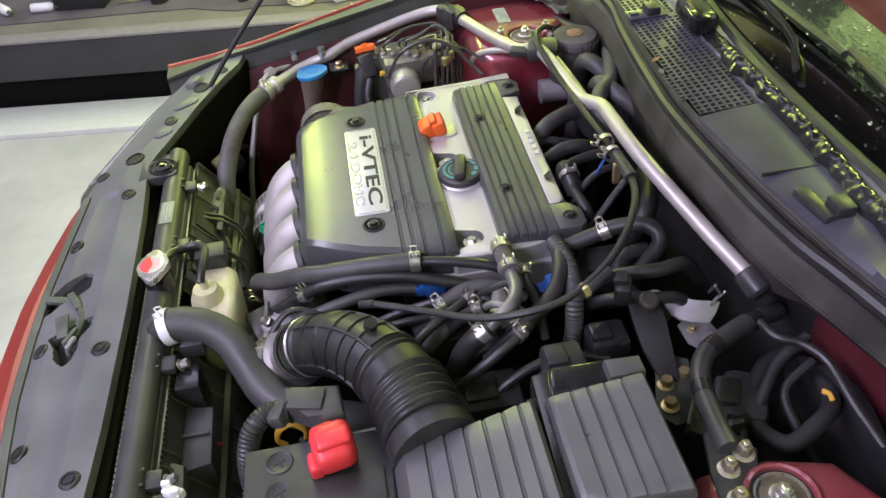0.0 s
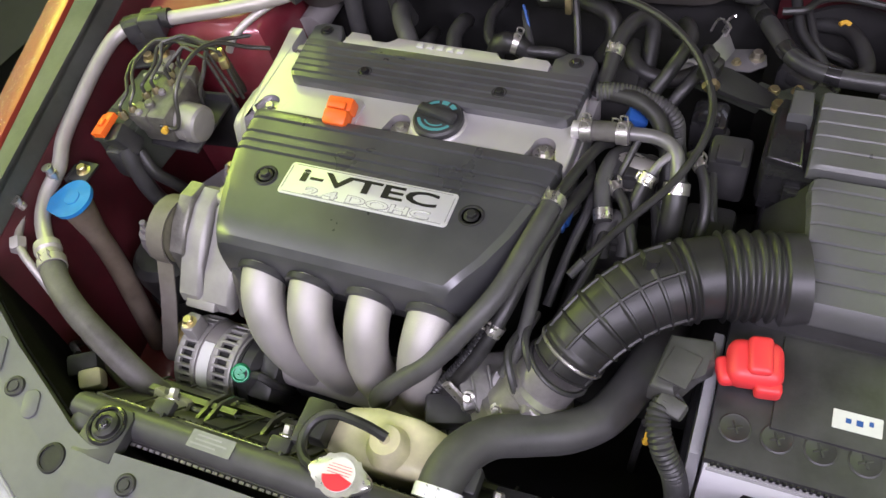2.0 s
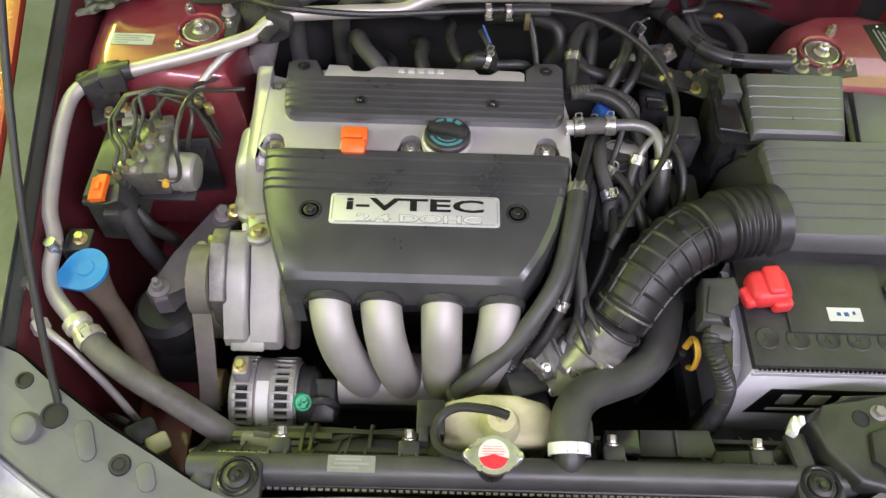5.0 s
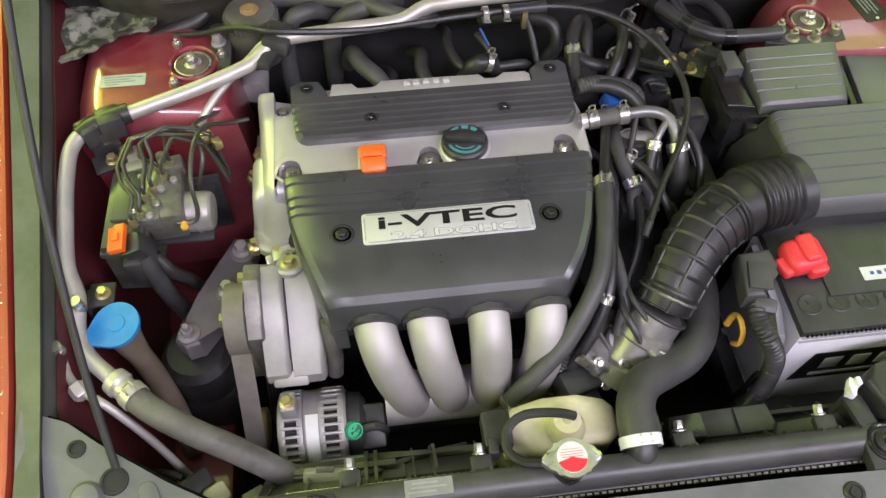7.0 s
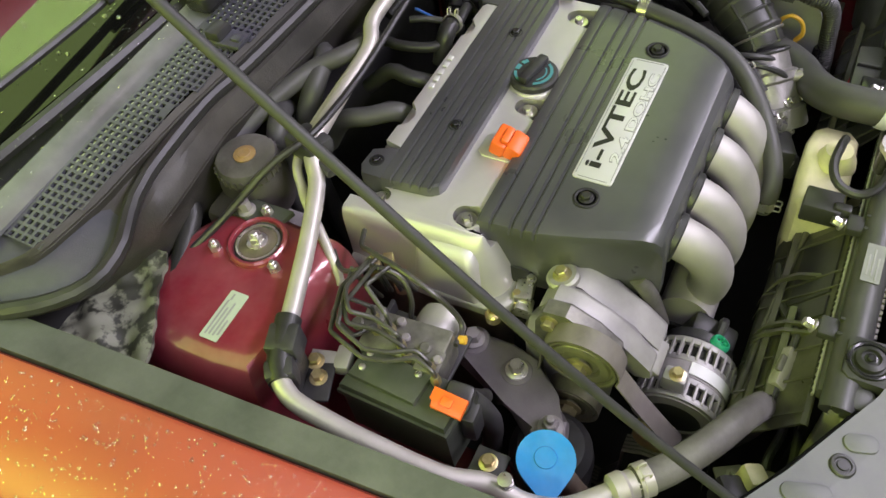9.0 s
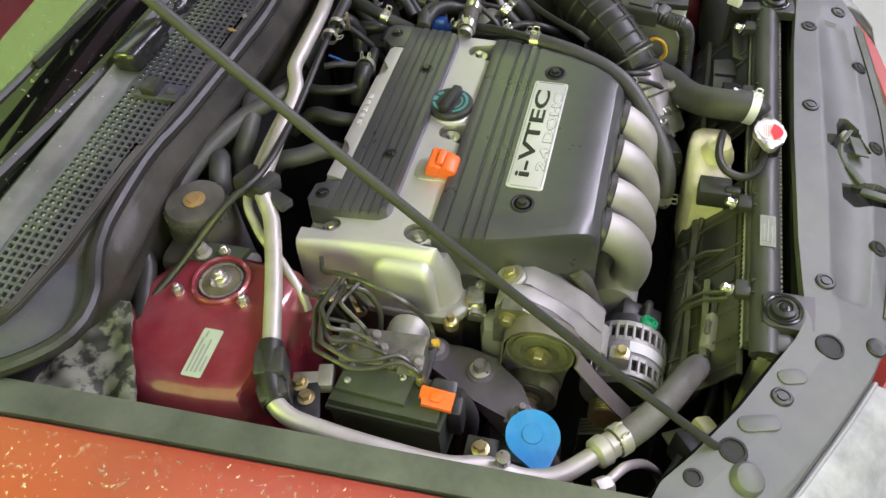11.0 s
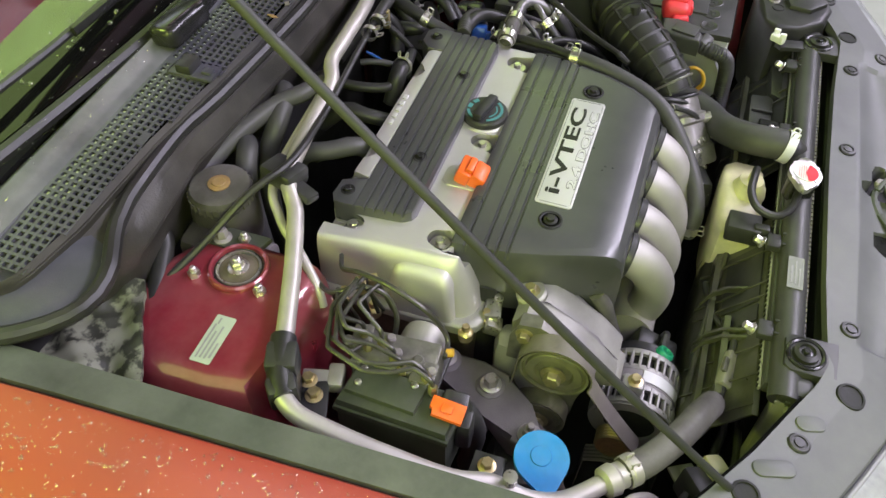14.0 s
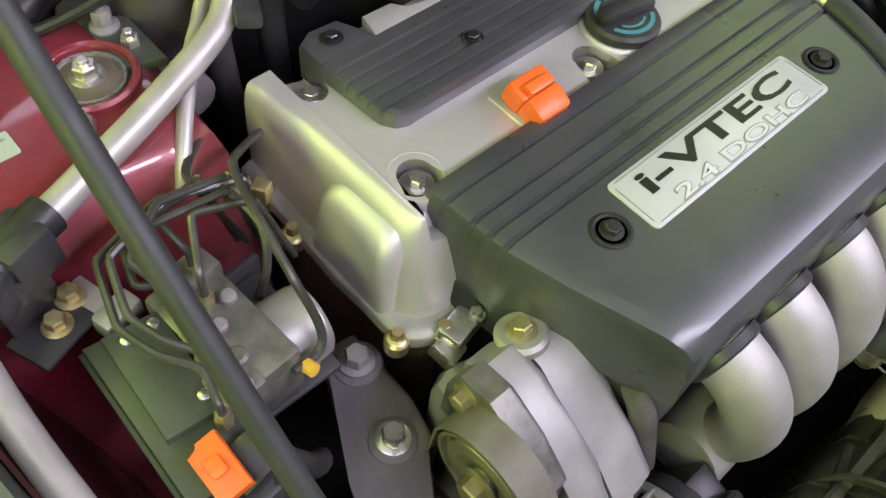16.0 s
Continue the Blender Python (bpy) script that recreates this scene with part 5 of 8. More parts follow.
for a in (20, 95, 170, 245, 320):
    d0 = []
    up = Vector((0.13, 0.21, 0.97))
    for i, q in enumerate(dl):
        d = (dl[min(i + 1, len(dl) - 1)] - dl[max(i - 1, 0)]).normalized()
        u = (up - up.dot(d) * d).normalized()
        up = u
        v = d.cross(u)
        if i < len(dl) * 0.6:
            d0.append(q + (u * math.cos(radians(a)) + v * math.sin(radians(a))) * (0.0362 + 0.008 * min(1, i / len(dl) / 0.5)))
    part("rib", tube(d0[::3], 0.0022, 6), RUBBER, duct)
part("band", ring(dl[2], 0.0385, 0.002, dl[3] - dl[1], 36, 6), STEEL, duct, "steel band clamp")
part("stub", tube([(0.300, -0.160, 0.872), (0.303, -0.156, 0.892)], 0.008, 10), RUBBER, duct)

# ---- air cleaner, fuse box, battery ----
def side_plate(profile, x0, x1, bevel=0.005):
    """A cast plate, cut to a (y, z) profile, lying across the engine's length."""
    bm = slab([(y, z) for y, z in profile], x0, x1, bevel, 3)
    bmesh.ops.transform(bm, matrix=Matrix(((0, 0, 1, 0), (1, 0, 0, 0), (0, 1, 0, 0), (0, 0, 0, 1))), verts=bm.verts)
    return bm


air = thing("air_cleaner_box", (0.55, -0.07, 0.60), "black plastic air cleaner box with a ribbed lid", "air cleaner")
def lid_z(y):
    return 0.852 + 0.22 * (y + 0.14)


rows = [(-0.160, 0.790), (-0.154, 0.832), (-0.147, 0.845), (-0.141, lid_z(-0.141))]
for y in (-0.118, -0.097, -0.076, -0.055, -0.034, -0.016):
    rows += [(y - 0.0024, lid_z(y)), (y - 0.0010, lid_z(y) - 0.0022), (y + 0.0010, lid_z(y) - 0.0022), (y + 0.0024, lid_z(y))]
rows += [(-0.004, lid_z(-0.004)), (0.001, lid_z(0) - 0.006), (0.004, 0.80)]
part("lid", ribbed_lid(rows, [(-0.160, 0.456), (-0.13, 0.449), (-0.04, 0.442), (-0.01, 0.438), (0.004, 0.442)], [(-0.160, 0.715), (0.004, 0.72)], 0.795, 0.01), LIDPLASTIC, air, "ribbed charcoal lid", 24)
part("body", slab([(0.432, -0.155), (0.72, -0.155), (0.72, 0.0), (0.412, 0.0), (0.405, -0.03)], 0.60, 0.80, 0.004), BLACK, air)
part("front_face", sheet([[(0.42, -0.155, 0.83), (0.40, -0.165, 0.77), (0.40, -0.17, 0.66)], [(0.72, -0.16, 0.83), (0.72, -0.172, 0.77), (0.72, -0.175, 0.66)]], 0.004), BLACK, air)
# same plastic as the lid; its shade is put into the colour
part("shoulder", sheet([[(0.447, y, lid_z(y) - 0.008), (0.430, y - 0.001, lid_z(y) - 0.035), (0.402, y - 0.002, lid_z(y) - 0.075), (0.398, y - 0.002, 0.70)] for y in np.linspace(-0.150, 0.002, 8)], 0.004, (1, 0, 0)), GRIMESHADE, air, "sloping side of the lid in shade-black")
part("inlet_neck", lathe([(0.046, 0), (0.050, 0.004), (0.050, 0.03), (0, 0.03)], (0.422, -0.113, 0.834), (1, 0.25, 0), 30), BLACK, air)

fuse = thing("fuse_box", (0.49, 0.07, 0.78), "black fuse box with a ribbed charcoal lid", "fuse box")
def fz(y):
    return 0.874 + 0.16 * (y - 0.02)


rows = [(0.014, 0.856), (0.0145, 0.864), (0.018, 0.871), (0.023, fz(0.023))]
for y in (0.042, 0.060, 0.078, 0.096):
    rows += [(y - 0.0022, fz(y)), (y - 0.0009, fz(y) - 0.0018), (y + 0.0009, fz(y) - 0.0018), (y + 0.0022, fz(y))]
rows += [(0.118, fz(0.118)), (0.122, fz(0.118) - 0.006), (0.124, 0.856)]
part("lid", ribbed_lid(rows, [(0.014, 0.434), (0.124, 0.436)], [(0.014, 0.566), (0.124, 0.582)], 0.856, 0.006), LIDPLASTIC, fuse, "ribbed charcoal lid", 24)
part("rim", slab([(0.392, 0.010), (0.571, 0.003), (0.588, 0.13), (0.398, 0.134), (0.388, 0.10), (0.386, 0.03)], 0.80, 0.858, 0.004), GLOSS, fuse)
part("body", slab([(0.40, 0.016), (0.575, 0.012), (0.575, 0.12), (0.40, 0.124)], 0.66, 0.81, 0.003), BLACK, fuse)
for x in (0.425, 0.520):
    part("clip", join(box((x, 0.004, 0.838), (0.020, 0.010, 0.020), 0.002), box((x, -0.001, 0.845), (0.012, 0.006, 0.008), 0.002)), GLOSS, fuse)
part("step", slab([(0.390, 0.030), (0.431, 0.022), (0.427, 0.118), (0.392, 0.112)], 0.83, 0.866, 0.006, 3), GLOSS, fuse, "glossy black step beside the lid")
part("tab", slab([(0.404, 0.088), (0.431, 0.088), (0.429, 0.128), (0.406, 0.128)], 0.83, 0.880, 0.004), LIDPLASTIC, fuse)
aux = thing("relay_box", (0.65, 0.06, 0.78), "plain black relay box beside the fuse box", "relay box")
part("lid", slab([(0.592, 0.016), (0.683, 0.006), (0.697, 0.106), (0.607, 0.120)], 0.842, 0.860, 0.004), LIDPLASTIC, aux, "plain charcoal lid")
part("body", slab([(0.580, 0.006), (0.692, -0.006), (0.706, 0.114), (0.597, 0.130)], 0.70, 0.850, 0.003), GLOSS, aux)

bat = thing("battery", (0.508, -0.23, 0.60), "grey-white car battery with a black top and label", "battery")
part("case", slab([(0.394, -0.314), (0.622, -0.314), (0.622, -0.146), (0.394, -0.146)], 0.600, 0.803, 0.004), WHITE, bat, "dusty white battery case")
part("top", slab([(0.391, -0.317), (0.625, -0.317), (0.625, -0.143), (0.391, -0.143)], 0.801, 0.812, 0.003), BLACK, bat, "black battery top")
part("top_step", slab([(0.445, -0.270), (0.57, -0.270), (0.58, -0.235), (0.58, -0.165), (0.445, -0.165)], 0.808, 0.816, 0.002), BLACK, bat)
part("case_lip", join(box((0.508, -0.3155, 0.784), (0.224, 0.003, 0.002), 0.0005), box((0.508, -0.3155, 0.793), (0.222, 0.003, 0.002), 0.0005)), GREYINK, bat)
part("teeth", join(*[box((0.40 + 0.006 * i, -0.3175, 0.8045), (0.0035, 0.003, 0.007), 0.0005) for i in range(36)]), GLOSS, bat)
for x in (0.414, 0.453, 0.492, 0.531, 0.570, 0.605):
    part("vent_plug", join(lathe([(0.0155, 0), (0.0155, 0.0012), (0.0140, 0.0020), (0.0125, 0.0012), (0, 0.0012)], (x, -0.278, 0.8115), n=24), box((x, -0.278, 0.8130), (0.014, 0.0025, 0.0012), 0.0004, (0, 0, 25)), box((x, -0.278, 0.8130), (0.0025, 0.014, 0.0012), 0.0004, (0, 0, 25))), BLACK, bat, "round screw plug with a cross slot")
part("label", plate_at([(-0.088, -0.038), (0.074, -0.038), (0.088, 0.038), (-0.074, 0.038)], 0.001, (0.512, -0.3143, 0.702), (0, -1, 0), 0, 0), INK, bat, "black slanted maker's label")
part("label_mark", join(*[box((0.470 + 0.040 * i, -0.3160, 0.711), (0.026, 0.001, 0.030), 0.0005) for i in range(3)], box((0.502, -0.3160, 0.680), (0.105, 0.001, 0.008), 0.0005)), LABEL, bat, "white bars of the maker's mark")
part("sticker", plate_at(rounded(0.044, 0.020, 0.001), 0.0006, (0.520, -0.243, 0.8165), bevel=0), LABEL, bat, "white warning sticker")
part("sticker_mark", join(box((0.512, -0.243, 0.8172), (0.005, 0.005, 0.0006), 0), box((0.522, -0.243, 0.8172), (0.006, 0.006, 0.0006), 0), box((0.532, -0.241, 0.8172), (0.004, 0.005, 0.0006), 0)), BLUEC, bat)
part("terminal_cover", join(box((0.420, -0.216, 0.832), (0.054, 0.047, 0.034), 0.013, (6, 0, 8), 4), box((0.423, -0.214, 0.849), (0.024, 0.040, 0.013), 0.006, (6, 0, 8), 3), box((0.397, -0.226, 0.826), (0.024, 0.030, 0.018), 0.007, (0, 0, 20), 3), box((0.436, -0.236, 0.826), (0.026, 0.016, 0.020), 0.005, (0, 0, 8), 3)), REDP, bat, "red plastic terminal cover")
part("terminal", lathe([(0, 0), (0.010, 0), (0.009, 0.018), (0, 0.019)], (0.598, -0.205, 0.812), n=18), GREYCAST, bat)
part("terminal_clamp", join(ring((0.598, -0.205, 0.820), 0.0125, 0.004), box((0.618, -0.205, 0.822), (0.022, 0.016, 0.014), 0.003), hexhead((0.618, -0.205, 0.829), 0.006, 0.007)), STEEL, bat)
tray = thing("battery_tray", (0.50, -0.23, 0.55), "black plastic battery tray", "battery tray")
part("tray", slab([(0.37, -0.335), (0.64, -0.335), (0.64, -0.13), (0.37, -0.13)], 0.56, 0.60, 0.006), BLACK, tray)
part("stay", tube([(0.372, -0.30, 0.58), (0.366, -0.315, 0.64), (0.368, -0.318, 0.70), (0.38, -0.322, 0.695)], 0.007, 8, flat=0.5), GLOSS, tray)
part("fuse_link", join(slab([(0.326, -0.268), (0.336, -0.204), (0.380, -0.200), (0.384, -0.226), (0.372, -0.238), (0.352, -0.270)], 0.806, 0.836, 0.006, 3), box((0.352, -0.242, 0.838), (0.030, 0.040, 0.004), 0.0015, (0, 0, -14)), box((0.352, -0.276, 0.818), (0.030, 0.020, 0.020), 0.005, (20, 0, -20))), HOSEGREY, tray, "dull grey fuse link housing")
part("shield", side_plate([(-0.312, 0.640), (-0.318, 0.70), (-0.314, 0.745), (-0.300, 0.775), (-0.270, 0.792), (-0.170, 0.798), (-0.160, 0.640)], 0.378, 0.390, 0.004), GREYPLASTIC, tray, "pale grey plastic shield beside the battery")
hose("battery_cable", [(0.350, -0.262, 0.816), (0.342, -0.288, 0.812), (0.352, -0.312, 0.798), (0.368, -0.324, 0.765), (0.376, -0.328, 0.715), (0.376, -0.332, 0.670), (0.370, -0.335, 0.60)], 0.0115, BLACK, "corrugated black battery cable sleeve", "cable", rib=0.0018, pitch=0.005)
single("cable_clip", join(tube([(-0.437, -0.172, 0.520), (-0.426, -0.182, 0.522), (-0.414, -0.196, 0.518)], 0.005, 8, flat=0.5), box((-0.413, -0.198, 0.517), (0.014, 0.014, 0.010), 0.003, (0, 0, 40))), YELLOW, (-0.42, -0.186, 0.51), "small yellow cable clip on the side member", "clip")
lc = thing("lamp_connector", (-0.38, -0.39, 0.68), "clear and black lamp connector behind the panel", "connector")
part("body", box((-0.386, -0.384, 0.700), (0.040, 0.030, 0.040), 0.006, (20, 10, 35)), BLACK, lc)
part("lens", box((-0.360, -0.400, 0.705), (0.030, 0.026, 0.034), 0.006, (20, 10, 35)), PALE, lc, "yellowed clear housing")
part("wire", tube([(-0.400, -0.375, 0.71), (-0.425, -0.362, 0.70), (-0.45, -0.345, 0.66)], 0.005, 8), BLACK, lc)
yr = thing("gearbox_dipstick", (0.329, -0.27, 0.72), "yellow ring handle of the gearbox dipstick", "dipstick")
part("loop", tube([(0.331, -0.258, 0.742), (0.336, -0.256, 0.764), (0.335, -0.270, 0.778), (0.336, -0.286, 0.770), (0.335, -0.292, 0.750), (0.333, -0.284, 0.736)], 0.0046, 10, 0.004, flat=0.7), YELLOW, yr)
part("stem", tube([(0.329, -0.264, 0.735), (0.322, -0.25, 0.64), (0.315, -0.24, 0.52)], 0.005, 8), GRIMESHADE, yr)

# ---- intake snorkel ----
sn = thing("intake_snorkel", (0.51, -0.42, 0.74), "dusty black plastic air intake snorkel behind the panel", "snorkel")
SO = [(0.439, -0.389), (0.446, -0.378), (0.46, -0.370), (0.50, -0.354), (0.565, -0.350), (0.64, -0.352), (0.66, -0.42), (0.60, -0.46), (0.53, -0.478), (0.48, -0.466), (0.455, -0.425)]
part("body", slab(SO, 0.66, 0.817, 0.010, 4), TANK, sn)
part("step", slab([(0.500, -0.440), (0.505, -0.405), (0.535, -0.395), (0.60, -0.40), (0.60, -0.45), (0.53, -0.466)], 0.81, 0.825, 0.004), TANK, sn)
# hole drawn as a disc in shade colour
part("hole", lathe([(0.011, 0), (0.010, 0.0015), (0.0085, 0.0015), (0.0085, 0.0005), (0, 0.0005)], (0.502, -0.386, 0.8172), n=20), GRIMESHADE, sn)
part("bolt", hexhead((0.525, -0.378, 0.817), 0.007, 0.007), GREYCAST, sn)
part("plug", join(box((0.424, -0.394, 0.806), (0.024, 0.012, 0.012), 0.002, (0, 0, 60)), box((0.418, -0.400, 0.812), (0.006, 0.010, 0.016), 0.001), box((0.430, -0.390, 0.812), (0.006, 0.010, 0.016), 0.001)), WHITE, sn, "yellowed white plug")
part("arm", slab([(0.424, -0.455), (0.414, -0.402), (0.424, -0.392), (0.438, -0.400), (0.446, -0.452)], 0.790, 0.798, 0.002), BLACK, sn, "black bracket arm")

# ---- radiator ----
rad = thing("radiator", (XM, -0.45, 0.40), "black radiator with plastic top tank and fan shrouds", "radiator")
part("top_tank", tube([(-0.268, -0.454, 0.781), (-0.260, -0.454, 0.783), (XM, -0.452, 0.783), (0.462, -0.452, 0.783), (0.468, -0.452, 0.783)], 0.0185, 16, 0.05, flat=1.0), TANKTOP, rad, "dusty black plastic top tank")
part("tank_base", box((XM, -0.452, 0.768), (0.745, 0.042, 0.022), 0.005), TANKTOP, rad)
part("tank_end", join(box((-0.270, -0.466, 0.784), (0.030, 0.040, 0.026), 0.008), *[box((-0.286, y, 0.778), (0.004, 0.006, 0.005), 0.001) for y in (-0.474, -0.460)]), TANKTOP, rad)
part("core", box((XM, -0.452, 0.58), (0.70, 0.03, 0.36), 0.003), GRIMESHADE, rad)
part("crimp", join(*[box((-0.255 + 0.0085 * i, -0.4745, 0.776), (0.0055, 0.003, 0.0025), 0) for i in range(86)]), GREYCAST, rad, "row of crimped metal tabs")
part("crimp_strip", box((XM, -0.4295, 0.764), (0.745, 0.003, 0.008), 0.001), DULLCAST, rad, "folded metal header edge")
part("crimp_rear", join(*[box((-0.262 + 0.0085 * i, -0.4278, 0.7650), (0.0026, 0.003, 0.005), 0) for i in range(87)]), GRIMESHADE, rad, "row of crimped metal tabs")
part("side_rail", join(box((-0.272, -0.462, 0.60), (0.020, 0.030, 0.34), 0.003), tube([(-0.268, -0.464, 0.762), (-0.300, -0.465, 0.755), (-0.335, -0.452, 0.745)], 0.008, 8, flat=0.5)), GREYCAST, rad, "plain metal side rail")
part("tank_label", plate_at(rounded(0.055, 0.020, 0.001), 0.0006, (-0.100, -0.452, 0.8022), bevel=0), DIMLABEL, rad, "pale part label")
part("label_print", join(*[box((-0.104 + dx, -0.452 + dy, 0.8032), (w, 0.002, 0.0005), 0) for dx, dy, w in ((0, 0.005, 0.03), (0.004, 0, 0.04), (-0.004, -0.005, 0.032))]), GREYINK, rad)
part("filler_neck", lathe([(0.020, -0.03), (0.020, 0.0), (0.017, 0.004), (0, 0.004)], (0.062, -0.447, 0.82), n=24), GLOSS, rad)
part("hose_neck", tube([(0.154, -0.444, 0.784), (0.154, -0.442, 0.789), (0.154, -0.434, 0.796), (0.155, -0.418, 0.801)], 0.0185, 16), TANK, rad)
def shroud_line(x):
    """Cross-section of the fan shrouds, from the tank down into the bay."""
    return [(x, -0.432, 0.758), (x, -0.426, 0.758), (x, -0.408, 0.730), (x, -0.388, 0.703), (x, -0.366, 0.675), (x, -0.357, 0.664), (x, -0.353, 0.64), (x, -0.356, 0.45)]


# left shroud carries the lime light in its colour, right stays black
for x0, x1 in ((-0.300, 0.040), (0.150, 0.475)):
    part("fan_shroud", sheet([shroud_line(x) for x in np.linspace(x0, x1, 12)], 0.003, (0, -0.7, -0.7)), SHROUD if x0 < 0 else BLACK, rad, "dusty plastic fan shroud, left one tinted for lime light")
    part("shroud_rail", sheet([[(x, -0.376, 0.688), (x, -0.375, 0.698), (x, -0.368, 0.694), (x, -0.366, 0.677)] for x in np.linspace(x0 + 0.01, x1 - 0.01, 8)], 0.002), SHROUD, rad)
    for k, f in enumerate((0.04, 0.17, 0.30, 0.55, 0.62, 0.80, 0.93)):
        x = x0 + (x1 - x0) * f
        part("shroud_rib", sheet([[(x + dx, y, z) for y, z in ((-0.426, 0.764), (-0.406, 0.737), (-0.386, 0.708 + 0.006 * (k % 2)), (-0.364, 0.680), (-0.353, 0.668), (-0.350, 0.64))] for dx in (-0.0012, 0.0012)], 0.004), SHROUD, rad)
for x in (-0.086, -0.160, -0.172):
    part("shroud_arm", sheet([[(x + dx, -0.440, 0.742), (x + dx, -0.415, 0.740), (x + dx, -0.385, 0.728), (x + dx, -0.366, 0.708), (x + dx, -0.356, 0.68)] for dx in (-0.0022, 0.0022)], 0.010), SHROUD, rad)
part("shroud_ridge", sheet([[(x, -0.398, 0.712), (x, -0.394, 0.728), (x, -0.386, 0.726), (x, -0.384, 0.698)] for x in np.linspace(-0.262, -0.135, 6)], 0.002), SHROUD, rad)
part("shroud_edge", tube([(0.02, -0.382, 0.700), (-0.05, -0.374, 0.692), (-0.148, -0.366, 0.684), (-0.20, -0.362, 0.676), (-0.25, -0.360, 0.662), (-0.285, -0.362, 0.635)], 0.0045, 8), SHROUD, rad, "raised lip of the fan opening")
for x in (-0.189, -0.035, 0.210, 0.387):
    part("clip", join(box((x, -0.429, 0.782), (0.026, 0.026, 0.012), 0.003), box((x + 0.010, -0.446, 0.790), (0.004, 0.024, 0.010), 0.001), box((x - 0.010, -0.446, 0.790), (0.004, 0.024, 0.010), 0.001)), BLACK, rad, "black shroud clip")
    part("clip_bolt", hexhead((x, -0.412, 0.778), 0.006, 0.010, (0, 0.9, 0.4)), STEEL, rad)
part("shroud_box", join(slab([(0.250, -0.412), (0.256, -0.376), (0.345, -0.374), (0.352, -0.412)], 0.66, 0.742, 0.004), box((0.300, -0.395, 0.744), (0.004, 0.034, 0.006), 0.001)), BLACK, rad, "stepped black fan housing")
part("shroud_box", slab([(0.330, -0.436), (0.346, -0.404), (0.430, -0.400), (0.440, -0.432)], 0.66, 0.750, 0.005), BLACK, rad, "stepped black fan housing")
part("shroud_box", slab([(0.196, -0.420), (0.204, -0.390), (0.246, -0.388), (0.246, -0.420)], 0.70, 0.772, 0.004), GLOSS, rad, "glossy black bracket block")
for x0, x1 in ((-0.118, -0.012), (-0.152, -0.124)):
    part("shroud_panel", sheet([[(x, -0.420, 0.7545), (x, -0.402, 0.7275), (x, -0.384, 0.7015)] for x in np.linspace(x0, x1, 4)], 0.004, (0, -0.7, -0.7)), BLACK, rad, "smooth black panel on the shroud")
part("plug_latch", box((-0.222, -0.394, 0.734), (0.022, 0.010, 0.005), 0.001, (40, 0, -6)), DUSTY, rad)
part("fan_plug", box((-0.222, -0.398, 0.724), (0.055, 0.018, 0.016), 0.003, (40, 0, -6)), GREYCAST, rad, "grey fan connector")
part("fan_wire", tube([(-0.196, -0.400, 0.722), (-0.175, -0.402, 0.726), (-0.155, -0.396, 0.718), (-0.13, -0.384, 0.700), (-0.09, -0.370, 0.684), (-0.04, -0.360, 0.672)], 0.005, 8), BLACK, rad)
part("fan_wire", tube([(-0.248, -0.396, 0.722), (-0.270, -0.392, 0.715), (-0.29, -0.376, 0.68)], 0.005, 8), BLACK, rad)
part("support", join(box((-0.010, -0.385, 0.772), (0.035, 0.045, 0.030), 0.003), box((-0.018, -0.408, 0.778), (0.012, 0.020, 0.026), 0.002)), BLACK, rad, "black reservoir bracket")
part("support", box((0.172, -0.398, 0.776), (0.030, 0.030, 0.024), 0.003), BLACK, rad)
part("red_plug", join(box((0.322, -0.386, 0.722), (0.020, 0.016, 0.014), 0.002, (0, 0, 25)), lathe([(0, 0), (0.006, 0), (0.006, 0.012), (0, 0.012)], (0.335, -0.391, 0.728), (0.3, 0, 1), 12)), GREYCAST, rad)
part("red_wire", tube([(0.318, -0.384, 0.725), (0.305, -0.380, 0.726), (0.290, -0.374, 0.705)], 0.0025, 6), REDP, rad, "short red wire")
part("corner_wire", tube([(-0.205, -0.420, 0.655), (-0.212, -0.429, 0.64), (-0.242, -0.440, 0.625), (-0.297, -0.442, 0.61), (-0.32, -0.42, 0.58)], 0.0055, 8), BLACK, rad, "black wire by the side rail")
part("corner_wire", tube([(-0.225, -0.418, 0.63), (-0.241, -0.424, 0.61), (-0.281, -0.417, 0.60), (-0.306, -0.423, 0.585)], 0.006, 8), BLACK, rad, "black wire by the side rail")
part("corner_bracket", join(box((-0.300, -0.434, 0.60), (0.012, 0.030, 0.014), 0.002), box((-0.325, -0.382, 0.615), (0.030, 0.034, 0.005), 0.001, (0, 12, 30)), hexhead((-0.322, -0.384, 0.620), 0.006, 0.007)), DULLCAST, rad, "pale steel bracket in the corner")
for x, y, z in ((-0.228, -0.470, 0.800), (0.442, -0.462, 0.796)):
    sx = 1 if x > 0 else -1
    b = thing("radiator_mount", (x, y, z), "black steel radiator mount with a rubber bush", "bracket", "radiator mounts")
    part("bracket", slab([(x - 0.027, y + 0.016), (x - 0.020, y + 0.024), (x + 0.020, y + 0.024), (x + 0.027, y + 0.016), (x + 0.028, y - 0.038), (x - 0.028, y - 0.038)], z - 0.012, z + 0.004, 0.003), BLACK, b)
    part("rim", ring((x, y, z + 0.004), 0.021, 0.003), GLOSS, b)
    part("bush", lathe([(0.016, 0), (0.015, 0.006), (0.010, 0.008), (0.009, 0.005), (0, 0.005)], (x, y, z + 0.003), n=24), RUBBER, b)
    part("screw", hexhead((x, y, z + 0.008), 0.0045, 0.003), GLOSS, b)
o = []
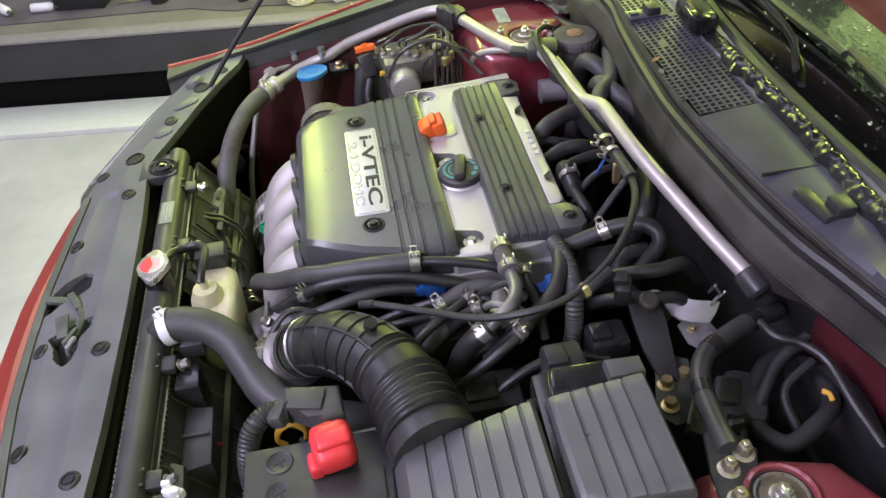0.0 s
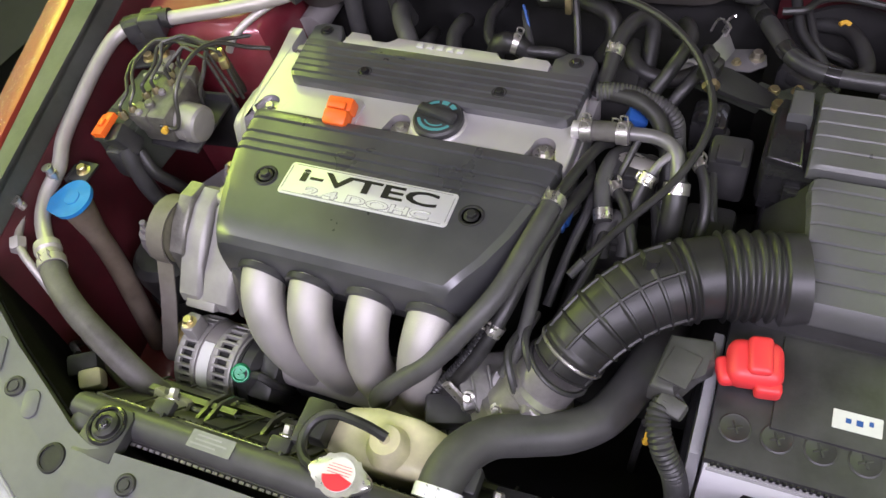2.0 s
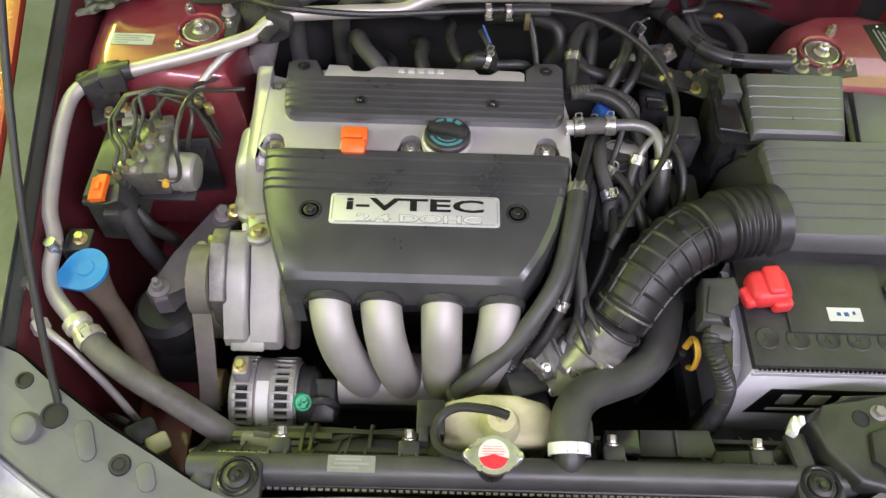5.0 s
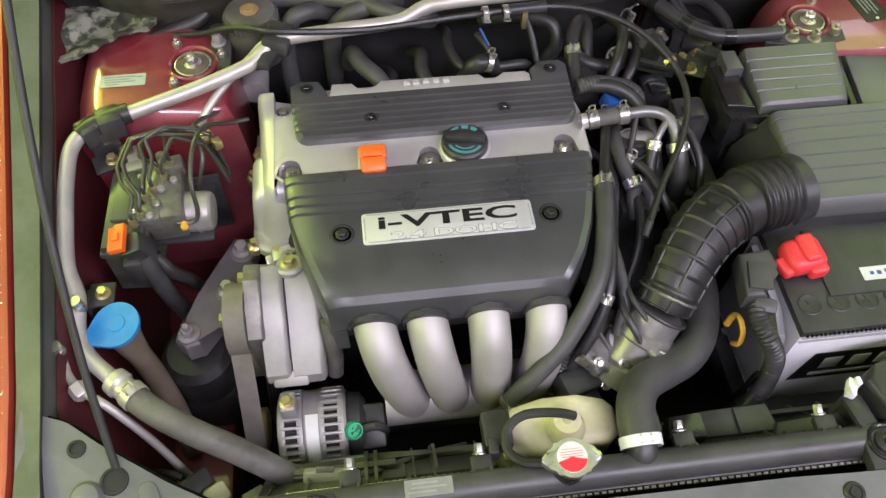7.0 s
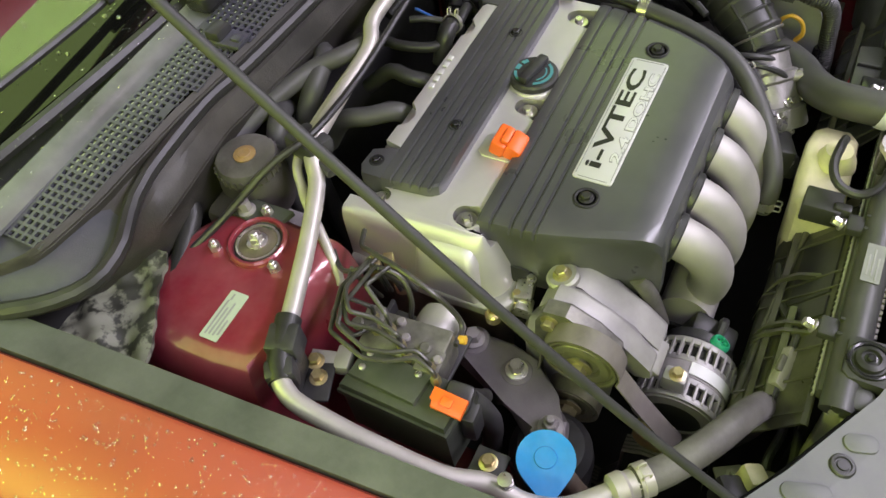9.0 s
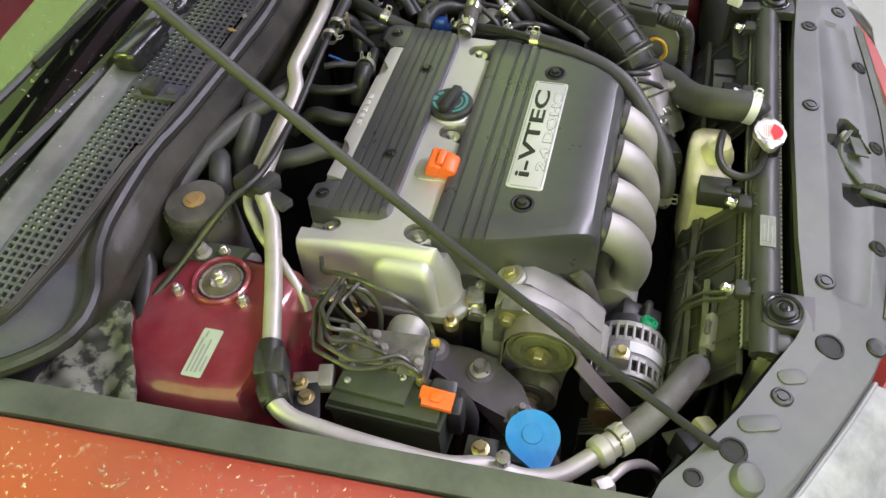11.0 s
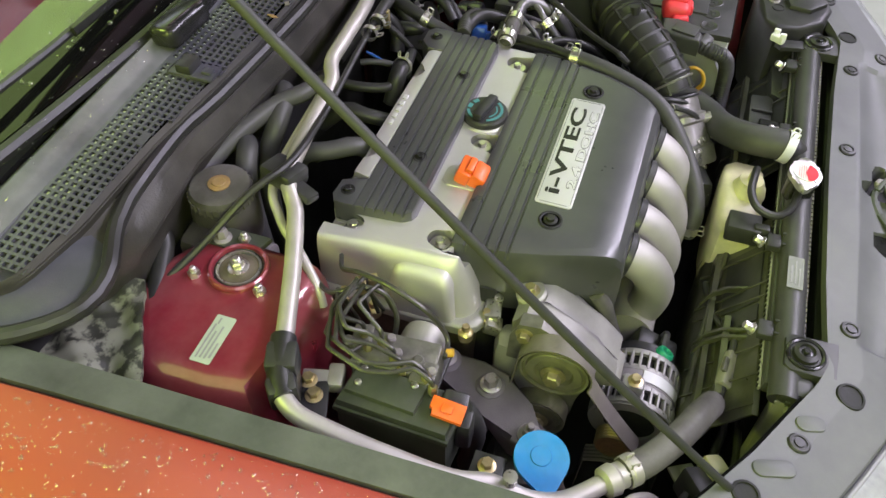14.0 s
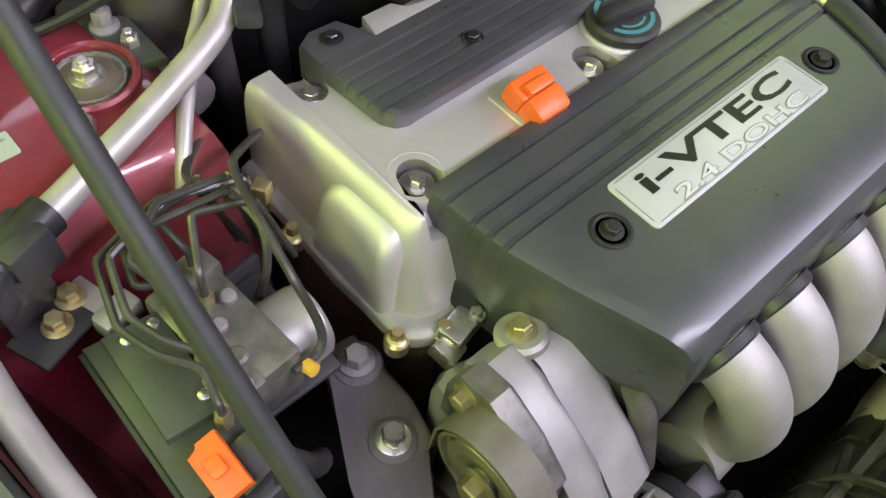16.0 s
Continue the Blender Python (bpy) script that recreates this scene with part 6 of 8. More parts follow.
for i in range(40):
    a = 2 * math.pi * i / 40
    o.append(((0.0225 + 0.0125 * max(0, abs(math.cos(a)) - 0.75) / 0.25) * math.cos(a), 0.0225 * math.sin(a)))
rcap = part("radiator_cap", plate_at(o, 0.009, (0.062, -0.447, 0.824), (0, -0.08, 1), 0, 0.003), STEEL, rad, "steel radiator cap with a red and white label")
part("label", lathe([(0, 0), (0.0175, 0), (0.0175, 0.0008), (0, 0.0008)], (0.062, -0.4475, 0.833), (0, -0.08, 1), 28), LABEL, rcap)
part("label_red", arc_bar(0.062, -0.4475, 0.8334, 0.0, 0.0172, 195, 345), REDINK, rcap, "red lower half of the label")
part("print_bar", join(*[box((0.062, -0.4475 + dy, 0.8344), (w, 0.0005, 0.0005), 0) for dy, w in ((0.012, 0.014), (0.009, 0.022), (0.006, 0.026), (0.003, 0.026), (0.0, 0.024))]), REDINK, rcap)
resv = thing("coolant_reservoir", (0.06, -0.385, 0.66), "aged yellowish translucent coolant reservoir", "reservoir")
ro = [(0.000, -0.405), (0.0, -0.360), (0.012, -0.350), (0.05, -0.345), (0.10, -0.345), (0.135, -0.350), (0.145, -0.362), (0.145, -0.395), (0.13, -0.408), (0.02, -0.412)]


def rlay(k, z):
    return [(0.07 + (x - 0.07) * k, -0.378 + (y + 0.378) * k, z + (0.010 if z > 0.7 and 0.03 < x < 0.115 else 0)) for x, y in ro]


part("bottle", loft([rlay(0.8, 0.600), rlay(0.92, 0.62), rlay(0.95, 0.70), rlay(1.0, 0.740), rlay(1.0, 0.752), rlay(0.9, 0.762), rlay(0.6, 0.766)]), PALE, resv, crease=50)
part("neck", lathe([(0.026, -0.012), (0.024, 0.0), (0.021, 0.004), (0.019, 0.012), (0.017, 0.016), (0, 0.017)], (0.076, -0.386, 0.772), n=26), PALE, resv)
part("stem", lathe([(0.006, 0), (0.006, 0.014), (0, 0.014)], (0.076, -0.386, 0.788), n=12), PALE, resv)
hose("overflow_hose", [(0.082, -0.388, 0.803), (0.060, -0.385, 0.812), (0.022, -0.383, 0.812), (0.0, -0.395, 0.806), (-0.004, -0.420, 0.802), (0.012, -0.438, 0.806), (0.042, -0.445, 0.812)], 0.0058, RUBBER, "thin black overflow hose", clamps=())
hose("upper_radiator_hose", [(0.154, -0.433, 0.796), (0.154, -0.420, 0.799), (0.155, -0.402, 0.798), (0.164, -0.372, 0.791), (0.184, -0.346, 0.780), (0.218, -0.326, 0.764), (0.255, -0.306, 0.753), (0.284, -0.277, 0.746), (0.303, -0.237, 0.742), (0.317, -0.190, 0.735), (0.327, -0.15, 0.715), (0.33, -0.11, 0.69)], 0.0235, HOSEGREY, "thick black rubber upper radiator hose", clamps=(0.035,), clamp_mat=WHITE)

# ---- washer filler, brake fluid, struts ----
wash = thing("washer_filler", (-0.455, -0.22, 0.60), "washer bottle neck with a bright blue cap", "washer bottle")
wo = []
for i in range(44):
    a = 2 * math.pi * i / 44
    k = max(0, math.cos(a - math.pi)) ** 8 * 0.012
    wo.append(((0.030 + k) * math.cos(a), (0.030 + k * 0.2) * math.sin(a)))
part("cap", plate_at(wo, 0.006, (-0.466, -0.206, 0.812), (-0.1, -0.12, 1), 25, 0.002), BLUE, wash, "bright blue cap with a pull tab")
part("cap_boss", lathe([(0.012, 0), (0.011, 0.002), (0, 0.002)], (-0.4655, -0.2055, 0.8175), (-0.1, -0.12, 1), 20), BLUE, wash)
NECK = surface("stained brown translucent plastic", (0.13, 0.10, 0.07), 0.45, var=0.3, scale=30, bump=0.1, dust=0.2)
part("neck", tube([(-0.464, -0.208, 0.812), (-0.458, -0.214, 0.77), (-0.446, -0.226, 0.70), (-0.436, -0.246, 0.62), (-0.44, -0.26, 0.52)], lambda s: 0.0235 - 0.008 * min(1, s / 0.06), 18), NECK, wash, "stained brownish neck")

br = thing("brake_fluid_reservoir", (-0.289, 0.258, 0.82), "dusty brown brake fluid reservoir with a black cap", "brake reservoir")
part("bottle", lathe([(0.030, 0), (0.042, 0.006), (0.044, 0.03), (0.043, 0.055), (0.036, 0.066), (0, 0.066)], (-0.289, 0.258, 0.824), n=32), BROWNCAP, br)
part("bottle_front", box((-0.325, 0.262, 0.848), (0.075, 0.055, 0.05), 0.014), BROWNCAP, br)
part("cap", lathe([(0.037, 0), (0.040, 0.003), (0.040, 0.014), (0.037, 0.020), (0.030, 0.022), (0.012, 0.022), (0, 0.0222)], (-0.289, 0.258, 0.890), n=40), DUSTY, br, "dusty ribbed black cap")
part("cap_label", join(lathe([(0.014, 0), (0.014, 0.002), (0.0105, 0.003), (0, 0.003)], (-0.289, 0.258, 0.9115), n=24), lathe([(0.009, 0), (0.008, 0.0015), (0.003, 0.0015), (0, 0.001)], (-0.289, 0.258, 0.9143), n=20)), OCHRE, br, "ochre centre of the cap")
part("grip_rib", join(*[box((-0.289 + 0.0402 * math.cos(a), 0.258 + 0.0402 * math.sin(a), 0.898), (0.003, 0.003, 0.012), 0, (0, 0, math.degrees(a))) for a in (2 * math.pi * i / 30 for i in range(30))]), DUSTY, br)
part("master_cylinder", tube([(-0.30, 0.33, 0.80), (-0.30, 0.20, 0.80)], 0.022, 16), GREYCAST, br)

# ---- air conditioning pipes ----
acp = thing("refrigerant_pipe", (-0.08, 0.2, 0.90), "bright aluminium refrigerant pipe along the firewall", "pipe")
part("pipe", tube([(0.318, 0.290, 0.885), (0.235, 0.262, 0.905), (0.112, 0.228, 0.930), (0.02, 0.222, 0.930), (-0.028, 0.222, 0.924), (-0.055, 0.210, 0.918), (-0.080, 0.205, 0.913), (-0.16, 0.196, 0.914), (-0.245, 0.183, 0.915), (-0.268, 0.172, 0.906), (-0.29, 0.156, 0.897), (-0.36, 0.126, 0.890), (-0.44, 0.096, 0.886), (-0.505, 0.072, 0.882), (-0.530, 0.045, 0.877), (-0.535, 0.0, 0.868), (-0.534, -0.06, 0.853), (-0.529, -0.125, 0.836), (-0.515, -0.165, 0.824), (-0.514, -0.205, 0.812), (-0.500, -0.240, 0.805), (-0.470, -0.272, 0.803), (-0.452, -0.287, 0.801)], 0.0105, 18), PIPE, acp)
part("second_pipe", tube([(0.315, 0.300, 0.868), (0.235, 0.272, 0.889), (0.10, 0.238, 0.915), (0.0, 0.230, 0.916), (-0.045, 0.222, 0.908), (-0.08, 0.219, 0.902), (-0.245, 0.204, 0.902), (-0.295, 0.177, 0.886), (-0.335, 0.130, 0.876), (-0.360, 0.100, 0.860), (-0.368, 0.092, 0.846), (-0.372, 0.089, 0.838)], 0.006, 12), PIPE, acp, "thin aluminium pipe")
part("coupling", lathe([(0.011, -0.004), (0.017, 0.0), (0.018, 0.012), (0.015, 0.016), (0.015, 0.026), (0.018, 0.030), (0.018, 0.040), (0.0, 0.040)], (-0.466, -0.276, 0.803), (0.72, -0.68, -0.08), 22), PIPE, acp, "aluminium hose coupling")
part("end_fitting", lathe([(0.014, 0), (0.016, 0.004), (0.016, 0.030), (0.012, 0.034), (0, 0.034)], (0.316, 0.289, 0.886), (0.9, 0.3, -0.35), 20), BLACK, acp)
cl = thing("pipe_clip", (-0.245, 0.19, 0.91), "black plastic clip joining the pipes", "clip")
part("clip", join(box((-0.246, 0.190, 0.912), (0.040, 0.050, 0.026), 0.006, (0, 8, -15)), box((-0.262, 0.158, 0.905), (0.02, 0.04, 0.012), 0.003, (0, 8, -25))), BLACK, cl)
bt = thing("pipe_boot", (-0.49, 0.078, 0.885), "black rubber boot and bracket on the pipe", "boot")
part("boot", tube([(-0.456, 0.091, 0.886), (-0.478, 0.083, 0.885), (-0.506, 0.071, 0.882), (-0.521, 0.059, 0.879)], 0.0145, 16), RUBBER, bt)
part("block", join(box((-0.482, 0.080, 0.880), (0.034, 0.034, 0.036), 0.004, (0, 0, 20)), box((-0.512, 0.066, 0.876), (0.024, 0.032, 0.034), 0.005, (0, 0, 38))), BLACK, bt, "black clamp block")
part("bracket", join(box((-0.494, 0.062, 0.858), (0.040, 0.006, 0.040), 0.002, (0, 0, 20)), box((-0.492, 0.046, 0.838), (0.046, 0.034, 0.005), 0.002, (0, 0, 20))), BLACK, bt)
part("bolt", hexhead((-0.488, 0.046, 0.841), 0.007, 0.008), GOLD, bt)
hose("suction_hose", [(-0.448, -0.292, 0.800), (-0.420, -0.318, 0.798), (-0.375, -0.346, 0.788), (-0.325, -0.368, 0.766), (-0.280, -0.385, 0.725), (-0.250, -0.390, 0.670), (-0.240, -0.388, 0.60), (-0.23, -0.36, 0.5)], 0.0165, DUSTY, "thick grey rubber refrigerant hose", clamps=(0.03,), clamp_mat=PIPE)
sv = thing("service_valve", (-0.508, -0.185, 0.83), "silver service valve with a cap on the pipe", "valve", "service valves")
part("valve", lathe([(0.005, 0), (0.005, 0.008), (0.0075, 0.009), (0.0075, 0.016), (0.006, 0.017), (0.006, 0.021), (0.0075, 0.022), (0.0075, 0.026), (0, 0.027)], (-0.508, -0.183, 0.818), (-0.1, 0.0, 1), 16), STEEL, sv)
copy_thing(sv, pose(-0.528, -0.240, 0.820))
lp = thing("liquid_line", (-0.50, -0.29, 0.80), "thin aluminium liquid line with a hex coupling", "pipe")
part("pipe", tube([(-0.528, -0.24, 0.812), (-0.522, -0.262, 0.806), (-0.505, -0.285, 0.808), (-0.485, -0.300, 0.806), (-0.465, -0.312, 0.79), (-0.43, -0.335, 0.73), (-0.40, -0.36, 0.64), (-0.38, -0.38, 0.5)], 0.0055, 12), PIPE, lp)
part("hex", lathe([(0, 0), (0.0115, 0), (0.0115, 0.014), (0.009, 0.018), (0, 0.018)], (-0.508, -0.282, 0.808), (0.6, -0.8, -0.1), 6), PIPE, lp)
pb = thing("pipe_bracket", (-0.49, -0.155, 0.80), "small black steel pipe bracket with a bolt", "bracket")
part("bracket", join(box((-0.492, -0.154, 0.806), (0.034, 0.036, 0.005), 0.002), box((-0.508, -0.160, 0.795), (0.006, 0.03, 0.03), 0.002)), BLACK, pb)
part("bolt", hexhead((-0.490, -0.153, 0.808), 0.007, 0.008), GOLD, pb)

# ---- brake pressure unit ----
ab = thing("brake_pressure_unit", (-0.44, -0.04, 0.75), "brake pressure unit with a dark box and steel lines", "brake unit")
part("control_box", slab([(-0.489, -0.106), (-0.437, -0.110), (-0.430, 0.016), (-0.486, 0.022)], 0.745, 0.843, 0.004), DARKBOX, ab, "dark green-black control box")
part("box_rim", slab([(-0.492, -0.109), (-0.434, -0.113), (-0.427, 0.019), (-0.489, 0.025)], 0.824, 0.832, 0.001), DARKBOX, ab, "moulded rim of the control box")
part("box_lid", slab([(-0.478, -0.066), (-0.440, -0.070), (-0.436, 0.012), (-0.474, 0.016)], 0.840, 0.850, 0.002), DARKBOX, ab)
for x, y in ((-0.462, 0.004), (-0.446, -0.056), (-0.444, 0.004)):
    part("lid_screw", lathe([(0, 0), (0.004, 0), (0.004, 0.002), (0.002, 0.003), (0, 0.003)], (x, y, 0.850), n=12), STEEL, ab)
part("valve_block", join(box((-0.412, -0.022, 0.826), (0.050, 0.098, 0.050), 0.005, (0, 0, 4)), box((-0.428, -0.060, 0.838), (0.030, 0.030, 0.030), 0.004, (0, 0, 4)), box((-0.405, 0.022, 0.842), (0.034, 0.024, 0.026), 0.004, (0, 0, 10))), BLOCK, ab, "dull alloy valve block")
part("motor", lathe([(0, 0), (0.030, 0), (0.031, 0.004), (0.031, 0.008), (0.028, 0.010), (0.028, 0.044), (0.0265, 0.050), (0.023, 0.053), (0.012, 0.054), (0, 0.054)], (-0.405, -0.035, 0.814), (1, -0.05, 0.0), 36), DULLCAST, ab, "pale round pump motor")
part("motor_band", lathe([(0.0284, 0), (0.0288, 0.001), (0.0288, 0.004), (0.0284, 0.005)], (-0.372, -0.0365, 0.812), (1, -0.05, 0.0), 36), GREYCAST, ab)
lock = part("plug", plate_at([(-0.0105, -0.019), (0.0105, -0.019), (0.0105, 0.019), (-0.003, 0.019), (-0.003, 0.015), (-0.0105, 0.015)], 0.009, (-0.4635, -0.099, 0.8475), (-0.22, -0.12, 0.96), 0, 0.001), ORANGE, ab, "orange connector lock")
part("catch", plate_at(rounded(0.010, 0.012, 0.002), 0.003, (-0.4655, -0.100, 0.8565), (-0.22, -0.12, 0.96), 0, 0.0006), ORANGE, lock)
part("connector", join(box((-0.444, -0.100, 0.826), (0.030, 0.030, 0.044), 0.005, (10, -20, 4)), box((-0.452, -0.116, 0.800), (0.026, 0.018, 0.05), 0.005, (0, 0, 4))), BLACK, ab, "black wiring connector")
part("harness", tube([(-0.440, -0.108, 0.822), (-0.432, -0.118, 0.79), (-0.424, -0.122, 0.74), (-0.412, -0.108, 0.64)], 0.0125, 14), BLACK, ab, "black wrapped harness")
part("harness", tube([(-0.430, -0.098, 0.805), (-0.412, -0.108, 0.775), (-0.398, -0.098, 0.74), (-0.392, -0.07, 0.66)], 0.009, 12), RUBBER, ab, "black wrapped harness")
# black plates added so the red gap here reads as shade
part("gap_plates", join(box((-0.405, 0.030, 0.745), (0.110, 0.006, 0.12), 0.002, (0, 0, 6)), box((-0.400, -0.02, 0.79), (0.09, 0.10, 0.006), 0.002)), BLACK, ab, "black plates darkening the gap by the brake unit")
def bent(pts, cut=0.006):
    """A line of straight runs with small rounded bends."""
    pts = [Vector(p) for p in pts]
    out = [pts[0]]
    for a, b, c in zip(pts, pts[1:], pts[2:]):
        d0, d1 = (a - b), (c - b)
        p, q = b + d0.normalized() * min(cut, d0.length * 0.45), b + d1.normalized() * min(cut, d1.length * 0.45)
        out += [p, p * 0.25 + b * 0.5 + q * 0.25, q]
    return [tuple(p) for p in out + [pts[-1]]]


RUNS = (
    ((-0.446, -0.077, 0.845), (-0.446, -0.077, 0.868), (-0.441, -0.054, 0.877), (-0.457, -0.032, 0.880), (-0.465, -0.005, 0.882), (-0.452, 0.041, 0.886), (-0.398, 0.060, 0.884), (-0.350, 0.050, 0.878), (-0.338, 0.046, 0.80)),
    ((-0.436, -0.066, 0.845), (-0.436, -0.066, 0.866), (-0.433, -0.050, 0.876), (-0.449, -0.028, 0.882), (-0.457, -0.004, 0.886), (-0.446, 0.034, 0.892), (-0.396, 0.052, 0.890), (-0.345, 0.042, 0.882), (-0.333, 0.036, 0.80)),
    ((-0.433, -0.036, 0.845), (-0.433, -0.036, 0.872), (-0.429, 0.000, 0.880), (-0.438, 0.028, 0.888), (-0.420, 0.042, 0.890), (-0.362, 0.036, 0.888), (-0.334, 0.028, 0.81)),
    ((-0.424, -0.024, 0.845), (-0.424, -0.024, 0.874), (-0.419, 0.006, 0.884), (-0.428, 0.030, 0.896), (-0.404, 0.048, 0.897), (-0.355, 0.048, 0.886), (-0.340, 0.052, 0.80)),
    ((-0.418, 0.010, 0.845), (-0.418, 0.010, 0.866), (-0.442, 0.020, 0.872), (-0.431, 0.054, 0.878), (-0.372, 0.062, 0.872), (-0.345, 0.058, 0.79)),
    ((-0.404, 0.020, 0.845), (-0.404, 0.020, 0.876), (-0.408, 0.050, 0.884), (-0.366, 0.068, 0.872), (-0.350, 0.064, 0.79)),
    ((-0.410, -0.004, 0.845), (-0.410, -0.004, 0.880), (-0.392, 0.030, 0.894), (-0.352, 0.022, 0.884), (-0.332, 0.014, 0.81)),
)
for run in RUNS:
    part("brake_line", tube(bent(run), 0.0027, 8, 0.003), LINE, ab, "dark bent steel brake line")
    part("union_nut", lathe([(0, 0), (0.0058, 0), (0.0058, 0.011), (0.004, 0.014), (0, 0.014)], (run[0][0], run[0][1], 0.847), n=6), DULLGOLD, ab)
part("rear_line", tube([(-0.300, 0.095, 0.850), (-0.327, 0.080, 0.861), (-0.350, 0.046, 0.893), (-0.362, 0.004, 0.900), (-0.367, -0.040, 0.880), (-0.365, -0.061, 0.848), (-0.372, -0.069, 0.834), (-0.394, -0.072, 0.838)], 0.0032, 8, 0.004), LINE, ab, "dark steel line looping over the pump motor")
part("rear_line", tube([(-0.335, 0.120, 0.850), (-0.370, 0.078, 0.868), (-0.362, 0.040, 0.884), (-0.356, 0.012, 0.872), (-0.364, -0.003, 0.848), (-0.374, -0.002, 0.815)], 0.0032, 8, 0.004), LINE, ab, "dark steel line bent behind the valve block")
part("line_clip", join(box((-0.352, 0.045, 0.872), (0.018, 0.012, 0.016), 0.002, (0, 0, 30)), box((-0.338, 0.036, 0.868), (0.012, 0.012, 0.016), 0.002, (0, 0, 30))), GOLD, ab, "yellow plated line clip")
part("bracket", join(box((-0.470, 0.054, 0.838), (0.030, 0.030, 0.004), 0.001, (0, 0, 15)), box((-0.455, 0.035, 0.832), (0.030, 0.018, 0.018), 0.003, (0, 0, 15))), DULLCAST, ab, "pale plated bracket")
part("bolt", hexhead((-0.472, 0.060, 0.840), 0.007, 0.008), GOLD, ab)
for y in (-0.050, 0.034):
    part("valve_coil", lathe([(0, 0), (0.007, 0), (0.007, 0.007), (0.005, 0.009), (0, 0.009)], (-0.418, y, 0.850), n=16), BLOCK, ab)
part("cap_yellow", lathe([(0, 0), (0.005, 0), (0.005, 0.008), (0, 0.009)], (-0.385, -0.072, 0.835), (0.2, -1, 0.2), 10), YELLOW, ab)
for x, y in ((-0.425, -0.068), (-0.414, -0.024), (-0.398, -0.010)):
    part("fitting", lathe([(0, 0), (0.0055, 0), (0.0055, 0.004), (0.004, 0.006), (0, 0.006)], (x, y, 0.851), n=16), GREYCAST, ab)

# ---- belt side of the engine ----
mt = thing("engine_mount", (-0.37, -0.12, 0.65), "dusty grey cast engine mount arm on a black rubber mount", "engine mount")
arm = [(-0.312, -0.028), (-0.342, -0.024), (-0.358, -0.06), (-0.385, -0.125), (-0.412, -0.160), (-0.418, -0.186), (-0.402, -0.202), (-0.382, -0.198), (-0.362, -0.170), (-0.322, -0.140), (-0.312, -0.10)]
part("arm", slab(arm, 0.695, 0.730, 0.007, 3), ARMCAST, mt)
for x, y, r in ((-0.347, -0.118, 0.0185), (-0.328, -0.052, 0.0195)):
    part("bolt_pad", lathe([(r + 0.003, -0.012), (r + 0.002, 0.0), (r, 0.004), (r * 0.85, 0.0055), (0, 0.0055)], (x, y, 0.727), n=28), ARMCAST, mt)
    part("washer", lathe([(0.0135, 0), (0.0135, 0.002), (0, 0.002)], (x, y, 0.7322), n=22), STEEL if r < 0.019 else GREYCAST, mt)
part("arm_bolt", hexhead((-0.347, -0.118, 0.734), 0.0095, 0.012), STEEL, mt)
part("arm_bolt", hexhead((-0.328, -0.052, 0.734), 0.010, 0.012), GREYCAST, mt)
part("mount_nut", join(lathe([(0, 0), (0.015, 0), (0.015, 0.005), (0, 0.005)], (-0.398, -0.182, 0.728), n=20), hexhead((-0.398, -0.182, 0.732), 0.0095, 0.011, stud=0.012)), GREYCAST, mt)
part("mount_base", box((-0.400, -0.182, 0.555), (0.085, 0.085, 0.11), 0.012), GRIMESHADE, mt)
part("rubber_mount", lathe([(0.03, -0.09), (0.048, -0.08), (0.052, -0.04), (0.050, -0.016), (0.040, -0.004), (0, 0)], (-0.400, -0.182, 0.690), n=32), RUBBER, mt)

BX = -0.322


def pulley(ob, y, z, r, w=0.024, hub=0.5, mat=PULLEY, name="pulley", x=BX):
    prof = [(0, -w / 2), (r * hub * 0.45, -w / 2), (r * hub * 0.5, -w / 2 + 0.004), (r * hub, -w / 2 + 0.005), (r * hub + 0.003, -w / 2 + 0.001), (r * 0.80, -w / 2 + 0.001), (r * 0.84, -w / 2 + 0.005), (r * 0.90, -w / 2 + 0.005), (r * 0.93, -w / 2), (r, -w / 2), (r, w / 2), (0, w / 2)]
    part(name, lathe(prof, (x, y, z), (1, 0, 0), 36), mat, ob)
    part("bolt", hexhead((x - w / 2 - 0.001, y, z), 0.011, 0.010, (-1, 0, 0)), DULLGOLD, ob)


ten = thing("belt_tensioner", (-0.28, -0.19, 0.72), "pale cast belt tensioner with two worn pulleys", "belt tensioner")
pulley(ten, -0.191, 0.774, 0.043)
pulley(ten, -0.180, 0.662, 0.037)


LEFTP = [(-0.128, 0.770), (-0.126, 0.800), (-0.142, 0.818), (-0.170, 0.815), (-0.205, 0.795), (-0.232, 0.770), (-0.262, 0.738), (-0.264, 0.722), (-0.246, 0.716), (-0.205, 0.745), (-0.16, 0.755)]
RIGHTP = [(-0.125, 0.760), (-0.124, 0.792), (-0.145, 0.812), (-0.165, 0.810), (-0.190, 0.790), (-0.235, 0.760), (-0.262, 0.732), (-0.262, 0.710), (-0.235, 0.705), (-0.18, 0.735)]
part("bracket_body", side_plate([(-0.128, 0.795), (-0.138, 0.820), (-0.165, 0.824), (-0.200, 0.806), (-0.228, 0.780), (-0.232, 0.735), (-0.222, 0.690), (-0.219, 0.655), (-0.200, 0.627), (-0.170, 0.622), (-0.146, 0.640), (-0.140, 0.700), (-0.126, 0.750)], -0.309, -0.287), BLOCK, ten, "stained cast bracket behind the pulleys")
part("bracket_bolt", hexhead((-0.309, -0.146, 0.803), 0.008, 0.008, (-1, 0, 0)), DULLGOLD, ten)
part("arm_plate", side_plate(LEFTP, -0.292, -0.2595, 0.008), RAWCAST, ten, "pale alloy arm")
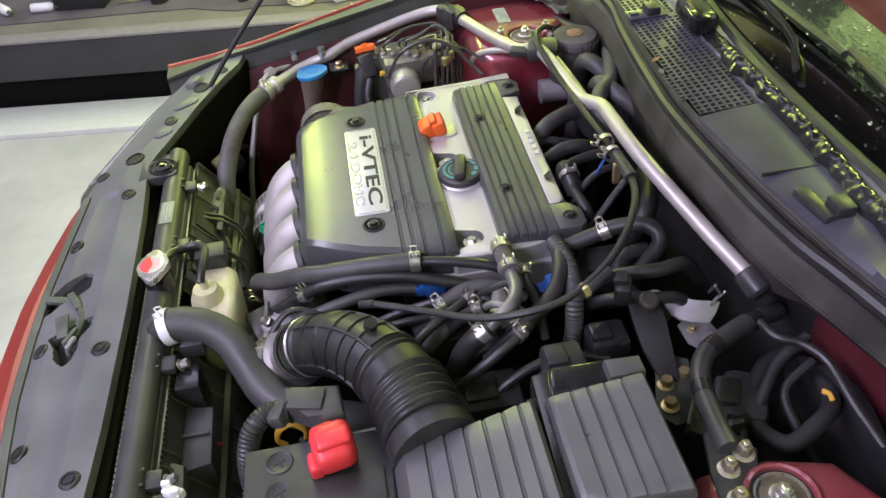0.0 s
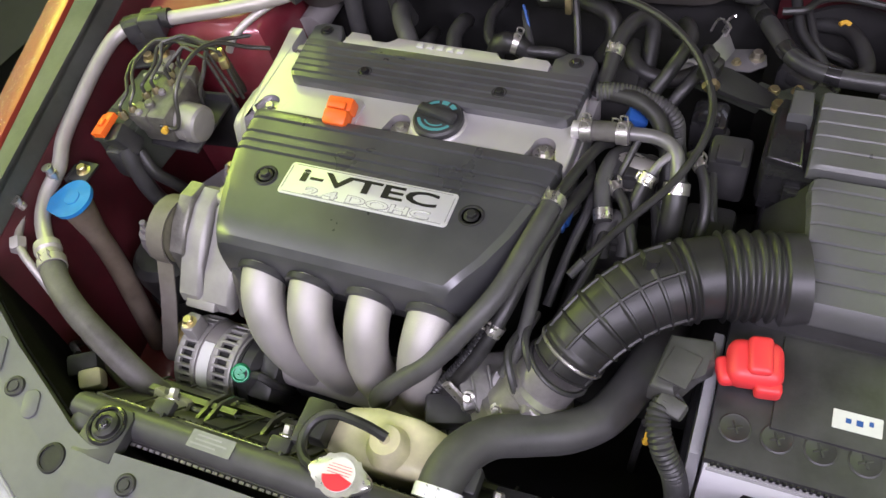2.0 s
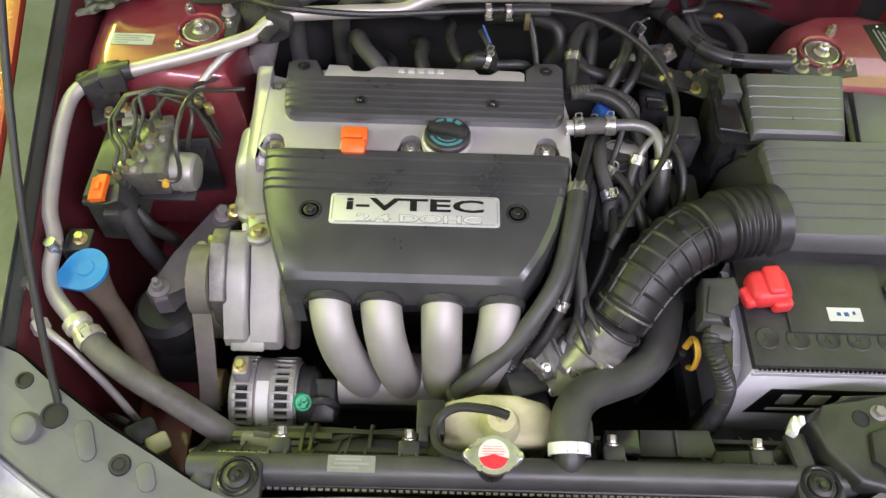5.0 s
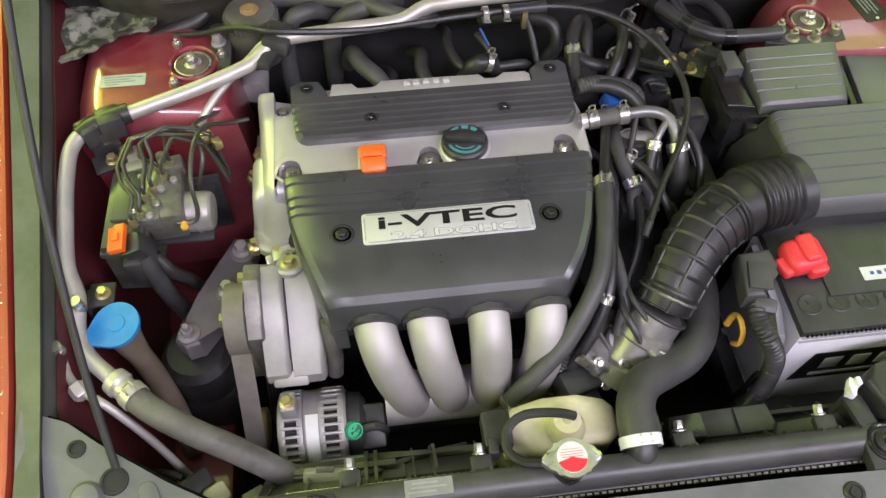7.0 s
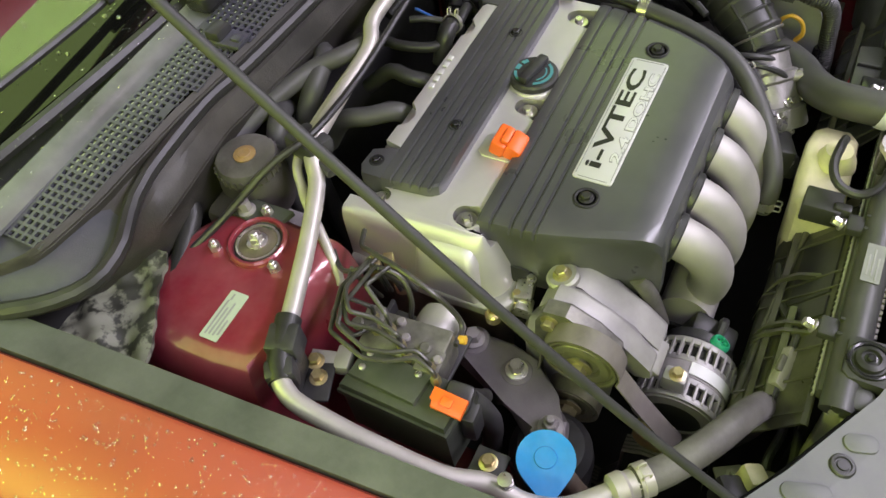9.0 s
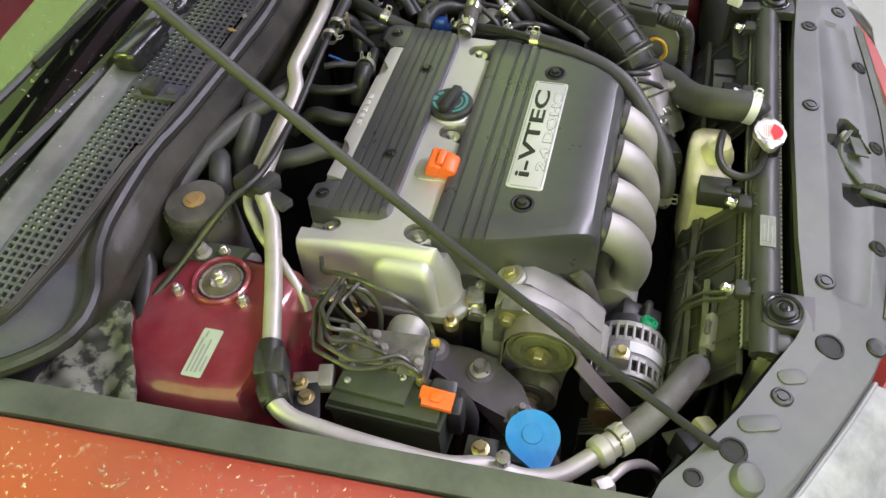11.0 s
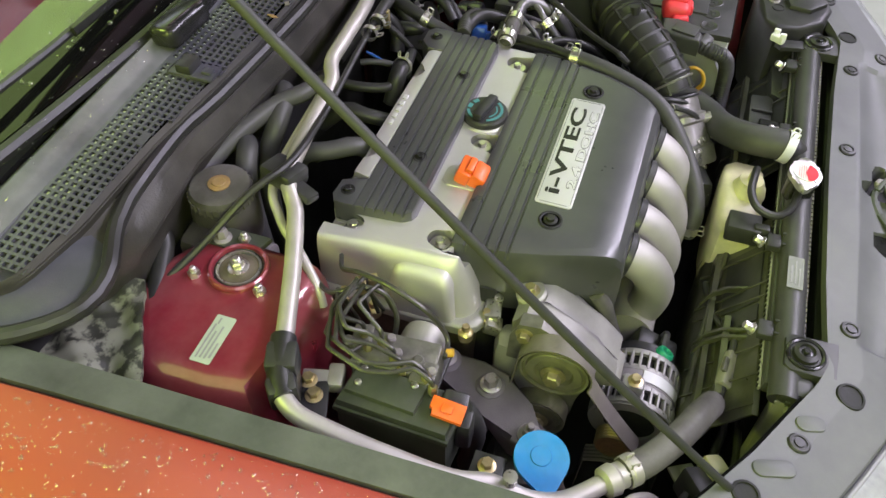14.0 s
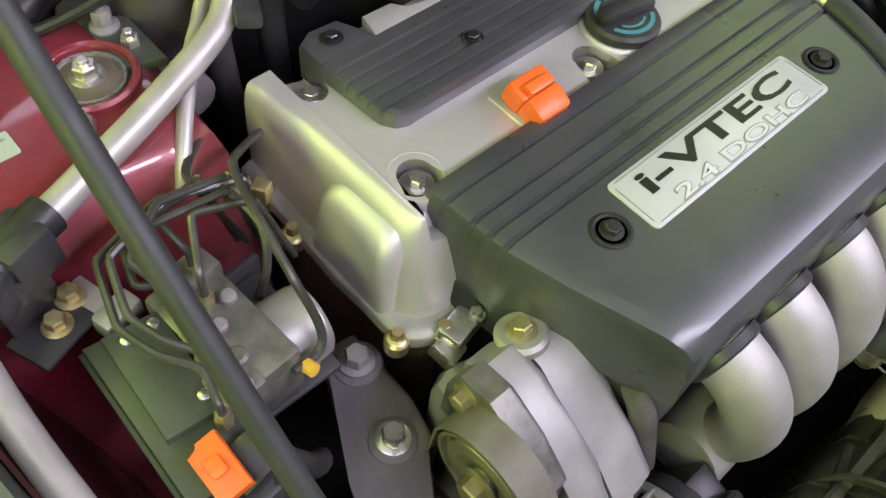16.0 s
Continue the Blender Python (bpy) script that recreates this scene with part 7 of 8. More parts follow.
part("arm_plate", side_plate(RIGHTP, -0.2575, -0.214, 0.009), RAWCAST, ten, "pale alloy arm")
part("stop_pad", box((-0.262, -0.258, 0.722), (0.046, 0.022, 0.018), 0.003, (40, 0, 0)), RAWCAST, ten)
part("pivot_boss", lathe([(0, 0), (0.020, 0), (0.020, 0.006), (0.017, 0.009), (0, 0.009)], (-0.250, -0.140, 0.806), (0, 0.25, 0.97), 24), RAWCAST, ten)
part("pivot_bolt", hexhead((-0.250, -0.138, 0.814), 0.008, 0.008, (0, 0.25, 0.97)), DULLGOLD, ten)
part("case", box((-0.285, -0.15, 0.70), (0.05, 0.09, 0.13), 0.02), RAWCAST, ten)

belt = thing("drive_belt", (BX, -0.22, 0.60), "worn grey-brown ribbed drive belt", "drive belt")
path = []
for k in range(13):
    a = radians(15 + 185 * k / 12)
    path.append((-0.191 + 0.046 * math.cos(a), 0.774 + 0.046 * math.sin(a)))
path += [(-0.262, 0.712), (-0.290, 0.672), (-0.313, 0.642), (-0.315, 0.624), (-0.300, 0.605), (-0.275, 0.604), (-0.250, 0.590), (-0.246, 0.50), (-0.22, 0.44), (-0.17, 0.45), (-0.128, 0.52), (-0.128, 0.62), (-0.130, 0.68), (-0.143, 0.74)]
rr = []
for i, (y, z) in enumerate(path):
    y0, z0 = path[i - 1]
    y1, z1 = path[(i + 1) % len(path)]
    n_ = Vector((z1 - z0, -(y1 - y0))).normalized() * 0.002
    rr.append([(BX - 0.013, y, z), (BX + 0.013, y, z), (BX + 0.013, y + n_.x, z + n_.y), (BX - 0.013, y + n_.x, z + n_.y)])
rr.append(rr[0])
part("loop", loft(rr, cap=False), BELT, belt)
for off in (-0.008, -0.0027, 0.0027, 0.008):
    gl = []
    for y, z in path:
        d = Vector((y + 0.19, z - 0.62)).normalized() * 0.0012
        gl.append([(BX + off - 0.0012, y + d.x, z + d.y), (BX + off + 0.0012, y + d.x, z + d.y), (BX + off + 0.0012, y, z), (BX + off - 0.0012, y, z)])
    gl.append(gl[0])
    part("rib", loft(gl, cap=False), RUBBER, belt)

alt = thing("alternator", (-0.245, -0.298, 0.60), "finned aluminium alternator with a green plug", "alternator")
ac, AR = Vector((-0.240, -0.298, 0.634)), 0.056
part("core", lathe([(0, -0.042), (AR * 0.86, -0.042), (AR * 0.86, 0.048), (0, 0.048)], ac, (1, 0, 0), 36), GRIMESHADE, alt)
part("stator", lathe([(AR * 0.86, -0.016), (AR * 0.98, -0.013), (AR * 0.98, 0.010), (AR * 0.86, 0.013), (AR * 0.86, -0.016)], ac, (1, 0, 0), 40), GREYCAST, alt, "dull grey stator ring")
for x0, x1 in ((-0.042, -0.017), (0.011, 0.038)):
    def band(a, b):
        return lathe([(AR * 0.88, a), (AR * 0.99, a), (AR, a + 0.001), (AR, b - 0.001), (AR * 0.99, b), (AR * 0.88, b), (AR * 0.88, a)], ac, (1, 0, 0), 40)
    face = x0 - 0.004 if x0 < 0 else x1 + 0.004
    bell = part("end_bell", join(band(x0 - 0.004, x0 + 0.004), band(x1 - 0.005, x1 + 0.003), lathe([(AR * 0.9, face - 0.002), (AR * 0.9, face + 0.002), (AR * 0.62, face + 0.002), (AR * 0.62, face - 0.002), (AR * 0.9, face - 0.002)], ac, (1, 0, 0), 40)), RAWCAST, alt, "slotted aluminium end bell")
    for i in range(30):
        a = 2 * math.pi * i / 30
        c = ac + Vector(((x0 + x1) / 2, AR * 0.95 * math.cos(a), AR * 0.95 * math.sin(a)))
        part("fin", box(c, (x1 - x0, 0.0075, 0.0040), 0.001, (math.degrees(a), 0, 0)), RAWCAST, bell)
part("stator_label", sheet([[ac + Vector((x, AR * 1.012 * math.cos(a), AR * 1.012 * math.sin(a))) for a in (radians(q) for q in range(164, 84, -8))] for x in (-0.010, 0.007)], 0.0008), LABEL, alt, "white paper label on the stator")
part("pulley", lathe([(0, 0)] + [(0.025 + 0.0025 * (i % 2), 0.0022 * i) for i in range(11)] + [(0, 0.024)], ac + Vector((-0.088, 0.012, 0.0)), (1, 0, 0), 32), GOLD, alt, "ribbed brassy pulley")
part("ear", box(ac + Vector((-0.03, 0.01, 0.066)), (0.022, 0.03, 0.03), 0.006), RAWCAST, alt)
part("ear_bolt", hexhead(ac + Vector((-0.03, 0.008, 0.080)), 0.007, 0.008), GOLD, alt)
part("rear_cover", lathe([(0, 0), (AR * 0.85, 0), (AR * 0.8, 0.022), (AR * 0.6, 0.030), (0, 0.030)], ac + Vector((0.040, 0, 0)), (1, 0, 0), 30), BLACK, alt)
part("regulator", box(ac + Vector((0.078, -0.004, -0.004)), (0.036, 0.062, 0.066), 0.006, (20, 0, 0)), BLACK, alt, "black regulator block")
pa = Vector((0.45, -0.45, 0.77))
part("plug", join(lathe([(0, 0), (0.012, 0), (0.013, 0.026), (0.011, 0.030), (0.0095, 0.030), (0.0085, 0.024), (0, 0.024)], ac + Vector((0.042, -0.014, 0.022)), pa, 16), lathe([(0.013, 0), (0.0148, 0.002), (0.013, 0.004)], ac + Vector((0.042, -0.014, 0.022)) + pa * 0.010, pa, 16), *[lathe([(0, 0), (0.0018, 0), (0.0018, 0.008), (0, 0.008)], ac + Vector((0.042 + 0.004 * math.cos(q), -0.014 + 0.004 * math.sin(q), 0.022)) + pa * 0.022, pa, 6) for q in (0, 2.1, 4.2)]), GREENC, alt, "bright green open connector")
part("wire", tube([ac + Vector((0.062, -0.02, 0.03)), ac + Vector((0.082, -0.022, 0.042)), ac + Vector((0.095, -0.02, 0.02)), ac + Vector((0.09, 0.0, -0.05))], 0.006, 8), BLACK, alt)
hose("breather_hose", [(-0.205, -0.215, 0.788), (-0.203, -0.228, 0.765), (-0.202, -0.240, 0.73), (-0.205, -0.250, 0.705)], 0.011, DUSTY, "short dusty rubber hose beside the manifold")

# ---- hoses, cables and fittings on the gearbox side ----
hose("breather_joint", [(0.180, 0.022, 0.867), (0.205, 0.023, 0.870), (0.240, 0.023, 0.873)], 0.0125, DUSTY, "brown rubber breather hose with two clamps", clamps=(0.15, 0.92))
tb = thing("breather_pipe", (0.28, 0.01, 0.87), "grey metal breather pipe bent downwards", "pipe")
part("pipe", tube([(0.236, 0.023, 0.873), (0.270, 0.022, 0.875), (0.292, 0.012, 0.872), (0.301, -0.008, 0.862), (0.303, -0.025, 0.845)], 0.0085, 14), DULLPIPE, tb)
part("branch", tube([(0.294, 0.008, 0.870), (0.280, -0.008, 0.866), (0.270, -0.022, 0.850)], 0.005, 10), DULLPIPE, tb)
part("branch", tube([(0.25, 0.020, 0.870), (0.240, -0.010, 0.85), (0.228, -0.035, 0.82)], 0.0045, 10), RUBBER, tb)
hose("purge_stub", [(0.303, -0.018, 0.852), (0.305, -0.038, 0.835), (0.305, -0.055, 0.81), (0.303, -0.065, 0.77)], 0.0135, RUBBER, "short thick black rubber stub", clamps=(0.06,))
hose("branch_hose", [(0.272, -0.016, 0.856), (0.264, -0.036, 0.840), (0.258, -0.060, 0.815), (0.255, -0.09, 0.77)], 0.0085, RUBBER, "thin black branch hose", clamps=(0.1,))
vh = thing("vacuum_hose", (0.205, 0.01, 0.85), "long black vacuum hose with a thick sleeve over the runners", "hose", "vacuum hoses")
part("pipe", tube([(0.215, 0.03, 0.845), (0.205, 0.008, 0.858), (0.190, -0.045, 0.864), (0.177, -0.092, 0.863)], 0.0068, 12), RUBBER, vh, "thin black pipe")
part("sleeve", tube([(0.180, -0.082, 0.863), (0.176, -0.100, 0.863), (0.167, -0.147, 0.858), (0.152, -0.205, 0.845), (0.130, -0.246, 0.828), (0.095, -0.285, 0.795), (0.055, -0.312, 0.765), (0.030, -0.322, 0.735), (0.022, -0.318, 0.70)], 0.0122, 16), HOSEGREY, vh, "thick grey-black rubber sleeve")
part("clamp", spring_clamp((0.178, -0.090, 0.863), 0.0128, (0.08, 0.9, 0.0)), STEEL, vh, "bright steel spring clamp")
part("clamp", spring_clamp((0.024, -0.319, 0.712), 0.0128, (0.2, 0.0, 1.0), ears=(0, -1, 0)), STEEL, vh, "bright steel spring clamp")
vh = thing("vacuum_hose", (0.215, 0.02, 0.83), "thin black vacuum hose beside the manifold", "hose", "vacuum hoses")
part("sleeve", tube([(0.205, -0.02, 0.83), (0.186, -0.10, 0.846), (0.172, -0.170, 0.845), (0.160, -0.225, 0.828), (0.142, -0.262, 0.795), (0.115, -0.290, 0.755), (0.095, -0.300, 0.72)], 0.0082, 14), RUBBER, vh)
part("clamp", spring_clamp((0.154, -0.240, 0.815), 0.0088, (0.5, 0.8, 0.7)), STEEL, vh, "bright steel spring clamp")
hose("vacuum_hose", [(0.190, -0.04, 0.80), (0.180, -0.089, 0.818), (0.178, -0.143, 0.822), (0.182, -0.192, 0.815), (0.182, -0.237, 0.80), (0.170, -0.27, 0.77)], 0.0082, HOSEGREY, "grey-black hose below the vacuum hoses", group="vacuum hoses")
hose("coolant_hose", [(0.235, -0.10, 0.79), (0.232, -0.078, 0.812), (0.244, -0.058, 0.816), (0.258, -0.068, 0.812), (0.262, -0.092, 0.79)], 0.0105, HOSEGREY, "doubled grey-black coolant hose beside the duct")
hose("coolant_hose", [(0.232, -0.075, 0.825), (0.220, -0.030, 0.840), (0.224, 0.015, 0.838), (0.236, 0.04, 0.82)], 0.0098, HOSEGREY, "grey-black coolant hose beside the breather", clamps=(0.1,))
hose("fuel_hose", [(0.20, 0.095, 0.862), (0.235, 0.088, 0.862), (0.265, 0.070, 0.850), (0.285, 0.03, 0.825), (0.29, -0.02, 0.78)], 0.0105, RUBBER, "black hose curving behind the breather pipe")
hose("harness", [(0.182, 0.094, 0.862), (0.205, 0.097, 0.864), (0.232, 0.100, 0.858), (0.262, 0.098, 0.848), (0.279, 0.094, 0.832), (0.284, 0.093, 0.800), (0.291, 0.086, 0.76), (0.30, 0.07, 0.70)], 0.0105, HOSEGREY, "corrugated grey-black wiring sleeve", "cable", rib=0.0014, pitch=0.0048)
hose("harness", [(0.156, -0.185, 0.826), (0.148, -0.210, 0.818), (0.139, -0.232, 0.803), (0.131, -0.251, 0.784), (0.112, -0.273, 0.757), (0.092, -0.296, 0.736), (0.082, -0.306, 0.70)], 0.0072, BLACK, "thin corrugated black wiring sleeve by the throttle", "cable", rib=0.0011, pitch=0.0042)
hose("throttle_cable", [(-0.43, 0.275, 0.862), (-0.37, 0.245, 0.885), (-0.30, 0.205, 0.925), (-0.24, 0.178, 0.934), (-0.12, 0.188, 0.918), (0.03, 0.200, 0.920), (0.149, 0.205, 0.922), (0.225, 0.180, 0.925), (0.285, 0.135, 0.915), (0.320, 0.075, 0.898), (0.322, 0.020, 0.885), (0.300, -0.035, 0.868), (0.262, -0.092, 0.856), (0.229, -0.150, 0.849)], 0.0048, RUBBER, "long black throttle cable", "cable", clamps=())
tc = thing("cable_ferrule", (0.14, 0.205, 0.922), "grey plastic cable joint with spring clips", "cable joint")
part("ferrule", tube([(0.085, 0.203, 0.921), (0.12, 0.204, 0.922), (0.150, 0.205, 0.922)], 0.009, 12), BLACK, tc)
for x in (0.058, 0.088):
    part("spring_clip", spring_clamp((x, 0.200, 0.920), 0.011, (1, 0.05, 0), 0.008, (0, -1, 0.4)), STEEL, tc)
part("tip", tube([(0.229, -0.150, 0.849), (0.218, -0.168, 0.842)], 0.0055, 10), BLACK, tc)
part("stay", box((0.117, 0.197, 0.908), (0.008, 0.010, 0.03), 0.001), GOLD, tc)

hose("heater_hose", [(0.182, 0.10, 0.85), (0.186, 0.135, 0.862), (0.190, 0.175, 0.878), (0.205, 0.212, 0.884), (0.222, 0.222, 0.870), (0.225, 0.20, 0.83), (0.22, 0.16, 0.78)], 0.0105, RUBBER, "black heater hose bent over behind the engine", clamps=(0.25,))
hose("heater_hose", [(0.16, 0.20, 0.82), (0.175, 0.205, 0.85), (0.165, 0.225, 0.875), (0.12, 0.245, 0.875), (0.06, 0.26, 0.86)], 0.012, RUBBER, "black heater hose along the firewall")
hose("coolant_loop", [(0.200, 0.215, 0.838), (0.204, 0.188, 0.838), (0.222, 0.170, 0.834), (0.250, 0.168, 0.828), (0.272, 0.178, 0.824), (0.290, 0.190, 0.826), (0.300, 0.205, 0.81)], 0.011, RUBBER, "looped black coolant hose")
hk = thing("lifting_bracket", (0.325, 0.245, 0.80), "bent pale steel bracket with a hole", "bracket")
part("plate", sheet([[(0.262, 0.203, 0.826), (0.267, 0.195, 0.822), (0.273, 0.186, 0.818)], [(0.289, 0.218, 0.834), (0.295, 0.214, 0.827), (0.301, 0.209, 0.820)], [(0.305, 0.245, 0.838), (0.312, 0.236, 0.829), (0.321, 0.226, 0.818)], [(0.312, 0.268, 0.838), (0.319, 0.262, 0.829), (0.328, 0.250, 0.819)]], 0.003), DULLPIPE, hk, "slanted pale leaf")
part("foot", slab([(0.312, 0.226), (0.322, 0.212), (0.352, 0.214), (0.371, 0.230), (0.368, 0.248), (0.350, 0.257), (0.326, 0.252)], 0.8165, 0.8195, 0.0008), DULLPIPE, hk, "flat bolted foot")
part("ring", ring((0.276, 0.193, 0.820), 0.0165, 0.003, (-0.25, -0.55, 0.8), 28, 6), DULLCAST, hk, "pale ring round the hose end")
part("bolt", hexhead((0.357, 0.240, 0.8195), 0.007, 0.009), TARNISH, hk)
part("bolt", hexhead((0.333, 0.226, 0.8195), 0.0045, 0.005), DULLGOLD, hk)
LOOM = [(0.338, 0.330, 0.832), (0.358, 0.285, 0.846), (0.378, 0.245, 0.851), (0.402, 0.208, 0.853), (0.440, 0.188, 0.853), (0.490, 0.182, 0.855), (0.528, 0.180, 0.858)]
ml = hose("main_loom", LOOM, 0.0115, BLACK, "black wiring loom across the turret", "cable")
line = spline(LOOM)
for f in (0.16, 0.42, 0.66):
    i = int(f * len(line))
    part("tape_band", tube(line[i:i + 3], 0.0124, 14), GLOSS, ml, "black tape wrap")
cs = thing("cable_stay", (0.31, 0.15, 0.85), "dark cable stay with a yellow plated nut", "bracket")
part("block", join(box((0.308, 0.143, 0.880), (0.026, 0.020, 0.034), 0.006, (0, 12, -20)), box((0.306, 0.140, 0.900), (0.018, 0.018, 0.012), 0.004, (0, 12, -20))), RUBBER, cs)
part("nut", lathe([(0.005, 0), (0.0095, 0), (0.0105, 0.003), (0.0095, 0.008), (0.005, 0.008)], (0.314, 0.098, 0.899), (0.25, -1, -0.25), 6), GOLD, cs)
part("ferrule", tube([(0.300, 0.128, 0.908), (0.309, 0.110, 0.903), (0.316, 0.096, 0.899)], 0.0072, 12), BLACK, cs)
ga = thing("gearbox_bracket", (0.33, 0.19, 0.79), "dusty dark steel bracket arm over the gearbox", "bracket")
# arm coloured near-black for the dim spot it lies in
part("arm", sheet([[(0.285, 0.158, 0.846), (0.290, 0.175, 0.849), (0.296, 0.193, 0.846)], [(0.318, 0.156, 0.836), (0.324, 0.175, 0.841), (0.330, 0.193, 0.838)], [(0.350, 0.158, 0.822), (0.356, 0.175, 0.826), (0.362, 0.190, 0.824)], [(0.385, 0.168, 0.806), (0.390, 0.178, 0.808), (0.395, 0.187, 0.806)]], 0.006), GRIMESHADE, ga)
part("web", box((0.335, 0.178, 0.812), (0.09, 0.004, 0.03), 0.001, (0, 24, 4)), DARKBOX, ga)
part("stub", lathe([(0, 0), (0.012, 0), (0.012, 0.016), (0.009, 0.019), (0, 0.019)], (0.303, 0.178, 0.842), (0.3, 0, 1), 18), BROWNCAP, ga, "round rubber stub")
gb = thing("ground_bracket", (0.40, 0.175, 0.82), "dull steel bracket with yellow plated bolts", "bracket")
part("plate", plate_at([(-0.055, -0.02), (0.03, -0.022), (0.045, 0.0), (0.035, 0.024), (-0.045, 0.018)], 0.003, (0.405, 0.178, 0.800), (0.1, -0.1, 1), -18), DARKBOX, gb)
for p in ((0.394, 0.172, 0.802), (0.386, 0.196, 0.802), (0.425, 0.165, 0.803)):
    part("bolt", hexhead(p, 0.0075, 0.009), GOLD, gb)
for p, s, r, lab in (((0.234, 0.082, 0.836), (0.026, 0.024, 0.022), (0, 20, 10), "blue plastic connector by the coil cover"), ((0.184, -0.070, 0.822), (0.018, 0.030, 0.028), (20, 0, 0), "blue plastic connector by the engine cover")):
    single("connector", join(box(p, s, 0.004, r), box((p[0], p[1] - 0.016, p[2] - 0.004), (s[0] * 0.6, 0.016, s[2] * 0.6), 0.003, r)), BLUEC, p, lab, "connector", "blue connectors")
for p, s, m, lab in (((0.245, 0.005, 0.815), (0.06, 0.05, 0.05), BLACK, "black plastic solenoid housing by the breather"), ((0.318, 0.125, 0.795), (0.045, 0.05, 0.06), GLOSS, "glossy black plastic sensor block"), ((0.352, 0.06, 0.80), (0.05, 0.05, 0.07), BLACK, "black relay beside the fuse box"), ((0.24, -0.06, 0.775), (0.05, 0.07, 0.05), GRIMESHADE, "grimy cast thermostat housing below hoses"), ((0.345, -0.03, 0.74), (0.06, 0.08, 0.10), GRIMESHADE, "grimy dark gearbox solenoid housing"), ((0.20, 0.16, 0.80), (0.07, 0.08, 0.06), GRIMESHADE, "grimy valve behind the engine")):
    single("housing", join(box(p, s, 0.008), box((p[0], p[1] - 0.01, p[2] + s[2] / 2), (s[0] * 0.6, s[1] * 0.5, 0.012), 0.003)), m, p, lab, "housing")
pv = thing("purge_valve", (0.245, 0.0, 0.83), "black purge valve held by a bright wire clip", "valve")
part("body", tube([(0.225, 0.006, 0.828), (0.255, 0.004, 0.832), (0.275, 0.0, 0.832)], 0.017, 18), DULLCAST, pv, "pale alloy valve body")
part("collar", lathe([(0, 0), (0.019, 0), (0.019, 0.006), (0.014, 0.010), (0.014, 0.020), (0.010, 0.022), (0, 0.022)], (0.262, 0.022, 0.812), (0.2, -0.2, 1), 22), STEEL, pv, "bright turned collar")
part("wire_clip", ring((0.246, -0.004, 0.838), 0.024, 0.0015, (0.1, -0.3, 0.95), 28, 6), STEEL, pv)
for i, pts in enumerate((((0.19, 0.03, 0.80), (0.21, -0.04, 0.82), (0.20, -0.11, 0.80), (0.19, -0.17, 0.77)), ((0.225, -0.02, 0.80), (0.235, -0.09, 0.815), (0.225, -0.15, 0.80), (0.20, -0.2, 0.76)), ((0.27, 0.03, 0.80), (0.285, -0.03, 0.79), (0.30, -0.08, 0.775), (0.32, -0.09, 0.74)), ((0.34, 0.12, 0.80), (0.335, 0.06, 0.815), (0.345, 0.0, 0.80), (0.36, -0.05, 0.76)), ((0.05, 0.215, 0.87), (0.06, 0.19, 0.87), (0.075, 0.16, 0.855), (0.085, 0.14, 0.82)), ((0.12, 0.215, 0.905), (0.130, 0.19, 0.88), (0.138, 0.16, 0.84), (0.14, 0.14, 0.80)))):
    hose("small_hose", list(pts), 0.0058 if i < 4 else 0.005, RUBBER if i % 2 else BLACK, "small black hose among the fittings", group="small hoses")
single("blue_cable_tie", tube([(0.052, 0.205, 0.89), (0.062, 0.19, 0.875), (0.07, 0.175, 0.86)], 0.002, 6), BLUEC, (0.06, 0.19, 0.87), "thin blue wire behind the engine", "wire")
eg = thing("exhaust_sensor_elbow", (0.05, 0.14, 0.85), "black elbow with bright clips behind the coil cover", "elbow")
part("elbow", tube([(0.02, 0.155, 0.83), (0.035, 0.15, 0.868), (0.055, 0.15, 0.872), (0.075, 0.155, 0.85)], 0.013, 14), RUBBER, eg)
part("clip", spring_clamp((0.058, 0.15, 0.872), 0.0135, (1, 0, -0.3), 0.008), STEEL, eg)
# dark hoses behind the engine, by the brake servo
for pts, r in ((((-0.16, 0.30, 0.86), (-0.20, 0.27, 0.893), (-0.235, 0.255, 0.88), (-0.245, 0.25, 0.80), (-0.24, 0.24, 0.62)), 0.014), (((-0.06, 0.30, 0.88), (-0.09, 0.268, 0.900), (-0.14, 0.255, 0.894), (-0.17, 0.262, 0.85), (-0.175, 0.27, 0.76), (-0.17, 0.26, 0.60)), 0.0145), (((-0.46, 0.262, 0.86), (-0.40, 0.285, 0.866), (-0.365, 0.30, 0.875), (-0.35, 0.33, 0.90)), 0.012), (((-0.150, 0.250, 0.80), (-0.143, 0.221, 0.845), (-0.129, 0.189, 0.85), (-0.102, 0.152, 0.845), (-0.085, 0.13, 0.80)), 0.0135), (((0.0, 0.27, 0.84), (0.006, 0.235, 0.86), (0.003, 0.205, 0.862), (0.021, 0.157, 0.86), (0.072, 0.150, 0.862), (0.116, 0.157, 0.856), (0.13, 0.17, 0.82)), 0.0075), (((-0.05, 0.24, 0.82), (-0.038, 0.203, 0.85), (-0.041, 0.172, 0.85), (-0.031, 0.140, 0.84)), 0.011), (((-0.10, 0.23, 0.80), (-0.085, 0.181, 0.83), (-0.091, 0.145, 0.83), (-0.075, 0.116, 0.80)), 0.009), (((-0.26, 0.31, 0.885), (-0.19, 0.29, 0.900), (-0.123, 0.266, 0.905), (-0.089, 0.240, 0.908), (-0.045, 0.222, 0.902), (-0.022, 0.232, 0.890), (-0.015, 0.26, 0.87)), 0.0125)):
    # thinner hoses take darker rubber to paint the shade behind the engine
    hose("heater_hose", list(pts), r, HOSEGREY if r > 0.0122 else RUBBER, "dusty grey-black hose behind the engine", group="hoses behind the engine")
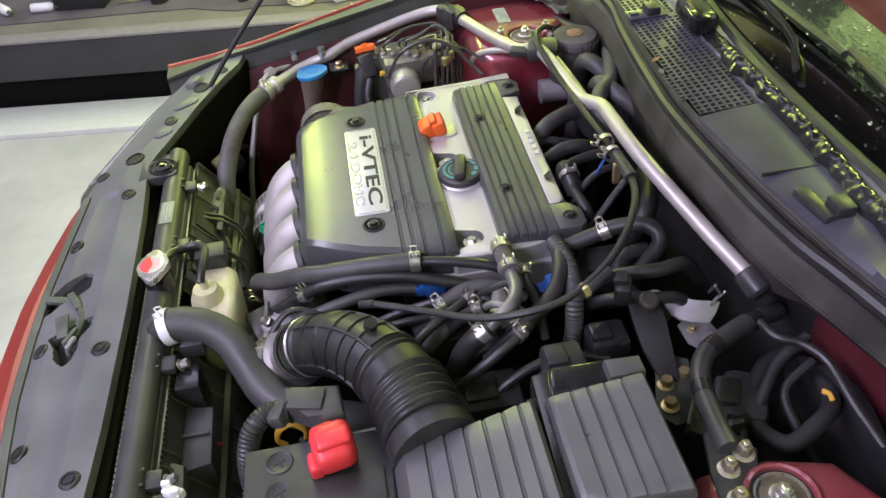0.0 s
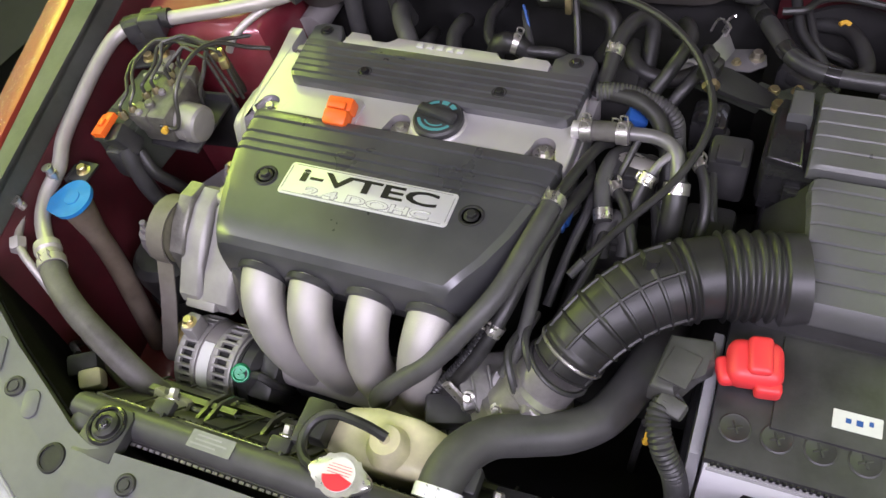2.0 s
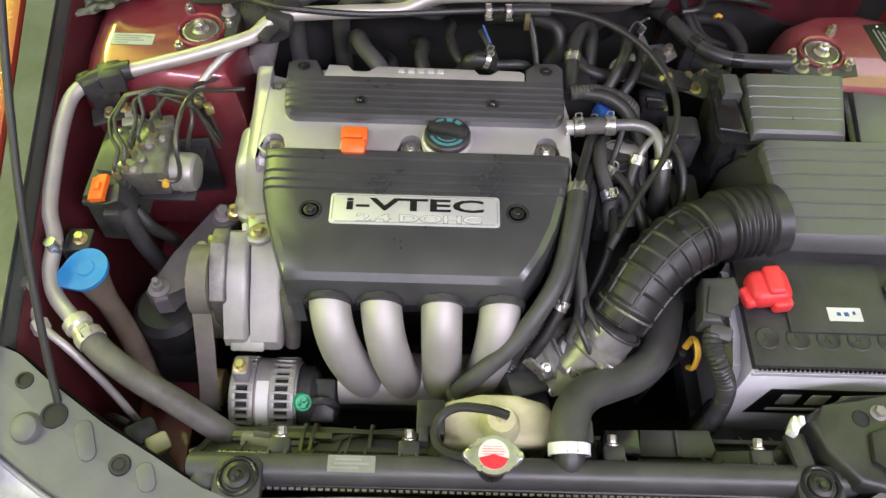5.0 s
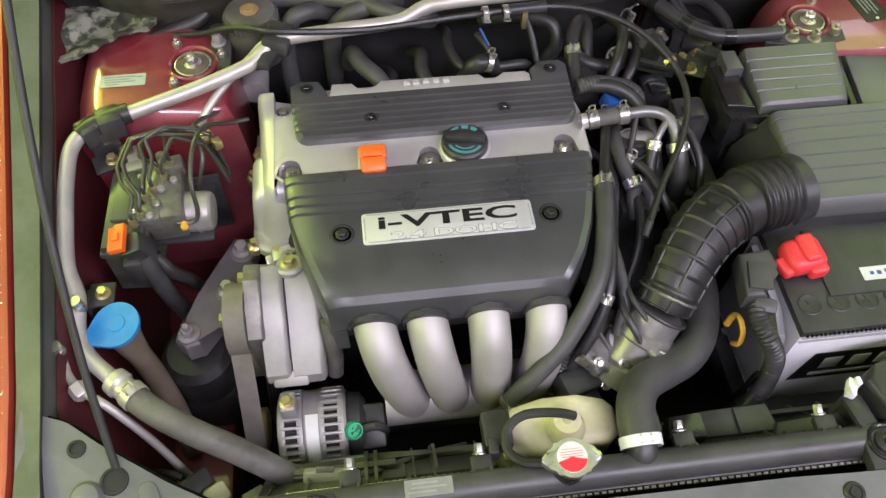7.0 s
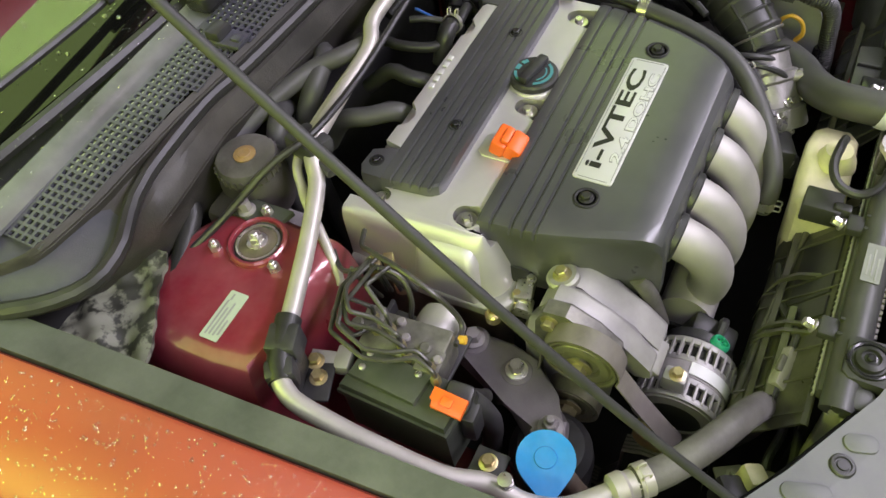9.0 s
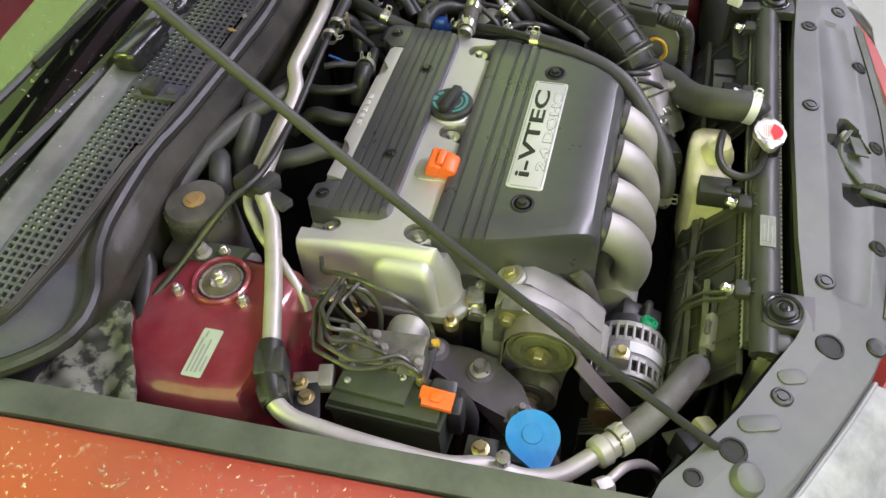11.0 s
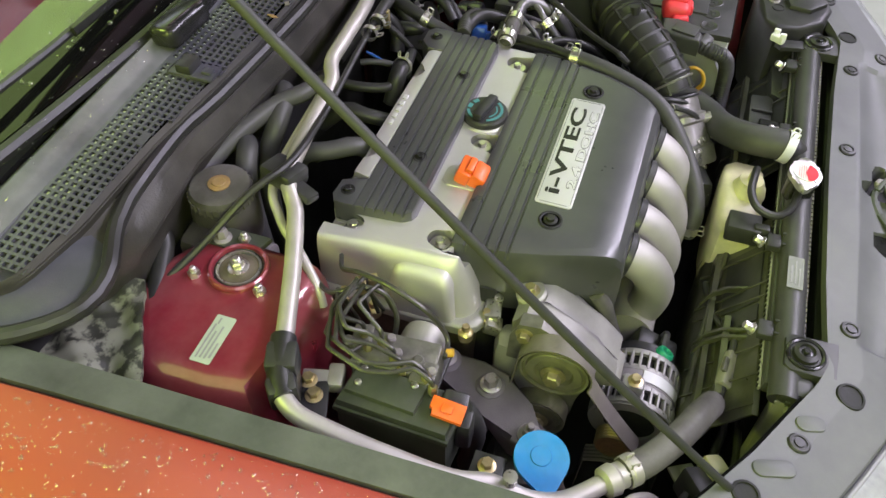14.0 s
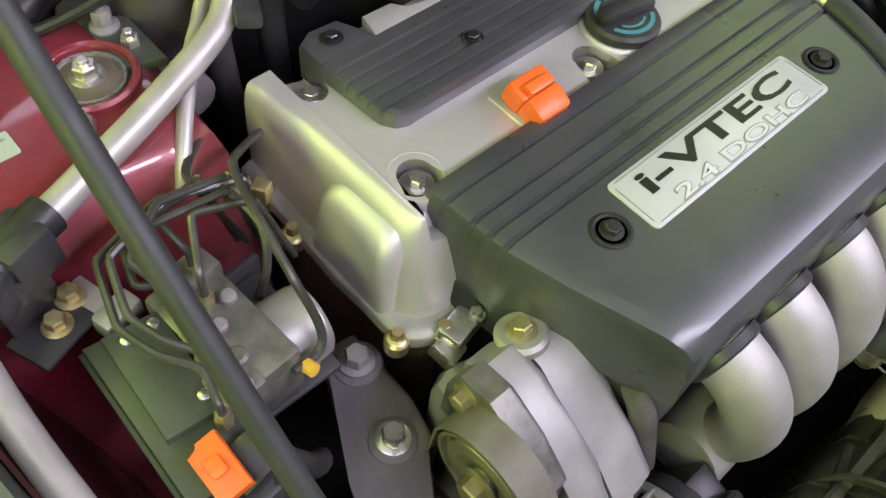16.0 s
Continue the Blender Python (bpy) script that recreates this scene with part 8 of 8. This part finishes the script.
servo = thing("brake_servo", (-0.30, 0.33, 0.75), "black brake servo drum on the firewall", "brake servo")
part("drum", lathe([(0, 0), (0.07, 0), (0.10, 0.02), (0.105, 0.03), (0.105, 0.05), (0, 0.05)], (-0.30, 0.285, 0.74), (0, 1, 0), 36), GRIMESHADE, servo)

# wiring behind the fuse box, by the red turret
# thicker sleeves take the near-black to paint the shade behind the turret
for pts, r, lab in ((((0.375, 0.285, 0.862), (0.402, 0.290, 0.864), (0.416, 0.313, 0.862), (0.444, 0.330, 0.858), (0.497, 0.332, 0.850), (0.54, 0.345, 0.83)), 0.005, "thin grey pipe across the red firewall"), (((0.375, 0.335, 0.80), (0.395, 0.290, 0.80), (0.450, 0.252, 0.79), (0.492, 0.272, 0.79), (0.482, 0.310, 0.80), (0.456, 0.343, 0.80), (0.405, 0.355, 0.79)), 0.013, "thick dark wiring loop behind the turret"), (((0.39, 0.34, 0.84), (0.405, 0.30, 0.82), (0.44, 0.265, 0.80), (0.47, 0.23, 0.76)), 0.009, "black wiring sleeve behind the turret"), (((0.41, 0.34, 0.82), (0.43, 0.30, 0.80), (0.47, 0.30, 0.78), (0.50, 0.32, 0.74)), 0.007, "black wiring sleeve behind the turret")):
    hose("wiring", list(pts), r * (1 if r < 0.006 else 0.8), RUBBER if r < 0.006 else GRIMESHADE, lab, "cable", group="wiring by the turret")
single("yellow_tag", tube([(0.450, 0.331, 0.815), (0.456, 0.336, 0.816), (0.463, 0.337, 0.812)], 0.0032, 8), YELLOW, (0.456, 0.336, 0.81), "small yellow tape tag on the wiring", "tag")
dk = thing("junction_housing", (0.42, 0.25, 0.74), "dark moulded wiring housing beside the loom", "housing")
part("body", join(box((0.425, 0.255, 0.775), (0.075, 0.055, 0.06), 0.015, (0, 0, -25)), box((0.42, 0.235, 0.80), (0.04, 0.03, 0.02), 0.006, (0, 0, -25))), BLACK, dk)
part("loop", tube([(0.445, 0.255, 0.79), (0.46, 0.235, 0.80), (0.455, 0.215, 0.79), (0.44, 0.21, 0.76)], 0.006, 8), RUBBER, dk)
wc = thing("wire_clip", (0.305, 0.268, 0.85), "bright bent wire clip by the firewall", "clip")
part("wire", tube([(0.292, 0.262, 0.835), (0.298, 0.266, 0.852), (0.306, 0.262, 0.858), (0.308, 0.270, 0.846), (0.316, 0.272, 0.856), (0.320, 0.266, 0.862)], 0.0018, 6), STEEL, wc)
part("band", box((0.312, 0.262, 0.842), (0.004, 0.012, 0.016), 0.001, (0, 20, 30)), STEEL, wc)
fp = thing("firewall_bracket", (0.44, 0.20, 0.79), "dull dark steel bracket beside the loom", "bracket")
part("plate", slab([(0.397, 0.208), (0.456, 0.171), (0.479, 0.199), (0.432, 0.237)], 0.796, 0.800, 0.001), DARKBOX, fp)
part("lip", box((0.436, 0.186, 0.806), (0.060, 0.004, 0.018), 0.001, (0, 0, -32)), DARKBOX, fp)
part("bolt", hexhead((0.415, 0.208, 0.800), 0.006, 0.007), GOLD, fp)
for pts, r in ((((0.245, 0.13, 0.84), (0.262, 0.155, 0.862), (0.275, 0.20, 0.872), (0.262, 0.24, 0.862), (0.25, 0.27, 0.82)), 0.009), (((0.262, 0.12, 0.82), (0.285, 0.15, 0.845), (0.30, 0.19, 0.85), (0.295, 0.225, 0.835), (0.285, 0.25, 0.78)), 0.008), (((0.225, -0.02, 0.835), (0.252, -0.055, 0.838), (0.272, -0.10, 0.82), (0.29, -0.13, 0.78)), 0.0065), (((0.31, 0.03, 0.85), (0.33, 0.0, 0.845), (0.34, -0.04, 0.82), (0.335, -0.08, 0.77)), 0.0065), (((0.205, 0.05, 0.845), (0.235, 0.045, 0.848), (0.262, 0.05, 0.84), (0.29, 0.055, 0.80)), 0.0055)):
    hose("small_hose", list(pts), r, RUBBER, "small black hose among the fittings", group="small hoses", clamps=(0.12,) if r < 0.0068 else ())

# ---- water drops ----


def drops(name, count, where, label, lo=0.0008, hi=0.0024, seed=1):
    """Flattened water beads scattered over a surface, as one object."""
    rng = random.Random(seed)
    vs, fs = [], []
    for _ in range(count):
        p, n = where(rng)
        p, n = Vector(p), Vector(n).normalized()
        m = frame_of(n)
        r = lo + (hi - lo) * rng.random() ** 3
        k0 = len(vs)
        for h, q in ((0.0, 1.0), (0.45, 0.8)):
            for i in range(7):
                a = 2 * math.pi * i / 7
                vs.append(p + m.to_3x3() @ Vector((r * q * math.cos(a), r * q * math.sin(a), r * h)))
        vs.append(p + n * r * 0.6)
        for i in range(7):
            j = (i + 1) % 7
            fs.append((k0 + i, k0 + j, k0 + 7 + j, k0 + 7 + i))
            fs.append((k0 + 7 + i, k0 + 7 + j, k0 + 14))
    me = bpy.data.meshes.new(name)
    me.from_pydata(vs, [], fs)
    me.polygons.foreach_set("use_smooth", [True] * len(me.polygons))
    me.materials.append(WATER)
    return tagged(new(name, me), label, "water drops", kind="stuff")


def on_wing(rng):
    y = -0.35 + 1.0 * rng.random()
    (_, _), (xo, zo) = flange_line(y)
    k = rng.random()
    prof = [(0.0, -0.012, 0.0034), (0.3, -0.05, -0.0156), (0.55, -0.10, -0.0456), (0.8, -0.14, -0.0846), (1.0, -0.165, -0.1396)]
    x = xo + interp([(a, b) for a, b, _ in prof], k)
    z = zo + interp([(a, c) for a, _, c in prof], k)
    return (x, y, z), (-0.2 - 0.7 * k, 0, 1 - 0.4 * k)


def on_screen(rng):
    x, s_ = -0.6 + 1.4 * rng.random(), 0.02 + 0.45 * rng.random()
    p = ws(x, s_)
    return (p[0], p[1], p[2] + 0.0002), (0, -0.46, 0.89)


def on_cowl(rng):
    x, k = -0.58 + 1.35 * rng.random(), rng.random()
    return (x, 0.398 + 0.055 * k, 0.9935 + 0.0145 * k), (0, -0.2, 1)


drops("wing_drops", 2800, on_wing, "clear rain drops beading on the red wing", 0.0008, 0.0028, seed=3)
drops("screen_drops", 2600, on_screen, "clear rain drops on the wet windscreen", 0.0008, 0.0042, seed=4)
drops("cowl_drops", 500, on_cowl, "clear rain drops on the wet cowl", 0.0006, 0.002, seed=5)
